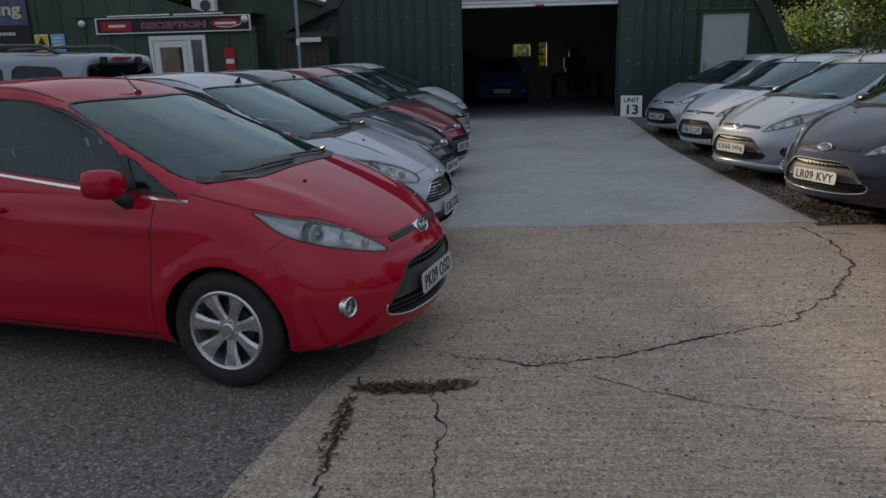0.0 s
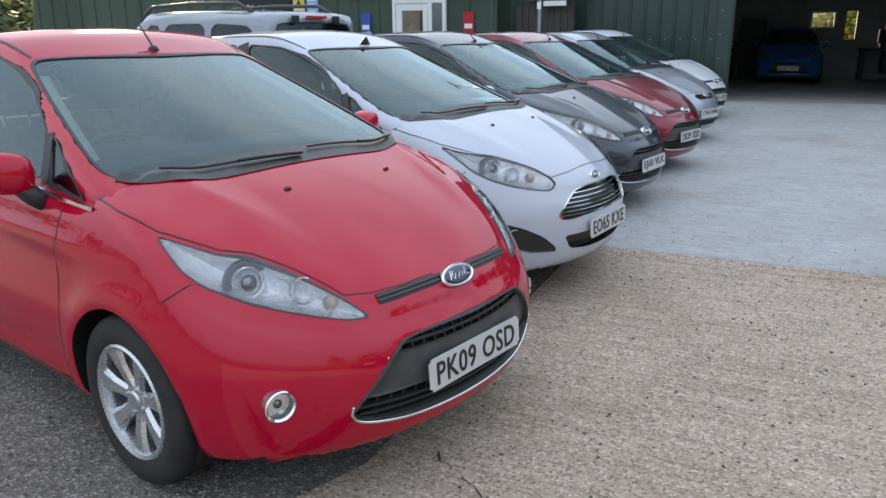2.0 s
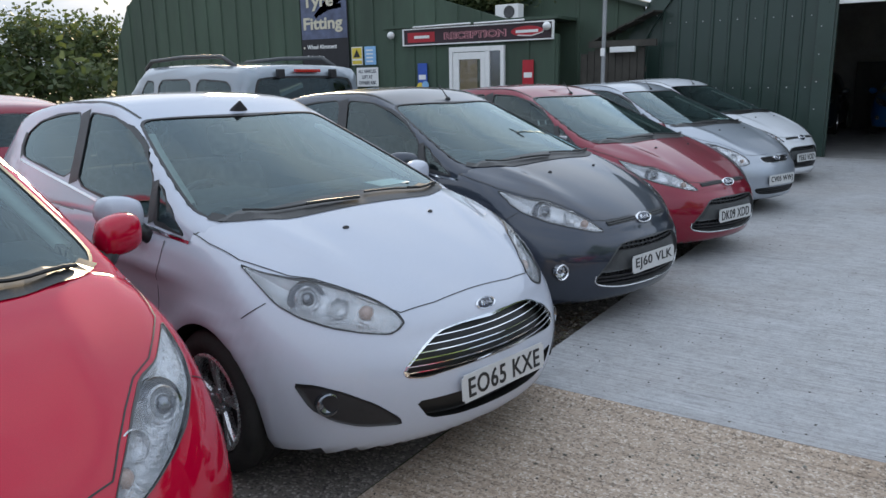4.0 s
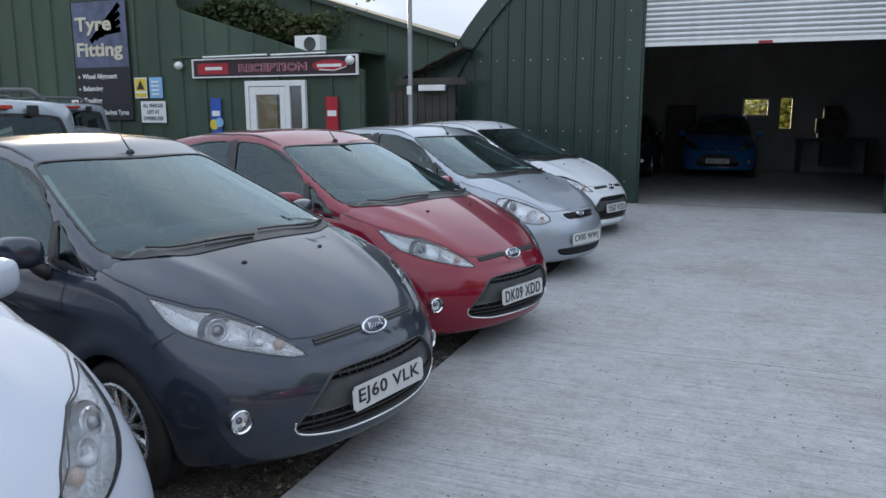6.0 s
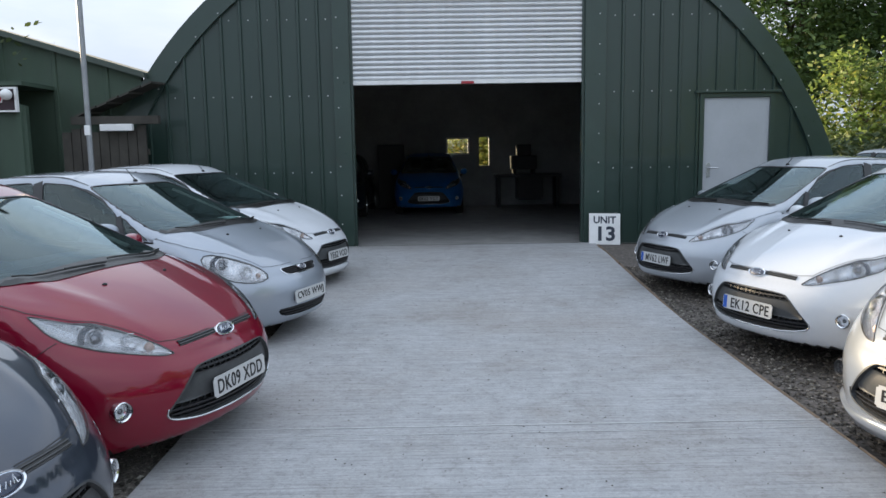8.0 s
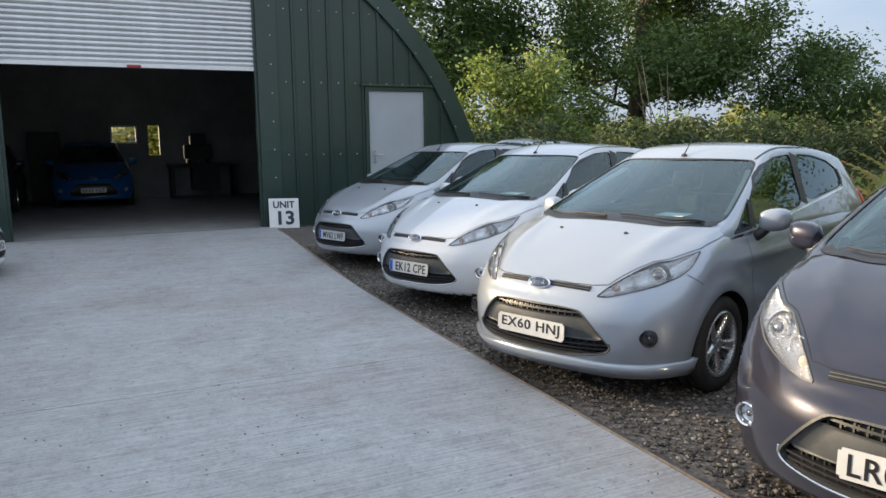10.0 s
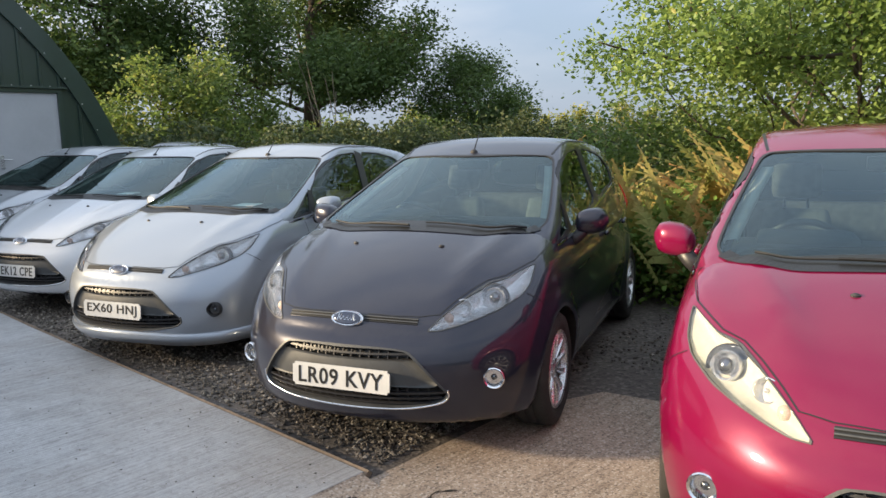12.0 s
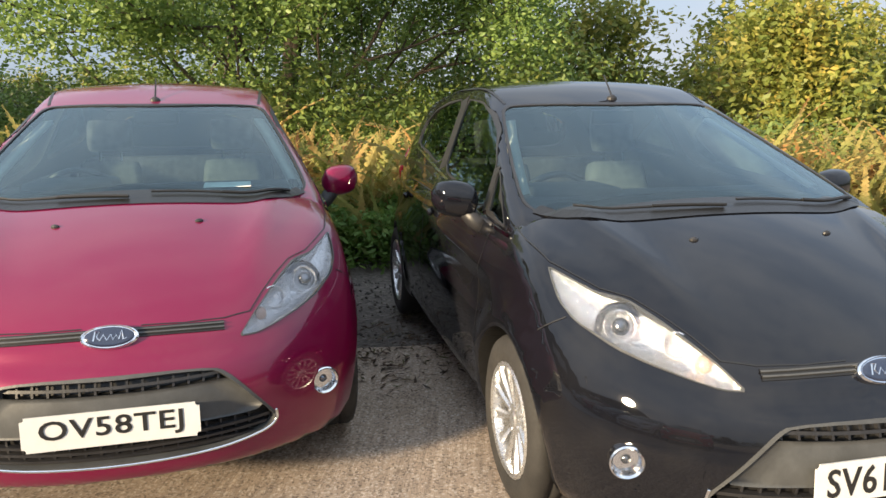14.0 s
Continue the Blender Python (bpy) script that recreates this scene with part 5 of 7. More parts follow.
sheet("pavement_apron", [(-0.95, -14), (9.0, -14), (8.5, -4), (6.3, 1.2), (5.45, 4.2), (5.0, 6.9), (4.4, 7.14), (3.28, 7.14), (-0.42, 7.14), (-0.42, 4.1), (-0.62, 3.6), (-0.80, 2.8)], 0.0, M["old_concrete"], "old brown cracked concrete apron", 0.0)
sheet("ground_gravel", [(3.28, 7.14), (4.4, 7.10), (5.0, 6.9), (5.45, 4.2), (6.3, 1.2), (8.2, 1.0), (8.4, 18.3), (3.4, 18.3)], -0.004, M["gravel_bed"], "dark loose gravel beside the pad")
pad = sheet("pavement_pad", [(-0.43, 7.17), (3.29, 7.17), (3.36, 11.5), (3.52, 16.30), (3.62, 18.3), (-0.43, 18.3)], 0.030, M["new_concrete"], "new pale grey brushed concrete pad", 0.12)
sheet("floor_shed", [(-4.3, 18.3), (7.5, 18.3), (7.5, 27.6), (-4.3, 27.6)], 0.010, plain("shed_floor", (0.30, 0.295, 0.285), 0.75, 0, 0.2, 2.5, 0.1), "grey concrete floor inside the shed")
# day joints across the pad
for y, w in ((10.72, 0.010), (10.60, 0.006), (12.9, 0.005), (18.27, 0.03)):
    vs, fs = [], []
    n = 30
    for i in range(n + 1):
        x = -0.42 + 3.78 * i / n
        d = 0.006 * noise.noise(Vector((x * 3, y, 0)))
        z = ground_z(y) + 0.033
        vs += [(x, y + d - w / 2, z), (x, y + d + w / 2, z)]
    fs = [(2 * i, 2 * i + 2, 2 * i + 3, 2 * i + 1) for i in range(n)]
    tagged(put("trim_joint", mesh_from("joint", vs, fs), plain("joint", (0.56, 0.56, 0.56), 0.8, 0, 0.2, 20) if y < 13 else M["crack_dirt"]), "narrow day joint in the concrete pad", "joint", kind="structure")
# an added ramp hides the shaded step where the old apron meets the pad
vs, fs = [], []
for i in range(61):
    x = -0.42 + 3.70 * i / 60
    d = 0.02 * noise.noise(Vector((x * 4, 1.7, 0)))
    vs += [(x, 7.06 + d, 0.0015), (x, 7.12 + d * 0.5, 0.012), (x, 7.168, 0.0295)]
    if i:
        n = len(vs)
        fs += [(n - 6, n - 3, n - 2, n - 5), (n - 5, n - 2, n - 1, n - 4)]
tagged(put("trim_fillet", mesh_from("fillet", vs, fs, True), M["old_concrete"]), "added sloping fillet over the shaded step of the pad", "kerb", kind="structure")
# timber shuttering left along the right edge of the pad
for (x0, y0), (x1, y1) in (((3.30, 7.16), (3.345, 10.3)), ((3.345, 10.32), (3.42, 13.4)), ((3.42, 13.42), (3.545, 16.32))):
    v, f = tube([(x0 + 0.014, y0, ground_z(y0) + 0.012), (x1 + 0.014, y1, ground_z(y1) + 0.012)], 0.02, 4)
    tagged(put("edging_board", mesh_from("edging_board", v, f), M["timber"]), "thin weathered timber edging board along the concrete pad", "edging", kind="structure")
v, f = tube([(3.55, 16.34, 0.13), (3.60, 17.9, 0.19)], 0.022, 4)
tagged(put("edging_board", mesh_from("edging_board", v, f), M["timber"]), "thin weathered timber edging board along the concrete pad", "edging", kind="structure")


def crack(points, width, seed, z=0.004):
    """A ragged dirt-filled crack."""
    pts = dense([(x, y, 0) for x, y in points], 0.02, False)
    rnd = random.Random(seed)
    vs, fs = [], []
    for i, p in enumerate(pts):
        q = Vector(p) + Vector((noise.noise(Vector((p[0] * 6, p[1] * 6, seed))), noise.noise(Vector((p[0] * 6, p[1] * 6, seed + 9))), 0)) * 0.05 + Vector((noise.noise(Vector((p[0] * 31, p[1] * 31, seed))), noise.noise(Vector((p[0] * 31, p[1] * 31, seed + 5))), 0)) * 0.02
        t = Vector(pts[min(i + 1, len(pts) - 1)] - pts[max(i - 1, 0)]).normalized()
        s = Vector((-t.y, t.x, 0)) * width * rnd.uniform(0.08, 0.62) * (1.0 + 1.2 * noise.noise(Vector((p[0] * 4, p[1] * 4, seed + 20))))
        vs += [q - s + Vector((0, 0, z)), q + s + Vector((0, 0, z))]
        if i:
            fs.append((2 * i - 2, 2 * i, 2 * i + 1, 2 * i - 1))
    return tagged(put("trim_crack", mesh_from("crack", vs, fs), M["crack_dirt"]), "ragged dark crack in the old concrete", "crack", kind="structure")


crack([(-0.21, 4.27), (0.02, 4.07), (0.5, 3.95), (0.93, 4.06), (1.4, 4.31), (2.01, 4.58), (2.49, 5.07), (2.99, 5.79), (3.14, 6.49), (3.13, 7.1)], 0.017, 1)
crack([(-0.05, 3.62), (0.0, 3.2), (-0.02, 2.7), (-0.1, 2.2), (-0.05, 1.4), (0.05, 0.3)], 0.009, 2)
crack([(-0.45, 3.8), (-0.46, 3.2), (-0.47, 2.72), (-0.53, 2.2), (-0.6, 1.2)], 0.020, 3)
crack([(0.5, 3.95), (1.0, 3.6), (1.6, 3.35), (2.4, 3.25)], 0.006, 4)
crack([(1.3, 2.4), (1.8, 2.55), (2.3, 2.75), (2.9, 3.0)], 0.006, 5)
crack([(2.4, 7.0), (2.7, 6.8), (3.1, 6.9), (3.5, 6.75)], 0.012, 6)
crack([(3.6, 3.3), (3.9, 3.5), (4.1, 3.55), (4.5, 3.62)], 0.012, 7)


def scatter(name, count, place, size, mat, label, category, seed, flat=0.6, kind="stuff"):
    """Many small angular stones as one mesh."""
    rng = np.random.default_rng(seed)
    oct_v = np.array([(1, 0, 0), (-1, 0, 0), (0, 1, 0), (0, -1, 0), (0, 0, 1), (0, 0, -1)], float)
    oct_f = [(0, 2, 4), (2, 1, 4), (1, 3, 4), (3, 0, 4), (2, 0, 5), (1, 2, 5), (3, 1, 5), (0, 3, 5)]
    xs, ys = place(rng, count)
    vs, fs = np.zeros((count * 6, 3)), []
    for i in range(count):
        s = size * rng.uniform(0.4, 1.3)
        a = rng.uniform(0, 6.28)
        v = oct_v * (s * rng.uniform(0.7, 1.3), s * rng.uniform(0.6, 1.1), s * flat)
        c, sn = math.cos(a), math.sin(a)
        vs[i * 6:i * 6 + 6, 0] = v[:, 0] * c - v[:, 1] * sn + xs[i]
        vs[i * 6:i * 6 + 6, 1] = v[:, 0] * sn + v[:, 1] * c + ys[i]
        vs[i * 6:i * 6 + 6, 2] = v[:, 2] + ground_z(ys[i]) + s * flat * 0.4
        fs += [tuple(q + i * 6 for q in t) for t in oct_f]
    return tagged(put(name, mesh_from(name, vs, fs), mat), label, category, kind=kind)


def island_mix(name, stops, rough=0.85, translucent=0.0, clumped=0.0):
    """A colour for each loose piece of a joined mesh."""
    m, nt, b = nodes_of(name)
    g = nt.nodes.new("ShaderNodeNewGeometry")
    fac = g.outputs["Random Per Island"]
    if clumped:
        part_of = nt.nodes.new("ShaderNodeMix")
        part_of.inputs[0].default_value = clumped
        nt.links.new(fac, part_of.inputs[2])
        spread = ramped(nt, noise_fac(nt, 1.3, 3.0, 0.6), [(0.32, (0, 0, 0)), (0.68, (1, 1, 1))])
        nt.links.new(spread, part_of.inputs[3])
        fac = part_of.outputs[0]
    c = ramped(nt, fac, stops)
    c = mixed(nt, c, ramped(nt, noise_fac(nt, 30.0, 3.0), [(0.3, (0.72, 0.72, 0.72)), (0.65, (1.08, 1.08, 1.08))]), 0.6, "MULTIPLY")
    patch = noise_fac(nt, 0.55, 3.0)
    c = mixed(nt, c, ramped(nt, patch, [(0.35, (0.62, 0.70, 0.62)), (0.62, (1.15, 1.08, 0.95))]), 0.7, "MULTIPLY")
    nt.links.new(c, b.inputs["Base Color"])
    b.inputs["Roughness"].default_value = rough
    if translucent:
        tl = nt.nodes.new("ShaderNodeBsdfTranslucent")
        nt.links.new(c, tl.inputs[0])
        mx = nt.nodes.new("ShaderNodeMixShader")
        mx.inputs[0].default_value = translucent
        out = nt.nodes["Material Output"]
        nt.links.new(b.outputs[0], mx.inputs[1])
        nt.links.new(tl.outputs[0], mx.inputs[2])
        nt.links.new(mx.outputs[0], out.inputs[0])
    return m


M["stones"] = island_mix("stones", [(0.0, (0.04, 0.035, 0.032)), (0.5, (0.11, 0.095, 0.085)), (0.85, (0.20, 0.18, 0.165)), (1.0, (0.36, 0.33, 0.31))])
M["chips"] = island_mix("chips", [(0.0, (0.06, 0.055, 0.05)), (0.6, (0.16, 0.15, 0.135)), (1.0, (0.42, 0.40, 0.37))])
M["crumb"] = island_mix("crumb", [(0.0, (0.12, 0.095, 0.075)), (0.5, (0.34, 0.28, 0.22)), (1.0, (0.56, 0.49, 0.42))])
M["grit"] = island_mix("grit", [(0.0, (0.05, 0.045, 0.04)), (0.7, (0.10, 0.09, 0.08)), (1.0, (0.22, 0.20, 0.18))])
scatter("gravel", 15000, lambda r, n: (3.39 + 2.0 * r.random(n) ** 1.25 + 0.16 * r.random(n), 7.22 + 9.0 * r.random(n) ** 1.2), 0.015, M["stones"], "loose dark gravel stones between the cars and the pad", "gravel", 11)
scatter("gravel", 2500, lambda r, n: (5.55 + 1.6 * r.random(n), 2.5 + 5.0 * r.random(n)), 0.014, M["stones"], "loose dark gravel stones behind the cars", "gravel", 12)
scatter("chippings", 6000, lambda r, n: (-0.75 - 3.0 * r.random(n) ** 1.3, 1.2 + 4.5 * r.random(n)), 0.007, M["chips"], "pale loose chippings on the dark tarmac", "chippings", 13)
scatter("grit", 2200, lambda r, n: (-0.4 + 4.0 * r.random(n), 0.5 + 6.6 * r.random(n)), 0.008, M["chips"], "scattered grit on the old concrete", "grit", 14)
def crumbs(r, n):
    y = np.interp(r.random(n), [0, 0.2, 0.4, 0.7, 1], [4.0, 3.95, 4.31, 5.07, 6.49])
    x = np.interp(y, [3.95, 4.31, 5.07, 6.49], [0.5, 1.4, 2.49, 3.14])
    x = np.where(r.random(n) < 0.3, 1.2 * r.random(n), x)
    y = np.where(x < 0.9, 4.0 + 0.05 * r.normal(size=n), y)
    return x + 0.05 * r.normal(size=n), y + 0.05 * r.normal(size=n)


scatter("crumbs", 700, crumbs, 0.007, M["crumb"], "broken concrete crumbs along the crack", "rubble", 17)
scatter("grit", 900, lambda r, n: (-0.4 + 3.7 * r.random(n), 7.2 + 10.5 * r.random(n) ** 1.4), 0.006, M["grit"], "scattered dark grit on the concrete pad", "grit", 15).location.z = 0.03
scatter("grit", 900, lambda r, n: (-0.43 - 0.30 * r.random(n) ** 2, 7.2 + 7 * r.random(n)), 0.017, M["stones"], "broken stones along the edge of the pad", "gravel", 16)


def litter(cx, cy, rx, ry, count, seed):
    rng = np.random.default_rng(seed)
    vs, fs = [], []
    for i in range(count):
        a, r = rng.uniform(0, 6.28), rng.random() ** 0.6
        x, y, z = cx + rx * r * math.cos(a), cy + ry * r * math.sin(a), 0.006 + 0.02 * rng.random() * (1 - r)
        t, l, w = rng.uniform(0, 6.28), rng.uniform(0.012, 0.05), rng.uniform(0.003, 0.010)
        c, s, tilt = math.cos(t), math.sin(t), rng.uniform(-0.3, 0.5)
        n = len(vs)
        vs += [(x - l * c, y - l * s, z), (x + w * s, y - w * c, z + 0.004), (x + l * c, y + l * s, z + l * tilt), (x - w * s, y + w * c, z + 0.004)]
        fs.append((n, n + 1, n + 2, n + 3))
    return tagged(put("leaf_litter", mesh_from("leaf_litter", vs, fs), M["litter_mix"]), "dead leaves and twigs in a hollow of the concrete", "leaf litter", kind="stuff")


M["litter_mix"] = island_mix("litter_mix", [(0.0, (0.03, 0.02, 0.015)), (0.5, (0.07, 0.045, 0.03)), (0.85, (0.12, 0.07, 0.04)), (1.0, (0.08, 0.11, 0.03))], 0.9)
litter(-0.22, 3.66, 0.26, 0.06, 230, 21)
litter(-0.46, 3.25, 0.05, 0.35, 70, 22)
litter(0.05, 3.70, 0.10, 0.06, 50, 23)
litter(5.3, 4.3, 0.7, 0.5, 350, 24)
litter(-0.55, 8.0, 0.16, 0.6, 260, 25)

# ---- the green shed with the roller door ----
M["green"] = plain("green_sheet", (0.020, 0.042, 0.034), 0.36, 0.0, 0.14, 1.2, 0.0, 0.25, (1, 1, 0.25))
M["green_trim"] = plain("green_flashing", (0.024, 0.048, 0.039), 0.35, 0.0, 0.12, 1.5, 0.0, 0.25)
M["green_old"] = plain("old_green_sheet", (0.050, 0.082, 0.056), 0.65, 0.0, 0.30, 0.8, 0.0, 0.0, (1, 1, 0.3))
M["screw"] = plain("screw_cap", (0.55, 0.56, 0.55), 0.4, 0.3, 0.1, 30)
M["shutter"] = plain("shutter_slat", (0.62, 0.63, 0.64), 0.38, 0.55, 0.08, 5)
M["white_upvc"] = plain("white_plastic", (0.80, 0.80, 0.79), 0.35, 0.0, 0.05, 6)
M["grey_door"] = plain("grey_door", (0.42, 0.44, 0.47), 0.45, 0.0, 0.06, 2)
M["inner_wall"] = plain("shed_lining", (0.40, 0.42, 0.41), 0.8, 0.0, 0.25, 1.0)
WALL_Y, ARCH_X, ARCH_Z, ARCH_R = 18.33, 1.65, -0.53, 6.08


def arch_z(x):
    return ARCH_Z + math.sqrt(max(0.0, ARCH_R ** 2 - (x - ARCH_X) ** 2))


def ribbed(name, x0, x1, y, bottom, top, mat, label, pitch=0.30, rib=0.06, depth=0.028, parent=None):
    """Profiled sheet: flat pans and upright ribs, cut to the line of the roof."""
    xs = []
    x = x0
    while x < x1 - 1e-6:
        for dx, d in ((0, 0), (pitch - rib, 0), (pitch - rib + 0.014, depth), (pitch - 0.014, depth), (pitch, 0)):
            if x + dx <= x1:
                xs.append((x + dx, d))
        x += pitch
    xs.append((x1, 0))
    out = []
    for a in xs:
        if not out or a[0] - out[-1][0] > 1e-5:
            out.append(a)
    vs, fs = [], []
    for px, d in out:
        b, t = bottom(px), top(px)
        t = max(t, b + 0.02)
        vs += [(px, y - d, b), (px, y - d, t), (px, y + 0.08, b), (px, y + 0.08, t)]
    for i in range(len(out) - 1):
        a, b = 4 * i, 4 * i + 4
        fs += [(a, b, b + 1, a + 1), (a + 2, a + 3, b + 3, b + 2), (a + 1, b + 1, b + 3, a + 3)]
    fs += [(0, 1, 3, 2), (len(vs) - 4, len(vs) - 2, len(vs) - 1, len(vs) - 3)]
    ob = put(name, mesh_from(name, vs, fs), mat, parent)
    if parent is None:
        tagged(ob, label, "wall", kind="structure")
    return ob


z_floor = ground_z(18.3)
wl = ribbed("wall_shed_west", -4.30, -0.50, WALL_Y, lambda x: z_floor - 0.1, lambda x: arch_z(x) - 0.02, M["green"], "dark green profiled metal shed wall")
we1 = ribbed("wall_shed_east", 3.78, 5.28, WALL_Y, lambda x: z_floor - 0.1, lambda x: arch_z(x) - 0.02, M["green"], "dark green profiled metal shed wall")
we2 = ribbed("wall_shed_door_head", 5.28, 6.48, WALL_Y, lambda x: 2.53, lambda x: arch_z(x) - 0.02, M["green"], "dark green profiled metal above the side door")
we3 = ribbed("wall_shed_corner", 6.48, 7.62, WALL_Y, lambda x: z_floor - 0.1, lambda x: arch_z(x) - 0.02, M["green"], "dark green profiled metal shed wall")
wt = ribbed("wall_shed_top", -0.50, 3.78, WALL_Y, lambda x: 4.25, lambda x: arch_z(x) - 0.02, M["green"], "dark green profiled metal above the roller door")
cap = mesh_from("screw", *ring_piece(Vector((0, 0, 0)), Vector((0, -1, 0)), [(0.011, 0), (0.010, 0.008), (0.003, 0.011)], 8))
for z in (1.38, 2.58, 3.75):
    for wall, a, b in ((wl, -4.2, -0.6), (we1, 3.92, 5.2), (we3, 6.6, 7.5), (we2, 5.4, 6.4)):
        if wall is we2 and z < 2.55:
            continue
        x = a
        while x < b:
            if arch_z(x) > z + 0.3:
                put("screw", cap, M["screw"], wall, Matrix.Translation((x, WALL_Y, z)))
            x += 0.30
# jambs and head of the roller door
for name, a, b in (("trim_jamb_west", -0.50, -0.24), ("trim_jamb_east", 3.45, 3.78)):
    j = tagged(put(name, bm_mesh(name, box_bm(a, b, WALL_Y - 0.045, WALL_Y + 0.22, z_floor - 0.1, 4.35, 0.006)), M["green_trim"]), "smooth green flashing beside the roller door", "flashing", kind="structure")
    for k in range(8):
        put("screw", cap, M["screw"], j, Matrix.Translation(((a + b) / 2 + (0.06 if a > 0 else -0.06), WALL_Y - 0.045, 0.55 + 0.46 * k)))
tagged(put("trim_head", bm_mesh("trim_head", box_bm(-0.50, 3.78, WALL_Y - 0.05, WALL_Y + 0.22, 4.25, 4.45, 0.006)), M["green_trim"]), "green flashing over the roller door", "flashing", kind="structure")
shutter = tagged(new("roller_shutter"), "half-open galvanised roller shutter with horizontal slats", "roller shutter")
shutter.location = (1.605, WALL_Y + 0.06, 2.75)
slat = []
for k in range(9):
    t = k / 8
    slat.append((-0.020 * math.sin(math.pi * t), 0.076 * t))
sv, sf = [], []
for x in (-1.845, 1.845):
    for d, z in slat:
        sv.append((x, d, z))
    for d, z in slat[::-1]:
        sv.append((x, d + 0.012, z))
n = 18
sf = [(k, (k + 1) % n, n + (k + 1) % n, n + k) for k in range(n)] + [tuple(range(n))[::-1], tuple(range(n, 2 * n))]
slat_me = mesh_from("slat", sv, sf)
for k in range(19):
    put("slat", slat_me, M["shutter"], shutter, Matrix.Translation((0, 0, 0.055 + 0.079 * k)))
put("bottom_rail", bm_mesh("bottom_rail", box_bm(-1.845, 1.845, -0.03, 0.03, -0.01, 0.052, 0.006)), M["white_upvc"], shutter)
put("pull_handle", bm_mesh("pull_handle", box_bm(-0.10, 0.10, -0.045, -0.028, -0.012, 0.03, 0.005)), plain("red_tag", (0.35, 0.03, 0.04), 0.5), shutter, None, "small red pull handle")
for x in (-1.83, 1.83):
    put("guide", bm_mesh("guide", box_bm(x - 0.025, x + 0.025, -0.05, 0.05, -2.56, 1.5, 0.004)), M["green_trim"], shutter)
# side door
sd = tagged(put("door_1", bm_mesh("door_1", box_bm(5.35, 6.40, WALL_Y + 0.0, WALL_Y + 0.05, 0.19, 2.46, 0.004)), M["grey_door"]), "closed pale grey steel side door", "door", kind="structure")
for a, b, c, d in ((5.28, 5.352, 0.16, 2.53), (6.398, 6.47, 0.16, 2.53), (5.352, 6.398, 2.462, 2.53)):
    put("frame", bm_mesh("frame", box_bm(a, b, WALL_Y - 0.035, WALL_Y + 0.08, c, d, 0.004)), M["grey_door"] if d > 3 else M["green_trim"], sd)
put("drip_hood", bm_mesh("drip_hood", box_bm(5.20, 6.56, WALL_Y - 0.075, WALL_Y, 2.535, 2.57, 0.004)), M["green_trim"], sd)
put("handle_plate", bm_mesh("handle_plate", box_bm(5.415, 5.475, WALL_Y - 0.010, WALL_Y, 1.20, 1.44, 0.004)), M["alloy"], sd)
put("lever", mesh_from("lever", *tube([(5.445, WALL_Y - 0.01, 1.36), (5.445, WALL_Y - 0.06, 1.36), (5.58, WALL_Y - 0.06, 1.355)], 0.010, 8)), M["alloy"], sd)
# verge and barrel roof
def arch_band(r0, r1, y0, y1, seg=64):
    vs, fs = [], []
    a0 = math.asin(min(1, (0.05 - ARCH_Z) / ARCH_R))
    for i in range(seg + 1):
        a = a0 + (math.pi - 2 * a0) * i / seg
        for r in (r0, r1):
            for y in (y0, y1):
                vs.append((ARCH_X + r * math.cos(a), y, ARCH_Z + r * math.sin(a)))
    for i in range(seg):
        a, b = 4 * i, 4 * i + 4
        fs += [(a, b, b + 2, a + 2), (a + 1, a + 3, b + 3, b + 1), (a + 2, b + 2, b + 3, a + 3), (a, a + 1, b + 1, b)]
    fs += [(0, 2, 3, 1), (4 * seg, 4 * seg + 1, 4 * seg + 3, 4 * seg + 2)]
    return vs, fs


verge = tagged(put("trim_verge", mesh_from("verge", *arch_band(ARCH_R - 0.26, ARCH_R + 0.05, WALL_Y - 0.07, WALL_Y + 0.02)), M["green_trim"]), "curved green verge flashing along the barrel roof", "flashing", kind="structure")
for k in range(34):
    a = 0.16 + (math.pi - 0.32) * k / 33
    put("screw", cap, M["screw"], verge, Matrix.Translation((ARCH_X + (ARCH_R - 0.22) * math.cos(a), WALL_Y - 0.07, ARCH_Z + (ARCH_R - 0.22) * math.sin(a))))
tagged(put("roof_shed", mesh_from("roof_shed", *arch_band(ARCH_R - 0.06, ARCH_R + 0.03, WALL_Y + 0.02, 28.0)), M["green"]), "dark green barrel roof of the shed", "roof", kind="structure")
# back wall of the shed with a window and a glazed door
bw = plain("back_wall", (0.36, 0.37, 0.36), 0.8, 0, 0.2, 1.0)
for i, (a, b, c, d) in enumerate(((-4.5, 1.38, 0, 5.6), (1.38, 2.05, 0, 1.62), (1.38, 2.60, 2.10, 5.6), (2.05, 2.32, 0, 2.10), (2.60, 7.8, 0, 5.6), (2.32, 2.60, 0, 1.3))):
    tagged(put("wall_back", bm_mesh("wall_back", box_bm(a, b, 27.6, 27.75, c, d)), bw), "plain pale back wall inside the shed", "wall", kind="structure")
win = tagged(new("window_1"), "small bright window at the back of the shed", "window", kind="structure")
win.location = (1.715, 27.66, 1.86)
for a, b, c, d in ((-0.335, 0.335, -0.24, -0.20), (-0.335, 0.335, 0.20, 0.24), (-0.335, -0.29, -0.20, 0.20), (0.29, 0.335, -0.20, 0.20)):
    put("window_frame", bm_mesh("window_frame", box_bm(a, b, -0.05, 0.05, c, d, 0.004)), M["white_upvc"], win)
put("pane", bm_mesh("pane", box_bm(-0.29, 0.29, -0.004, 0.004, -0.20, 0.20)), M["lens"], win).visible_shadow = False


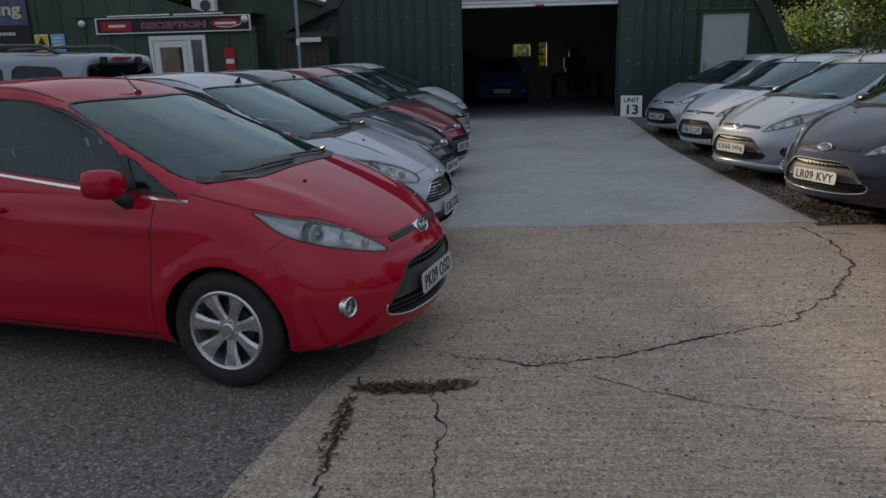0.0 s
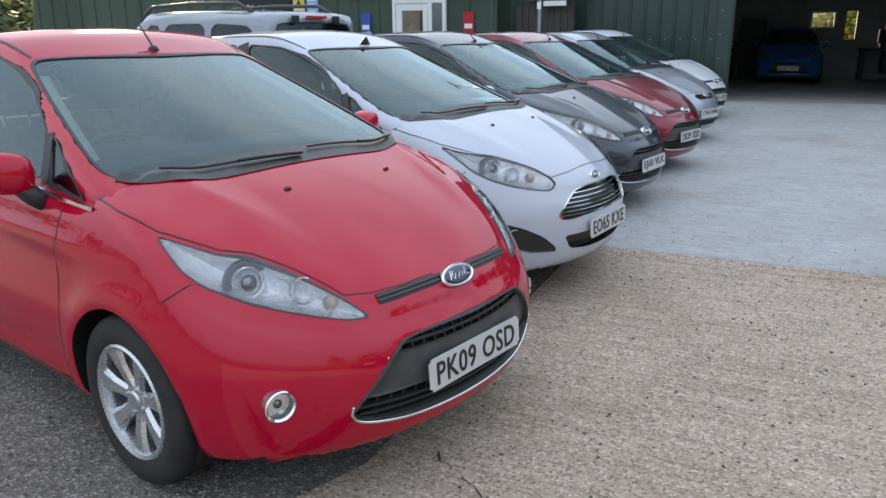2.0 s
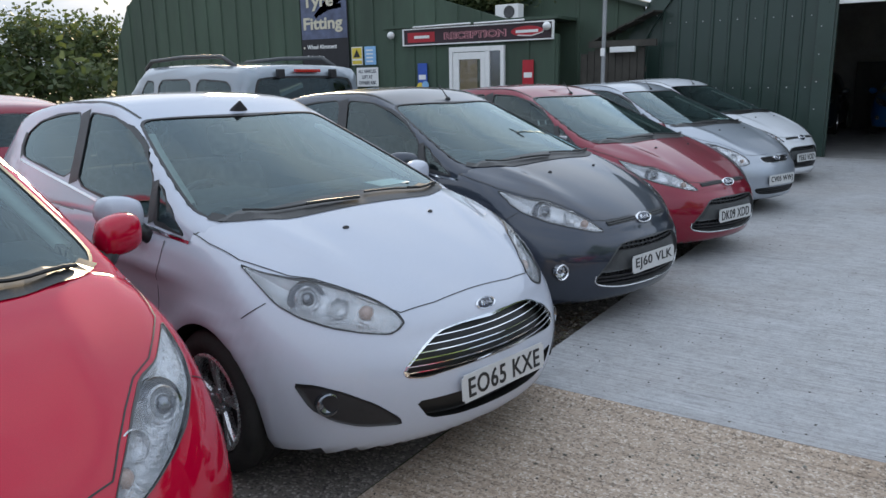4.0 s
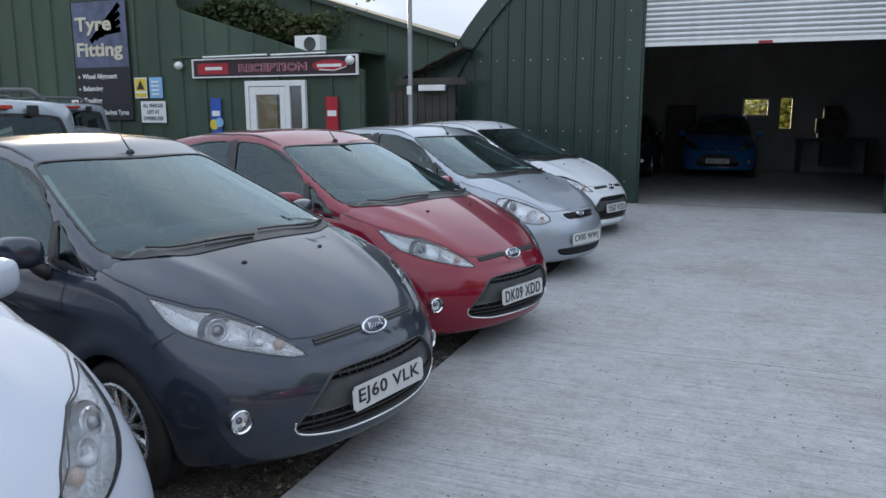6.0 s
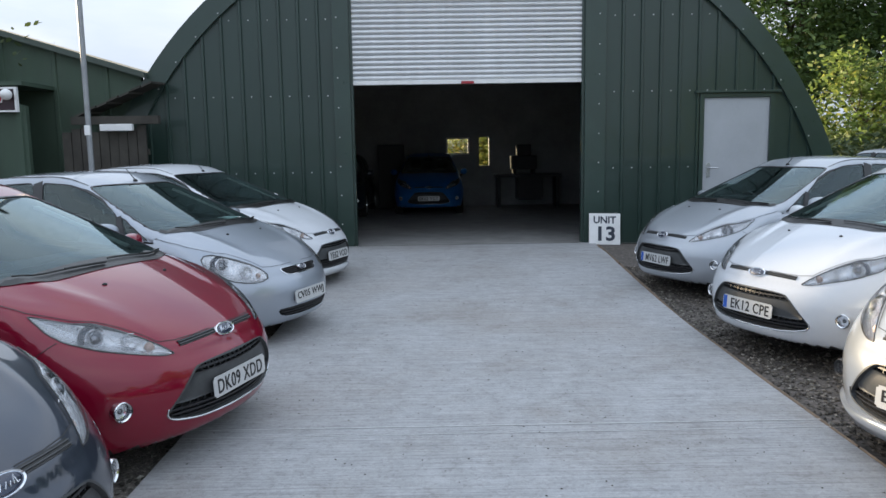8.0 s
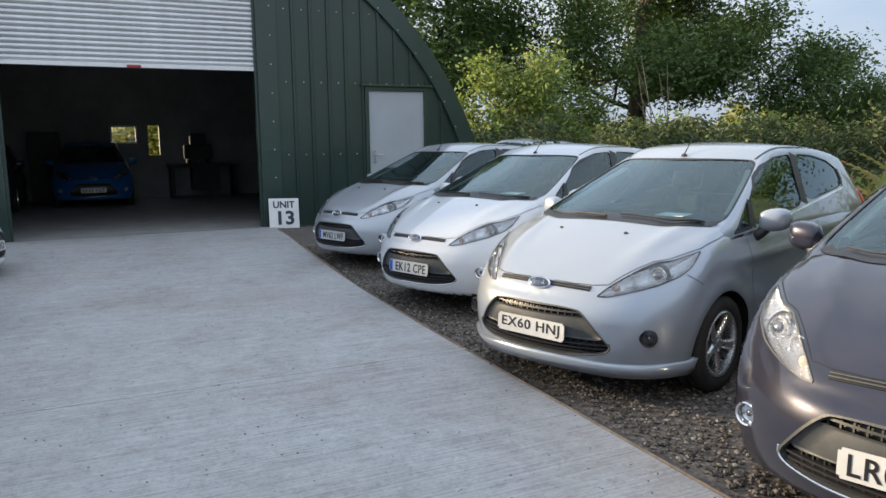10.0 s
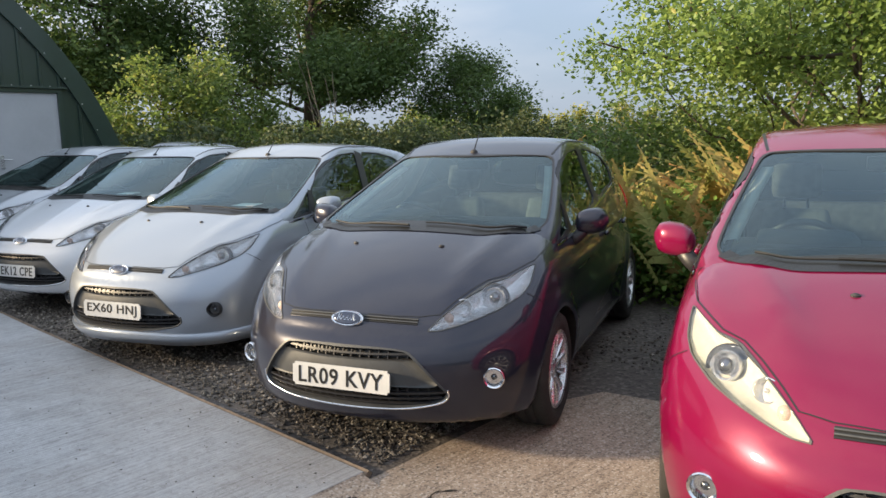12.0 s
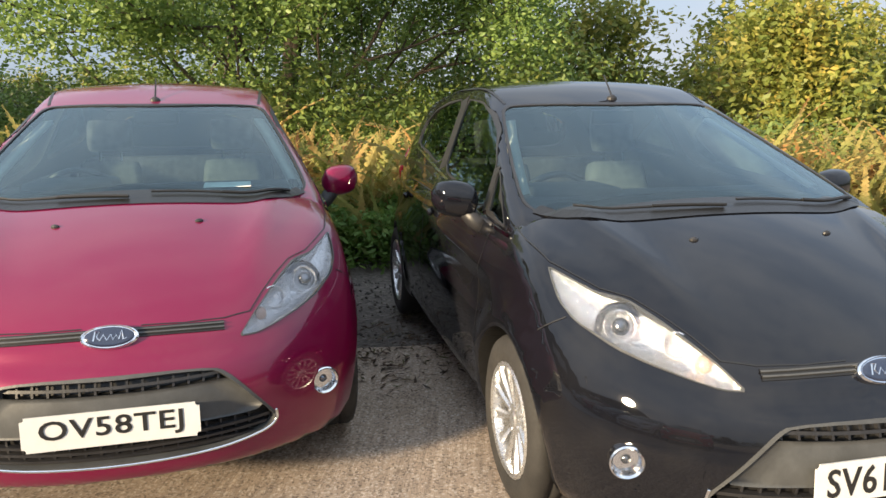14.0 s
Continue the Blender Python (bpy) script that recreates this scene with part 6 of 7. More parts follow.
def simple_thing(name, boxes, mats, label, category, m=None, bevel=0.01, group=""):
    ob = tagged(new(name), label, category, group)
    if m is not None:
        ob.matrix_basis = m
    for (pn, a, b, c, d, e, f), mt in zip(boxes, mats):
        put(pn, bm_mesh(pn, box_bm(a, b, c, d, e, f, bevel)), mt, ob)
    return ob


dark = plain("dark_cabinet", (0.035, 0.036, 0.04), 0.6)
simple_thing("workbench", [("worktop", -0.9, 0.9, -0.35, 0.35, 0.82, 0.90), ("leg", -0.85, -0.75, -0.3, 0.3, 0, 0.82), ("leg", 0.75, 0.85, -0.3, 0.3, 0, 0.82), ("drawer_unit", -0.3, 0.4, -0.3, 0.3, 0.2, 0.82)], [dark] * 4, "dark workbench against the back of the shed", "workbench", pose(3.6, 26.9, 0.17))
simple_thing("cupboard", [("cabinet_body", -0.35, 0.35, -0.3, 0.3, 0, 1.75), ("cabinet_door", -0.33, -0.01, -0.325, -0.302, 0.05, 1.7), ("cabinet_door", 0.01, 0.33, -0.325, -0.302, 0.05, 1.7)], [dark] * 3, "tall dark steel cupboard inside the shed", "cupboard", pose(-0.15, 27.1, 0.17))
simple_thing("compressor", [("tank", -0.35, 0.35, -0.2, 0.2, 0.12, 0.5), ("motor", -0.2, 0.2, -0.16, 0.16, 0.5, 0.8), ("wheel", -0.3, -0.22, -0.22, 0.22, 0, 0.14), ("wheel", 0.22, 0.3, -0.22, 0.22, 0, 0.14)], [dark] * 4, "dark compressor standing on the workbench", "compressor", pose(3.5, 26.9, 1.07), 0.04)
# unit sign leaning on the jamb
unit = tagged(new("unit_sign"), "white UNIT 13 sign board leaning on the shed", "sign")
unit.matrix_basis = Matrix.Translation((3.76, 18.16, 0.165)) @ Matrix.Rotation(radians(1.5), 4, "Y") @ Matrix.Rotation(radians(-9), 4, "X")
put("board", bm_mesh("board", box_bm(-0.25, 0.25, -0.008, 0.008, 0, 0.50, 0.004)), M["white_upvc"], unit)
ink = plain("navy_ink", (0.035, 0.045, 0.065), 0.6, 0, 0.1, 20)


def lettering(text, height, m, mat, parent, name="lettering", offset=0.02, width=None):
    """Letters that face -y."""
    return put(name, text_mesh(text, height, 0.0015, offset, 1.0, width), mat, parent, m @ Matrix(((1, 0, 0, 0), (0, 0, -1, 0), (0, 1, 0, 0), (0, 0, 0, 1))))


lettering("UNIT", 0.115, Matrix.Translation((0.0, -0.011, 0.395)), ink, unit, "lettering", 0.025, 0.36)
lettering("13", 0.235, Matrix.Translation((0.03, -0.011, 0.175)), ink, unit, "lettering", 0.03, 0.27)

# ---- the older hut with the reception ----
HUT_Y = 17.40
profile_top = [(-19.2, 1.0), (-18.9, 2.6), (-18.3, 3.7), (-17.2, 4.5), (-15.5, 5.1), (-13.5, 5.35), (-11.5, 5.15), (-9.0, 4.6), (-6.0, 3.68), (-3.4, 2.88)]


def hut_top(x):
    return float(np.interp(x, [p[0] for p in profile_top], [p[1] for p in profile_top]))


hut = ribbed("wall_hut", -19.2, -4.85, HUT_Y, lambda x: -0.05, lambda x: hut_top(x) - (0.0 if x < -9 else 0.9 if x > -8.9 else 0.5), M["green_old"], "faded green profiled wall of the old hut", 0.55, 0.10, 0.03)
ribbed("wall_hut_gable", -19.2, -3.5, HUT_Y + 0.9, lambda x: 0.0, lambda x: hut_top(x), M["green_old"], "faded green gable of the old hut", 0.8, 0.08, 0.02)
vs, fs = [], []
for x, z in profile_top:
    for y, dz in ((HUT_Y + 0.75, 0.0), (HUT_Y + 14, 0.0), (HUT_Y + 0.75, 0.09), (HUT_Y + 14, 0.09)):
        vs.append((x, y, z + dz))
for i in range(len(profile_top) - 1):
    a, b = 4 * i, 4 * i + 4
    fs += [(a, b, b + 1, a + 1), (a + 2, a + 3, b + 3, b + 2), (a, a + 2, b + 2, b)]
fs += [(0, 1, 3, 2), (len(vs) - 4, len(vs) - 2, len(vs) - 1, len(vs) - 3)]
tagged(put("roof_hut", mesh_from("roof_hut", vs, fs), plain("hut_roof", (0.065, 0.085, 0.072), 0.7, 0, 0.3, 0.7)), "low curved roof of the old hut", "roof", kind="structure")
rf = box_bm(-9.0, -4.85, HUT_Y - 0.05, HUT_Y + 0.9, 2.72, 2.78)
tagged(put("roof_porch", bm_mesh("roof_porch", rf), M["green_old"]), "flat roof of the reception porch", "roof", kind="structure")
fence_mat = plain("dark_boards", (0.055, 0.050, 0.042), 0.85, 0, 0.35, 3, 0.2)
fence = tagged(new("fence"), "dark weathered boarding between the hut and the shed", "fence")
fence.location = (-4.5, HUT_Y + 0.35, 0)
for k in range(9):
    put("board", bm_mesh("board", box_bm(-0.02 + 0.14 * k, 0.11 + 0.14 * k, -0.02 + 0.006 * (k % 3), 0.01 + 0.006 * (k % 3), 0.1, 2.05 + 0.05 * ((k * 7) % 3))), fence_mat, fence)
for z in (0.5, 1.7):
    put("rail", bm_mesh("rail", box_bm(-0.02, 1.25, 0.025, 0.07, z, z + 0.09)), fence_mat, fence)
simple_thing("window_box", [("frame", -0.24, 0.24, -0.04, 0.04, 0.06, 0.16)], [M["white_upvc"]], "small white-framed opening above the boarding", "window", pose(-3.66, HUT_Y + 0.25, 2.0))
# sagging lean-to
lean = tagged(new("lean_to"), "sagging lean-to roof of dark corrugated sheets", "lean-to")
lean.matrix_basis = pose(-4.3, HUT_Y + 0.6, 2.28, 0, 0, 0)
for k in range(7):
    b = box_bm(0.0 + 0.17 * k, 0.15 + 0.17 * k, -0.3, 2.2, 0, 0.03)
    for v in b.verts:
        v.co.z += 0.42 * v.co.x + 0.05 * v.co.y + 0.012 * (k % 2)
    put("sheet", bm_mesh("sheet", b), fence_mat, lean)
put("beam", bm_mesh("beam", box_bm(-0.05, 1.25, -0.32, -0.22, -0.12, 0.0)), fence_mat, lean)
# sign board
sign = tagged(new("reception_sign"), "long dark maroon RECEPTION sign in a white frame over the door", "sign")
sign.location = (-6.70, HUT_Y - 0.06, 2.515)
sign.scale = (0.97, 1.0, 0.72)
SW, SH = 1.80, 0.21
put("board", bm_mesh("board", box_bm(-SW, SW, -0.01, 0.03, -SH, SH)), plain("maroon_board", (0.030, 0.010, 0.018), 0.4, 0, 0.15, 4), sign)
for a, b, c, d in ((-SW - 0.035, SW + 0.035, SH, SH + 0.035), (-SW - 0.035, SW + 0.035, -SH - 0.035, -SH), (-SW - 0.035, -SW, -SH, SH), (SW, SW + 0.035, -SH, SH)):
    put("frame", bm_mesh("frame", box_bm(a, b, -0.03, 0.03, c, d, 0.004)), M["white_upvc"], sign)
sign_red = plain("sign_red", (0.42, 0.012, 0.025), 0.4, 0, 0.1, 5)
put("red_panel", bm_mesh("red_panel", box_bm(-1.70, -0.98, -0.014, -0.009, -0.15, 0.13)), sign_red, sign)
put("white_bar", bm_mesh("white_bar", box_bm(-1.52, -1.12, -0.018, -0.013, -0.045, 0.035)), M["white_upvc"], sign)
oval = ring_piece(Vector((1.25, -0.008, 0.0)), Vector((0, -1, 0)), [(0.36, 0), (0.36, 0.006)], 32, (1, 0.38))
put("red_oval", mesh_from("red_oval", *oval), sign_red, sign)
put("white_bar", bm_mesh("white_bar", box_bm(1.00, 1.50, -0.022, -0.015, -0.04, 0.035)), M["white_upvc"], sign)
put("white_swoosh", mesh_from("white_swoosh", *tube([(1.05, -0.02, -0.10), (1.35, -0.02, -0.13), (1.60, -0.02, -0.05), (1.64, -0.02, 0.08)], 0.016, 5)), M["white_upvc"], sign)
lettering("RECEPTION", 0.20, Matrix.Translation((0.02, -0.013, -0.01)), plain("pink_letters", (0.62, 0.26, 0.30), 0.5), sign, "lettering", 0.055, 1.52)
lettering("RECEPTION", 0.175, Matrix.Translation((0.02, -0.0165, -0.01)), plain("dark_letters", (0.05, 0.012, 0.02), 0.5), sign, "lettering", 0.0, 1.47)
tube_l = tube([(-1.35, -0.16, 0.285), (-0.1, -0.16, 0.285)], 0.022, 8)
for x0, x1 in ((-1.45, 0.0), (0.1, 1.25)):
    put("strip_light", mesh_from("strip_light", *tube([(x0, -0.14, 0.27), (x1, -0.14, 0.285)], 0.026, 8)), M["white_upvc"], sign)
ball = lambda: mesh_from("globe", *ring_piece(Vector((0, 0, 0)), Vector((0, -1, 0)), [(0.05, 0), (0.075, 0.04), (0.08, 0.08), (0.06, 0.13), (0.02, 0.155), (0.004, 0.158)], 18), smooth=True)
for x, z in ((-8.78, 2.58), (-5.02, 2.58)):
    lamp_ob = tagged(new("bulkhead_lamp"), "round white bulkhead lamp on the hut wall", "lamp", "bulkhead lamps")
    lamp_ob.location = (x, HUT_Y - (0.03 if x < -8 else 0.10), z)
    put("globe", ball(), M["white_upvc"], lamp_ob)
ac = tagged(new("air_conditioner"), "white air-conditioning unit on the porch roof", "air conditioner")
ac.location = (-6.02, HUT_Y + 0.20, 2.76)
put("casing", bm_mesh("casing", box_bm(-0.26, 0.26, -0.12, 0.12, 0.0, 0.30, 0.01)), M["white_upvc"], ac)
put("fan_grille", mesh_from("fan_grille", *ring_piece(Vector((0.06, -0.122, 0.15)), Vector((0, -1, 0)), [(0.12, 0), (0.12, 0.012), (0.10, 0.014), (0.05, 0.008), (0.003, 0.01)], 24)), M["grey_plastic"], ac)
# reception door
rd = tagged(new("door_2"), "white plastic-framed glazed reception door", "door", kind="structure")
rd.location = (-6.64, HUT_Y - 0.04, 0.02)
for a, b, c, d in ((-0.65, -0.57, 0, 2.25), (0.57, 0.65, 0, 2.25), (-0.57, 0.57, 2.15, 2.25), (0.22, 0.32, 0, 2.15)):
    put("frame", bm_mesh("frame", box_bm(a, b, -0.05, 0.03, c, d, 0.006)), M["white_upvc"], rd)
for a, b, c, d in ((-0.56, -0.42, 0.02, 2.14), (0.10, 0.21, 0.02, 2.14), (-0.42, 0.10, 2.0, 2.14), (-0.42, 0.10, 0.02, 0.7)):
    put("leaf", bm_mesh("leaf", box_bm(a, b, -0.04, 0.02, c, d, 0.006)), M["white_upvc"], rd)
put("pane", bm_mesh("pane", box_bm(-0.42, 0.10, -0.012, -0.004, 0.7, 2.0)), M["lens"], rd)
put("blind", bm_mesh("blind", box_bm(-0.42, 0.10, 0.012, 0.016, 0.7, 2.0)), plain("door_blind", (0.40, 0.30, 0.19), 0.8, 0, 0.2, 3), rd)
put("side_light", bm_mesh("side_light", box_bm(0.32, 0.57, -0.012, 0.0, 0.02, 2.15)), M["bowl"], rd)
blue = plain("poster_blue", (0.03, 0.09, 0.42), 0.5, 0, 0.12, 8)
sky_blue = plain("poster_sky_blue", (0.25, 0.48, 0.75), 0.5, 0, 0.1, 6)
yellow = plain("poster_yellow", (0.72, 0.55, 0.06), 0.5, 0, 0.1, 6)
for name, x, mat, lab in (("blue_sign", -8.0, blue, "tall narrow blue and white sign board by the reception"), ("red_sign", -5.47, sign_red, "tall narrow red sign board by the reception")):
    sb = tagged(new(name), lab, "sign")
    sb.location = (x, HUT_Y - 0.05, 0.75)
    put("board", bm_mesh("board", box_bm(-0.12, 0.12, 0, 0.02, 0, 1.22, 0.004)), mat, sb)
    for z in (0.10, 0.40, 0.88):
        put("white_panel", bm_mesh("white_panel", box_bm(-0.09, 0.09, -0.004, -0.001, z, z + 0.10)), M["white_upvc"], sb)
    if mat is blue:
        put("yellow_disc", mesh_from("yellow_disc", *ring_piece(Vector((-0.05, -0.005, 0.72)), Vector((0, -1, 0)), [(0.10, 0), (0.10, 0.003)], 16)), yellow, sb)
        put("white_disc", mesh_from("white_disc", *ring_piece(Vector((0.08, -0.008, 0.76)), Vector((0, -1, 0)), [(0.09, 0), (0.09, 0.003)], 16)), sky_blue, sb)
# notices
for x, w, mat in ((-9.80, 0.155, M["white_upvc"]), (-9.42, 0.16, sky_blue)):
    nb = tagged(new("notice"), "warning notice fixed to the hut wall" if w < 0.158 else "pale blue notice fixed to the hut wall", "notice", "wall notices")
    nb.location = (x, HUT_Y - 0.045, 1.98)
    put("board", bm_mesh("board", box_bm(-w, w, 0, 0.012, 0, 0.40, 0.002)), mat, nb)
    if mat is not sky_blue:
        put("yellow_field", bm_mesh("yellow_field", box_bm(-0.14, 0.14, -0.003, -0.001, 0.14, 0.38)), yellow, nb)
        put("triangle", mesh_from("triangle", [(-0.10, -0.006, 0.17), (0.10, -0.006, 0.17), (0, -0.006, 0.35)], [(0, 1, 2)]), M["plate_black"], nb)
        put("yellow_field", bm_mesh("yellow_field", box_bm(-0.14, 0.14, -0.003, -0.001, 0.02, 0.10)), yellow, nb)
    else:
        for k in range(4):
            put("text_bar", bm_mesh("text_bar", box_bm(-0.11, 0.08, -0.003, -0.001, 0.06 + 0.08 * k, 0.09 + 0.08 * k)), M["white_upvc"], nb)
risk = tagged(new("notice"), "white notice with three lines of capitals on the hut wall", "notice", "wall notices")
risk.location = (-9.52, HUT_Y - 0.045, 1.50)
put("board", bm_mesh("board", box_bm(-0.31, 0.31, 0, 0.012, 0, 0.42, 0.002)), M["white_upvc"], risk)
for k, tx in enumerate(("ALL VEHICLES", "LEFT AT", "OWNERS RISK")):
    lettering(tx, 0.075, Matrix.Translation((0, -0.003, 0.335 - 0.125 * k)), ink, risk, "lettering", 0.02, 0.50 if k != 1 else 0.30)
small = tagged(new("notice"), "small white no-smoking notice on the hut wall", "notice", "wall notices")
small.location = (-11.55, HUT_Y - 0.045, 1.62)
put("board", bm_mesh("board", box_bm(-0.12, 0.12, 0, 0.01, 0, 0.34, 0.002)), M["white_upvc"], small)
put("red_ring", mesh_from("red_ring", *tube([(0.08 * math.cos(a), -0.004, 0.21 + 0.08 * math.sin(a)) for a in np.linspace(0, 6.283, 20, endpoint=False)], 0.012, 5, True)), sign_red, small)
banner = tagged(new("banner"), "black tyre-fitting banner with a bright picture on the hut wall", "banner")
banner.location = (-10.75, HUT_Y - 0.05, 1.55)
put("board", bm_mesh("board", box_bm(-0.72, 0.72, 0, 0.015, 0, 2.35, 0.002)), plain("banner_black", (0.014, 0.014, 0.018), 0.55, 0, 0.2, 5), banner)
put("picture", bm_mesh("picture", box_bm(-0.70, 0.70, -0.004, -0.001, 1.05, 2.33)), plain("banner_picture", (0.10, 0.12, 0.20), 0.5, 0, 0.4, 3), banner)
for k, c in enumerate(((0.45, 0.05, 0.05), (0.55, 0.50, 0.45), (0.10, 0.16, 0.45), (0.55, 0.40, 0.10))):
    v, f = tube([(-0.25 + 0.13 * k, -0.008, 1.55 + 0.06 * k), (0.55, -0.008, 2.25 - 0.16 * k)], 0.05, 4)
    put("stripe", mesh_from("stripe", [(p[0], -0.008 - 0.002 * k, p[2]) for p in v], f[:-2]), plain("stripe", c, 0.5, 0, 0.15, 6), banner)
cream = plain("cream_ink", (0.62, 0.58, 0.45), 0.6, 0, 0.1, 10)
lettering("Tyre", 0.36, Matrix.Translation((-0.15, -0.018, 1.86)), cream, banner, "lettering", 0.03, 0.95)
lettering("Fitting", 0.36, Matrix.Translation((-0.02, -0.018, 1.36)), cream, banner, "lettering", 0.03, 1.20)
for k, tx in enumerate(("Wheel Alignment", "Balancing", "Tracking", "Low Cost Budget Tyres")):
    wd = (0.92, 0.52, 0.48, 1.16)[k]
    lettering(tx, 0.13, Matrix.Translation((-0.55 + wd / 2, -0.004, 0.86 - 0.24 * k)), M["white_upvc"], banner, "lettering", 0.02, wd)
    put("bullet", mesh_from("bullet", *ring_piece(Vector((-0.64, -0.004, 0.86 - 0.24 * k)), Vector((0, -1, 0)), [(0.028, 0), (0.02, 0.004)], 10)), cream, banner)
n12 = tagged(new("unit_sign"), "small green sign with the number 12 high on the hut", "sign")
n12.location = (-10.55, HUT_Y - 0.05, 3.95)
put("board", bm_mesh("board", box_bm(-0.16, 0.16, 0, 0.012, 0, 0.42, 0.002)), plain("sign_green", (0.10, 0.42, 0.12), 0.5), n12)
lettering("12", 0.24, Matrix.Translation((0, -0.004, 0.21)), M["white_upvc"], n12, "lettering", 0.03, 0.24)
post = tagged(new("lamp_post"), "thin grey steel pole in front of the hut", "pole")
post.location = (-3.80, HUT_Y - 0.35, 0)
put("pole", mesh_from("pole", *tube([(0, 0, 0), (0.0, 0, 5.2)], 0.038, 10)), plain("galvanised", (0.33, 0.34, 0.35), 0.5, 0.6), post)
put("base_plate", bm_mesh("base_plate", box_bm(-0.12, 0.12, -0.12, 0.12, 0, 0.02)), plain("galvanised", (0.33, 0.34, 0.35), 0.5, 0.6), post)
put("lantern", bm_mesh("lantern", box_bm(-0.16, 0.16, -0.10, 0.10, 5.2, 5.32, 0.02)), M["grey_plastic"], post)
put("cable_box", bm_mesh("cable_box", box_bm(-0.04, 0.04, -0.06, -0.03, 1.98, 2.12, 0.01)), M["white_upvc"], post)

# ---- trees, hedge and undergrowth ----
M["bark"] = plain("bark", (0.085, 0.065, 0.048), 0.95, 0, 0.4, 6, 0.8, 0, (1, 1, 0.2))
M["oak_leaf"] = island_mix("oak_leaf", [(0.0, (0.054, 0.098, 0.030)), (0.5, (0.098, 0.164, 0.044)), (0.9, (0.150, 0.215, 0.055)), (1.0, (0.28, 0.24, 0.06))], 0.55, 0.35, 0.4)
M["gold_leaf"] = island_mix("gold_leaf", [(0.0, (0.13, 0.19, 0.042)), (0.5, (0.26, 0.29, 0.065)), (1.0, (0.44, 0.35, 0.08))], 0.6, 0.4, 0.5)
M["hedge_leaf"] = island_mix("hedge_leaf", [(0.0, (0.044, 0.068, 0.027)), (0.6, (0.082, 0.114, 0.041)), (1.0, (0.155, 0.146, 0.056))], 0.65, 0.3, 0.5)
M["bracken"] = island_mix("bracken", [(0.0, (0.20, 0.27, 0.07)), (0.35, (0.36, 0.35, 0.11)), (0.62, (0.52, 0.39, 0.15)), (0.85, (0.52, 0.27, 0.10)), (1.0, (0.40, 0.18, 0.08))], 0.75, 0.5, 0.68)
M["grass_blade"] = island_mix("grass_blade", [(0.0, (0.10, 0.19, 0.045)), (0.6, (0.19, 0.32, 0.07)), (1.0, (0.36, 0.36, 0.12))], 0.7, 0.45, 0.4)
M["mixed_leaf"] = island_mix("mixed_leaf", [(0.0, (0.10, 0.16, 0.045)), (0.6, (0.20, 0.28, 0.07)), (1.0, (0.36, 0.33, 0.09))], 0.6, 0.45, 0.5)
# oak leaf colours raised so that the near crown looks sunlit
M["sunlit_leaf"] = island_mix("sunlit_leaf", [(0.0, (0.11, 0.19, 0.052)), (0.5, (0.19, 0.29, 0.078)), (0.9, (0.26, 0.35, 0.09)), (1.0, (0.42, 0.36, 0.10))], 0.5, 0.42, 0.35)
M["twig"] = plain("twig", (0.22, 0.185, 0.14), 0.9, 0, 0.3, 8)


def leaf_cloud(name, centres, mat, parent, size, label="", seed=1, fold=True):
    """Leaves as small folded blades scattered at given places."""
    rng = np.random.default_rng(seed)
    n = len(centres)
    a, b = rng.normal(size=(n, 3)), rng.normal(size=(n, 3))
    a[:, 2] *= 0.6
    a /= np.linalg.norm(a, axis=1)[:, None]
    b -= a * (a * b).sum(1)[:, None]
    b /= np.linalg.norm(b, axis=1)[:, None]
    s = size * rng.uniform(0.6, 1.35, n)[:, None]
    c = np.cross(a, b)
    v = np.empty((n, 6, 3))
    v[:, 0] = centres - a * s
    v[:, 1] = centres - a * s * 0.25 + b * s * 0.52 + c * s * 0.14
    v[:, 2] = centres + a * s * 0.55 + b * s * 0.40 + c * s * 0.10
    v[:, 3] = centres + a * s
    v[:, 4] = centres + a * s * 0.35 - b * s * 0.50 + c * s * 0.14
    v[:, 5] = centres - a * s * 0.40 - b * s * 0.45 + c * s * 0.08
    if not fold:
        v = v[:, [0, 1, 3, 4]]
    v = v.reshape(-1, 3)
    me = bpy.data.meshes.new(name)
    me.vertices.add(len(v))
    me.vertices.foreach_set("co", v.ravel().astype(np.float32))
    idx = np.arange(n)[:, None] * (6 if fold else 4)
    quads = np.concatenate([idx + np.array([[0, 1, 2, 3]]), idx + np.array([[0, 3, 4, 5]])], 1).reshape(-1, 4) if fold else idx + np.array([[0, 1, 2, 3]])
    me.loops.add(quads.size)
    me.loops.foreach_set("vertex_index", quads.ravel().astype(np.int32))
    me.polygons.add(len(quads))
    me.polygons.foreach_set("loop_start", (np.arange(len(quads)) * 4).astype(np.int32))
    me.update(calc_edges=True)
    return put(name, me, mat, parent, None, label)


def grow(rng, p, way, length, radius, depth, limbs, tips, spread=0.62, droop=0.05):
    """A limb that bends, thins and forks."""
    pts = [Vector(p)]
    d = Vector(way).normalized()
    steps = 5
    for i in range(steps):
        d = (d + Vector(rng.normal(size=3)) * 0.14 + Vector((0, 0, droop))).normalized()
        pts.append(pts[-1] + d * length / steps)
    limbs.append((pts, radius))
    if depth == 0:
        tips += pts[2:]
        return
    if depth == 1:
        tips += pts[2:]
    if depth == 2:
        tips += pts[4:]
    kids = 3 if depth > 1 else 4
    for k in range(kids):
        j = [3, 4, 5, 5][k] if kids == 4 else [2, 4, 5][k]
        side = Vector(rng.normal(size=3))
        side = (side - d * side.dot(d)).normalized()
        nd = (d + side * rng.uniform(0.7, 1.3) * spread / 0.62).normalized()
        grow(rng, pts[j], nd, length * rng.uniform(0.58, 0.8), radius * 0.58, depth - 1, limbs, tips, spread, droop)


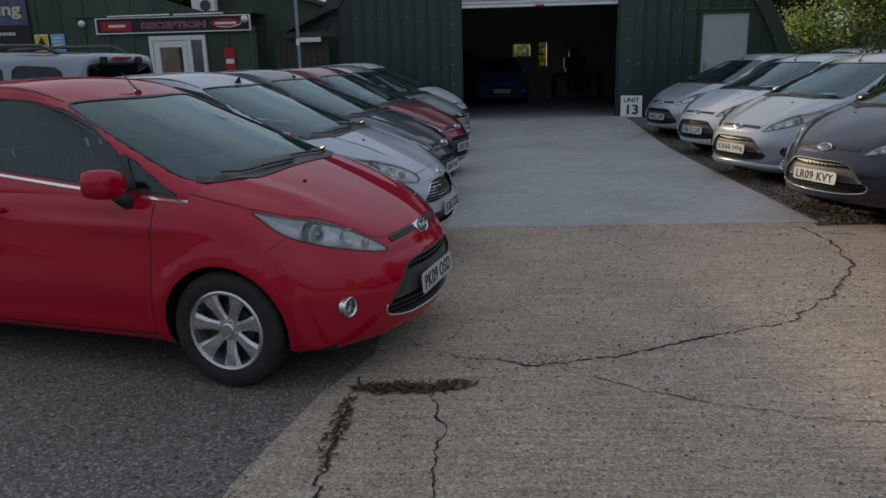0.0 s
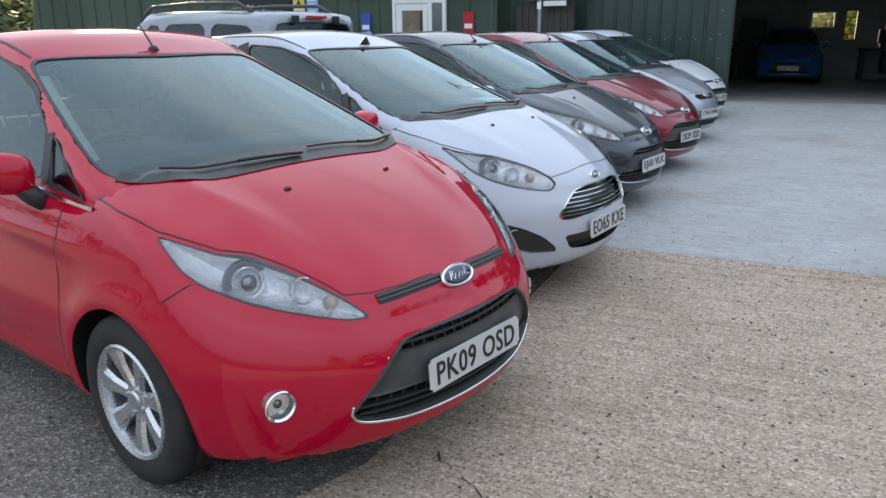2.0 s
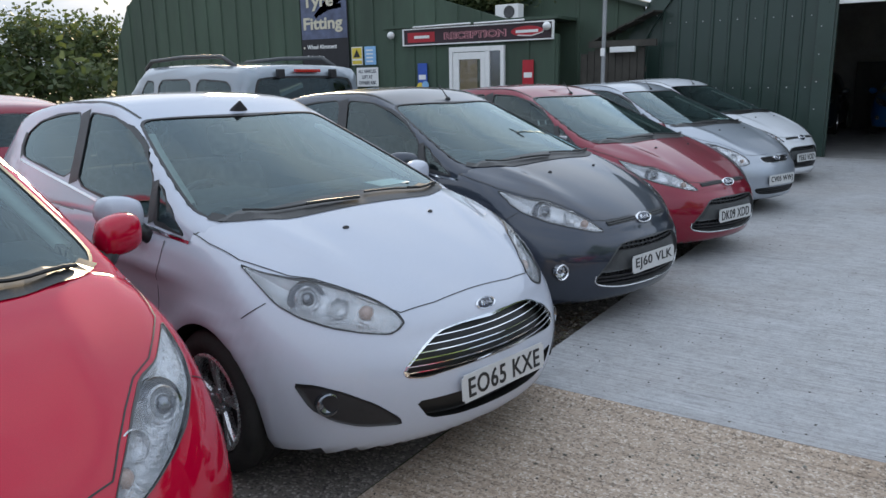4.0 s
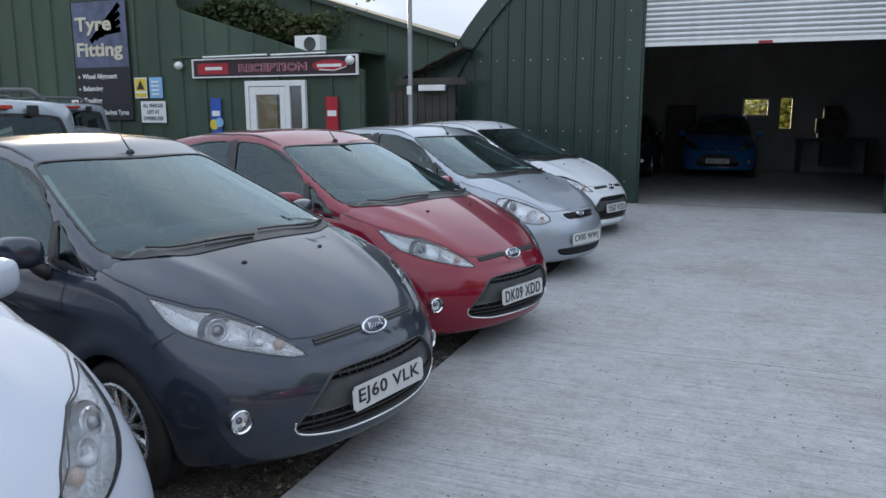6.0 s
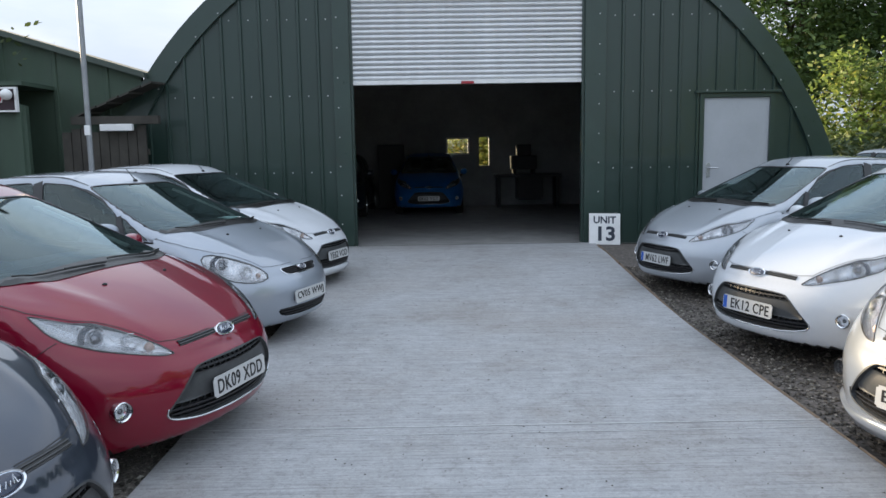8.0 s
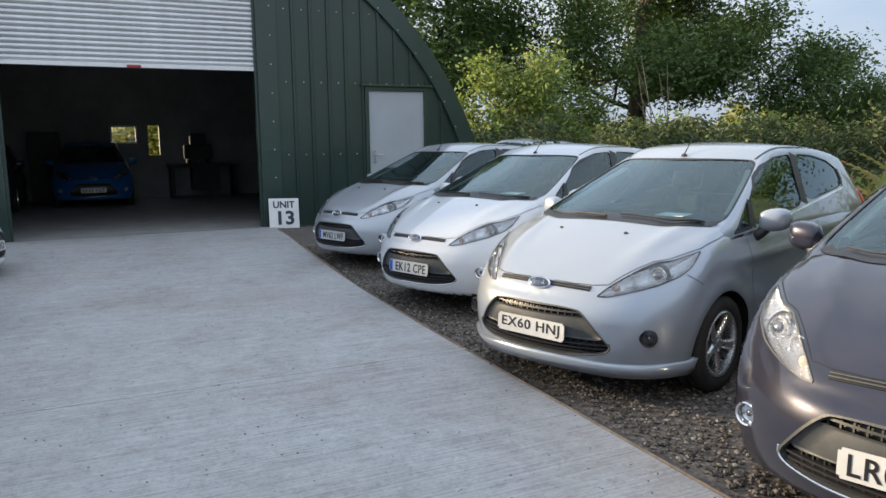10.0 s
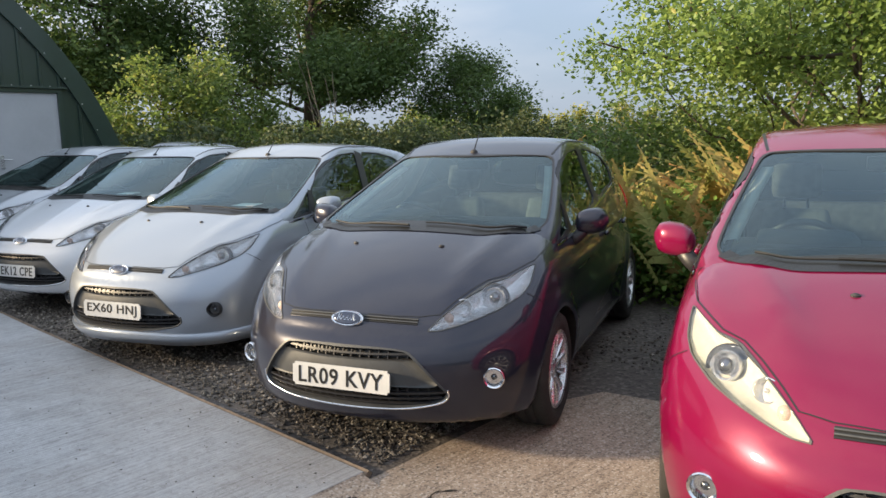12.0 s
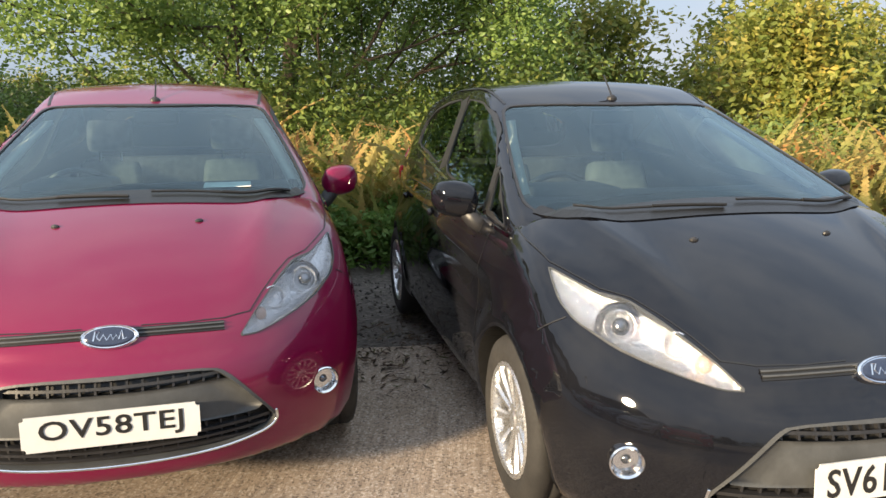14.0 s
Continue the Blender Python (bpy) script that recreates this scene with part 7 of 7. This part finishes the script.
def tree(name, x, y, height, radius, leaves, leaf, mat, label, seed, lean=(0, 0), trunk_r=None, low=0.35, tall=1.0, group="", depth=3, clump=0.55):
    """Trunk, limbs and a crown of many leaves in uneven clumps."""
    rng = np.random.default_rng(seed)
    ob = tagged(new(name), label, "tree", group)
    ob.location = (x, y, ground_z(y) - 0.05)
    limbs, tips = [], []
    tr = trunk_r or height * 0.03
    th = height * low
    d = Vector((lean[0], lean[1], 1)).normalized()
    trunk = [Vector((0, 0, 0)), d * th * 0.33 + Vector((0.05, 0.03, 0)), d * th * 0.66 - Vector((0.04, 0.02, 0)), d * th]
    vs, fs = tube(trunk + [trunk[-1] + d * height * 0.12], tr, 10, False, lambda t: 1.35 - 0.75 * t)
    put("trunk", mesh_from("trunk", vs, fs, True), M["bark"], ob)
    starts = []
    for k in range(6):
        starts.append(len(limbs))
        a = 2 * math.pi * (k + rng.uniform(-0.3, 0.3)) / 6
        up = rng.uniform(0.25, 0.9) * tall
        grow(rng, trunk[-1] - d * th * rng.uniform(0, 0.35), (math.cos(a), math.sin(a), up), radius * rng.uniform(0.42, 0.6), tr * 0.30, depth - 1, limbs, tips)
    starts.append(len(limbs))
    grow(rng, trunk[-1], (lean[0], lean[1], 1.2), height * 0.30, tr * 0.6, depth, limbs, tips)
    starts.append(len(limbs))
    reach = np.quantile([math.hypot(t[0], t[1]) for t in tips], 0.90) * 1.08
    tall_now = max(t[2] for t in tips)
    fit_xy, fit_z = radius / reach, (height - th * 0.8) / max(0.1, tall_now - th * 0.8)
    limbs = [([Vector((q.x * fit_xy, q.y * fit_xy, th * 0.8 + (q.z - th * 0.8) * fit_z)) for q in pts], r) for pts, r in limbs]
    for k in range(7):
        own = [tube(pts, r, 5, False, lambda t: 1 - 0.55 * t) for i, (pts, r) in enumerate(limbs[starts[k]:starts[k + 1]]) if i == 0 or math.hypot(pts[-1].x, pts[-1].y) < radius]
        put("limb", mesh_from("limb", *join(*own), smooth=True), M["bark"], ob)
    tips = np.array([t[:] for t in tips])
    tips *= np.array([1, 1, 1])
    top = tips[:, 2].max()
    tips[:, 2] = th * 0.8 + (tips[:, 2] - th * 0.8) * (height - th * 0.8) / max(0.1, top - th * 0.8)
    far = np.hypot(tips[:, 0], tips[:, 1])
    tips[:, :2] *= radius / np.quantile(far, 0.90)
    tips = tips[np.hypot(tips[:, 0], tips[:, 1]) < radius * 1.02]
    which = rng.integers(0, len(tips), leaves)
    cen = tips[which] + rng.normal(size=(leaves, 3)) * clump * np.array([1, 1, 0.7])
    crown = leaf_cloud("crown", cen, mat, ob, leaf, "", seed + 50, x < 14 and y < 10)
    crown["kind"] = "stuff"
    return ob


TREES = "trees behind the right-hand cars"
tree("oak_tree", 12.8, 7.0, 7.8, 4.2, 140000, 0.034, M["sunlit_leaf"], "broad green oak with low spreading limbs behind the cars", 3, (0.05, -0.05), 0.17, 0.20, 0.40, TREES, 4, 0.24)
tree("oak_tree", 24.8, 34.6, 13.5, 6.3, 78000, 0.105, M["oak_leaf"], "tall dark oak standing in the hedge", 7, (0, 0), 0.45, 0.30, 0.7, TREES, 4, 0.62)
tree("oak_tree", 29.4, 27.6, 5.6, 2.9, 22000, 0.085, M["oak_leaf"], "lower dark green tree beside the tall oak", 21, (0, 0), 0.2, 0.2, 0.8, TREES, 3, 0.5)
tree("oak_tree", 16.0, 38.0, 13.0, 4.6, 36000, 0.12, M["oak_leaf"], "tall green tree behind the shed", 8, (0, 0), 0.36, 0.34, 1.0, TREES, 3, 0.75)
tree("oak_tree", 9.5, 41.0, 12.0, 4.6, 28000, 0.13, M["oak_leaf"], "green tree rising behind the shed roof", 18, (0, 0), 0.36, 0.30, 1.0, TREES, 3, 0.8)
tree("birch_tree", 17.6, 30.5, 4.6, 1.7, 8000, 0.09, M["mixed_leaf"], "young yellowing tree in the hedge", 9, (0, 0), 0.10, 0.25, 1.0, TREES, 3, 0.4)
tree("birch_tree", 13.4, 28.0, 4.4, 2.0, 9000, 0.09, M["mixed_leaf"], "yellow-green bushy tree beside the shed", 10, (0, 0), 0.10, 0.2, 1.0, TREES, 3, 0.4)
tree("birch_tree", 17.5, 2.4, 3.5, 2.2, 16000, 0.075, M["gold_leaf"], "sunlit yellow-green bushy tree beyond the bracken", 5, (0, 0), 0.12, 0.16, 0.8, TREES, 3, 0.42)
tree("birch_tree", 15.5, -1.2, 3.1, 2.0, 16000, 0.070, M["gold_leaf"], "yellowing bushy tree beside the track", 14, (0, 0), 0.12, 0.16, 0.8, TREES, 3, 0.42)
tree("birch_tree", 19.5, -3.5, 3.9, 2.6, 15000, 0.085, M["gold_leaf"], "sunlit yellow-green tree beyond the track", 15, (0, 0), 0.14, 0.16, 0.8, TREES, 3, 0.5)
tree("birch_tree", 16.5, -8.0, 4.8, 3.0, 18000, 0.075, M["mixed_leaf"], "green bushy tree beside the track", 16, (0, 0), 0.16, 0.14, 0.8, TREES, 3, 0.5)
for k, (x, y, h) in enumerate(((-44, 22, 5.5), (-46, 30, 6.0), (-44, 13, 5.0), (-50, 38, 6.0), (-45, 5, 5.5))):
    tree("field_tree", x, y, h, 3.6, 5000, 0.22, M["hedge_leaf"], "distant green tree beyond the yard", 30 + k, (0, 0), 0.2, 0.2, 0.8, "far trees to the west", 2, 0.9)
rng = np.random.default_rng(77)
for k in range(17):
    a = radians(23.0 + 1.35 * k + rng.uniform(-0.4, 0.4))
    dd = rng.uniform(66, 82)
    tree("poplar_tree", 1 + dd * math.cos(a), 5 + dd * math.sin(a), rng.uniform(3.4, 5.0), 0.75, 2000, 0.15, M["gold_leaf"], "distant slim yellowing tree in a row", 100 + k, (0, 0), 0.10, 0.12, 2.2, "distant tree row", 2, 0.42)


def thicket(name, count, place, height, size, mat, label, category, seed, top_power=0.7):
    """A mass of leaves under an uneven top."""
    rng = np.random.default_rng(seed)
    xy = place(rng, count)
    h = np.array([height * (0.72 + 0.45 * noise.noise(Vector((x * 0.55, y * 0.55, seed))) + 0.16 * noise.noise(Vector((x * 2.1, y * 2.1, seed)))) for x, y in xy])
    z = h * rng.random(count) ** top_power + np.array([ground_z(y) for y in xy[:, 1]])
    ob = leaf_cloud(name, np.column_stack([xy, z]), mat, None, size, label, seed, height < 1.3 and count < 6000)
    return tagged(ob, label, category, kind="stuff")


def along(points, width):
    pts = np.array(points, float)
    seg = np.linalg.norm(np.diff(pts, axis=0), axis=1)
    cum = np.concatenate([[0], np.cumsum(seg)])

    def place(rng, n):
        s = rng.random(n) * cum[-1]
        x, y = np.interp(s, cum, pts[:, 0]), np.interp(s, cum, pts[:, 1])
        return np.column_stack([x + rng.normal(size=n) * width, y + rng.normal(size=n) * width])
    return place


thicket("hedge", 26000, along([(27, 20.5), (34, 15), (40, 8)], 0.8), 1.5, 0.075, M["hedge_leaf"], "low dark hedge along the field", "hedge", 40)
thicket("hedge", 36000, along([(9.5, 24.5), (14, 24), (20, 22.5), (27, 20)], 0.9), 2.35, 0.070, M["hedge_leaf"], "dense dark green hedge behind the silver cars", "hedge", 41)
thicket("hedge", 16000, along([(9.0, 21.0), (11.0, 18.0), (11.5, 15.0), (12, 12)], 0.8), 1.55, 0.06, M["hedge_leaf"], "dark bramble bank behind the silver cars", "brambles", 42)
thicket("hedge", 12000, along([(17, 12), (22, 7), (26, 2), (28, -8)], 1.2), 1.7, 0.10, M["hedge_leaf"], "green scrub below the trees", "scrub", 43)
thicket("shrub", 9000, along([(12, -7), (15, -6), (20, -6)], 1.2), 2.4, 0.08, M["gold_leaf"], "yellow-green shrubs beside the track", "shrub", 44)
thicket("shrub", 7000, along([(15, 26.5), (19, 25.5), (23, 24.5)], 0.8), 2.5, 0.085, M["mixed_leaf"], "yellow-green shrubs standing above the hedge", "shrub", 45)
thicket("hedge", 20000, along([(16.5, 11), (17.5, 9), (17.5, 5.5), (17, 3)], 0.9), 3.4, 0.065, M["mixed_leaf"], "green hedge behind the oak", "hedge", 57)
thicket("shrub", 26000, along([(11.2, 9.5), (11.4, 7.0), (11.6, 4.5), (12.0, 2.6)], 0.7), 2.5, 0.040, M["mixed_leaf"], "green leafy shrubs below the spreading oak", "shrub", 59)
thicket("shrub", 5000, along([(0.8, 31), (3.6, 31)], 0.5), 3.2, 0.10, M["gold_leaf"], "yellow-green shrubs seen through the back window", "shrub", 58)
thicket("far_wood", 12000, along([(62, 22), (60, 36), (48, 54), (30, 60), (8, 62), (-12, 60)], 3.0), 3.2, 0.30, M["hedge_leaf"], "dark low wood in the distance", "wood", 46)
thicket("far_wood", 9000, along([(60, -14), (48, -30), (20, -40), (-10, -42), (-35, -25), (-42, 0), (-42, 30), (-30, 45)], 2.0), 4.5, 0.32, M["hedge_leaf"], "far hedgerow round the fields", "wood", 47)
thicket("ivy", 5200, lambda r, n: np.column_stack([-7.6 + 0.75 * r.normal(size=n), 18.05 + 0.12 * r.normal(size=n)]), 1.0, 0.06, M["hedge_leaf"], "dark ivy climbing over the porch roof", "ivy", 48).location.z = 2.85


def fronds(name, count, place, height, mat, label, category, seed, pairs=15, width=0.20):
    """Arching fern fronds: a stem with tapering leaflets on both sides, each frond one loose piece."""
    rng = np.random.default_rng(seed)
    vs, fs = [], []
    for x, y in place(rng, count):
        h = height * rng.uniform(0.55, 1.12) * (0.85 + 0.5 * noise.noise(Vector((x * 0.9, y * 0.9, seed))))
        a, lean, twist = rng.uniform(0, 6.28), rng.uniform(0.25, 0.85), rng.normal() * 0.5
        out, side, g = Vector((math.cos(a), math.sin(a), 0)), Vector((-math.sin(a + twist), math.cos(a + twist), 0)), ground_z(y)
        base = len(vs)
        line = []
        for k in range(pairs + 1):
            t = 0.28 + 0.72 * k / pairs
            line.append(Vector((x, y, g)) + out * (lean * h * t ** 1.9) + Vector((0, 0, h * (t - 0.34 * lean * t ** 3))))
        vs += line
        for k in range(pairs):
            p, q = line[k], line[k + 1]
            w = width * h * (1 - k / pairs) ** 0.8 * rng.uniform(0.8, 1.15)
            for sgn in (1, -1):
                tip = p.lerp(q, 0.9) + side * (sgn * w) - Vector((0, 0, w * rng.uniform(0.15, 0.5)))
                mid = p.lerp(q, 0.85) + side * (sgn * w * 0.5) + Vector((0, 0, 0.01))
                n = len(vs)
                vs += [mid, tip, p.lerp(q, 0.05) + side * (sgn * w * 0.5)]
                fs += [(base + k, n + 2, n + 1, n)]
                fs += [(base + k, n, base + k + 1)]
    ob = put(name, mesh_from(name, vs, fs), mat)
    return tagged(ob, label, category, kind="stuff")


fronds("bracken", 2600, along([(8.6, 11.5), (8.5, 8.5), (8.8, 6.2), (8.9, 4.2), (9.0, 1.5), (9.6, -1.0), (11, -3.5)], 0.60), 1.55, M["bracken"], "rust and yellow autumn bracken behind the cars", "bracken", 51, 16, 0.085)
fronds("bracken", 1500, along([(8.4, 8.8), (8.6, 7.0), (8.6, 5.6), (8.8, 3.0), (9.3, 0.5)], 0.30), 0.95, M["bracken"], "low autumn bracken behind the cars", "bracken", 52, 13, 0.11)
thicket("bramble", 26000, along([(7.9, 13.0), (8.0, 10.0), (8.3, 8.0), (8.8, 6.5)], 0.45), 1.15, 0.045, M["grass_blade"], "green weeds and brambles behind the dark car", "weeds", 53)
thicket("weeds", 30000, along([(7.7, 9.0), (7.8, 6.0), (7.9, 5.0), (8.0, 3.8), (8.3, 1.5)], 0.30), 0.98, 0.034, M["grass_blade"], "bright green weeds between the parked cars", "weeds", 54)
thicket("weeds", 12000, along([(10, -1), (12, -2.2), (16, -2.5)], 0.8), 0.9, 0.05, M["grass_blade"], "rough grass beside the track", "weeds", 55)
thicket("undergrowth", 22000, along([(9.8, 12.5), (9.7, 8), (10.2, 4), (10.5, 0)], 0.6), 1.35, 0.042, M["mixed_leaf"], "green undergrowth below the oak", "undergrowth", 56)
thicket("weeds", 45, lambda r, n: np.column_stack([-0.16 + 0.14 * r.normal(size=n), 3.67 + 0.025 * r.normal(size=n)]), 0.04, 0.012, M["oak_leaf"], "small green weeds rooted in the crack", "weeds", 60)
# pale dead stems standing in the hedge
stems = tagged(new("dead_stems"), "pale bare dead stems standing in the hedge", "dead stems")
stems.location = (20.3, 27.6, 0.2)
rng = np.random.default_rng(8)
for k in range(9):
    b = Vector((rng.normal() * 0.25, rng.normal() * 0.25, 0))
    t = Vector((rng.normal() * 1.1, rng.normal() * 1.0, rng.uniform(2.6, 4.6)))
    put("stem", mesh_from("stem", *tube([b, b + (t - b) * 0.5 + Vector((rng.normal() * 0.15, 0, 0.15)), t], 0.030, 5, False, lambda u: 1 - 0.7 * u)), M["twig"], stems)
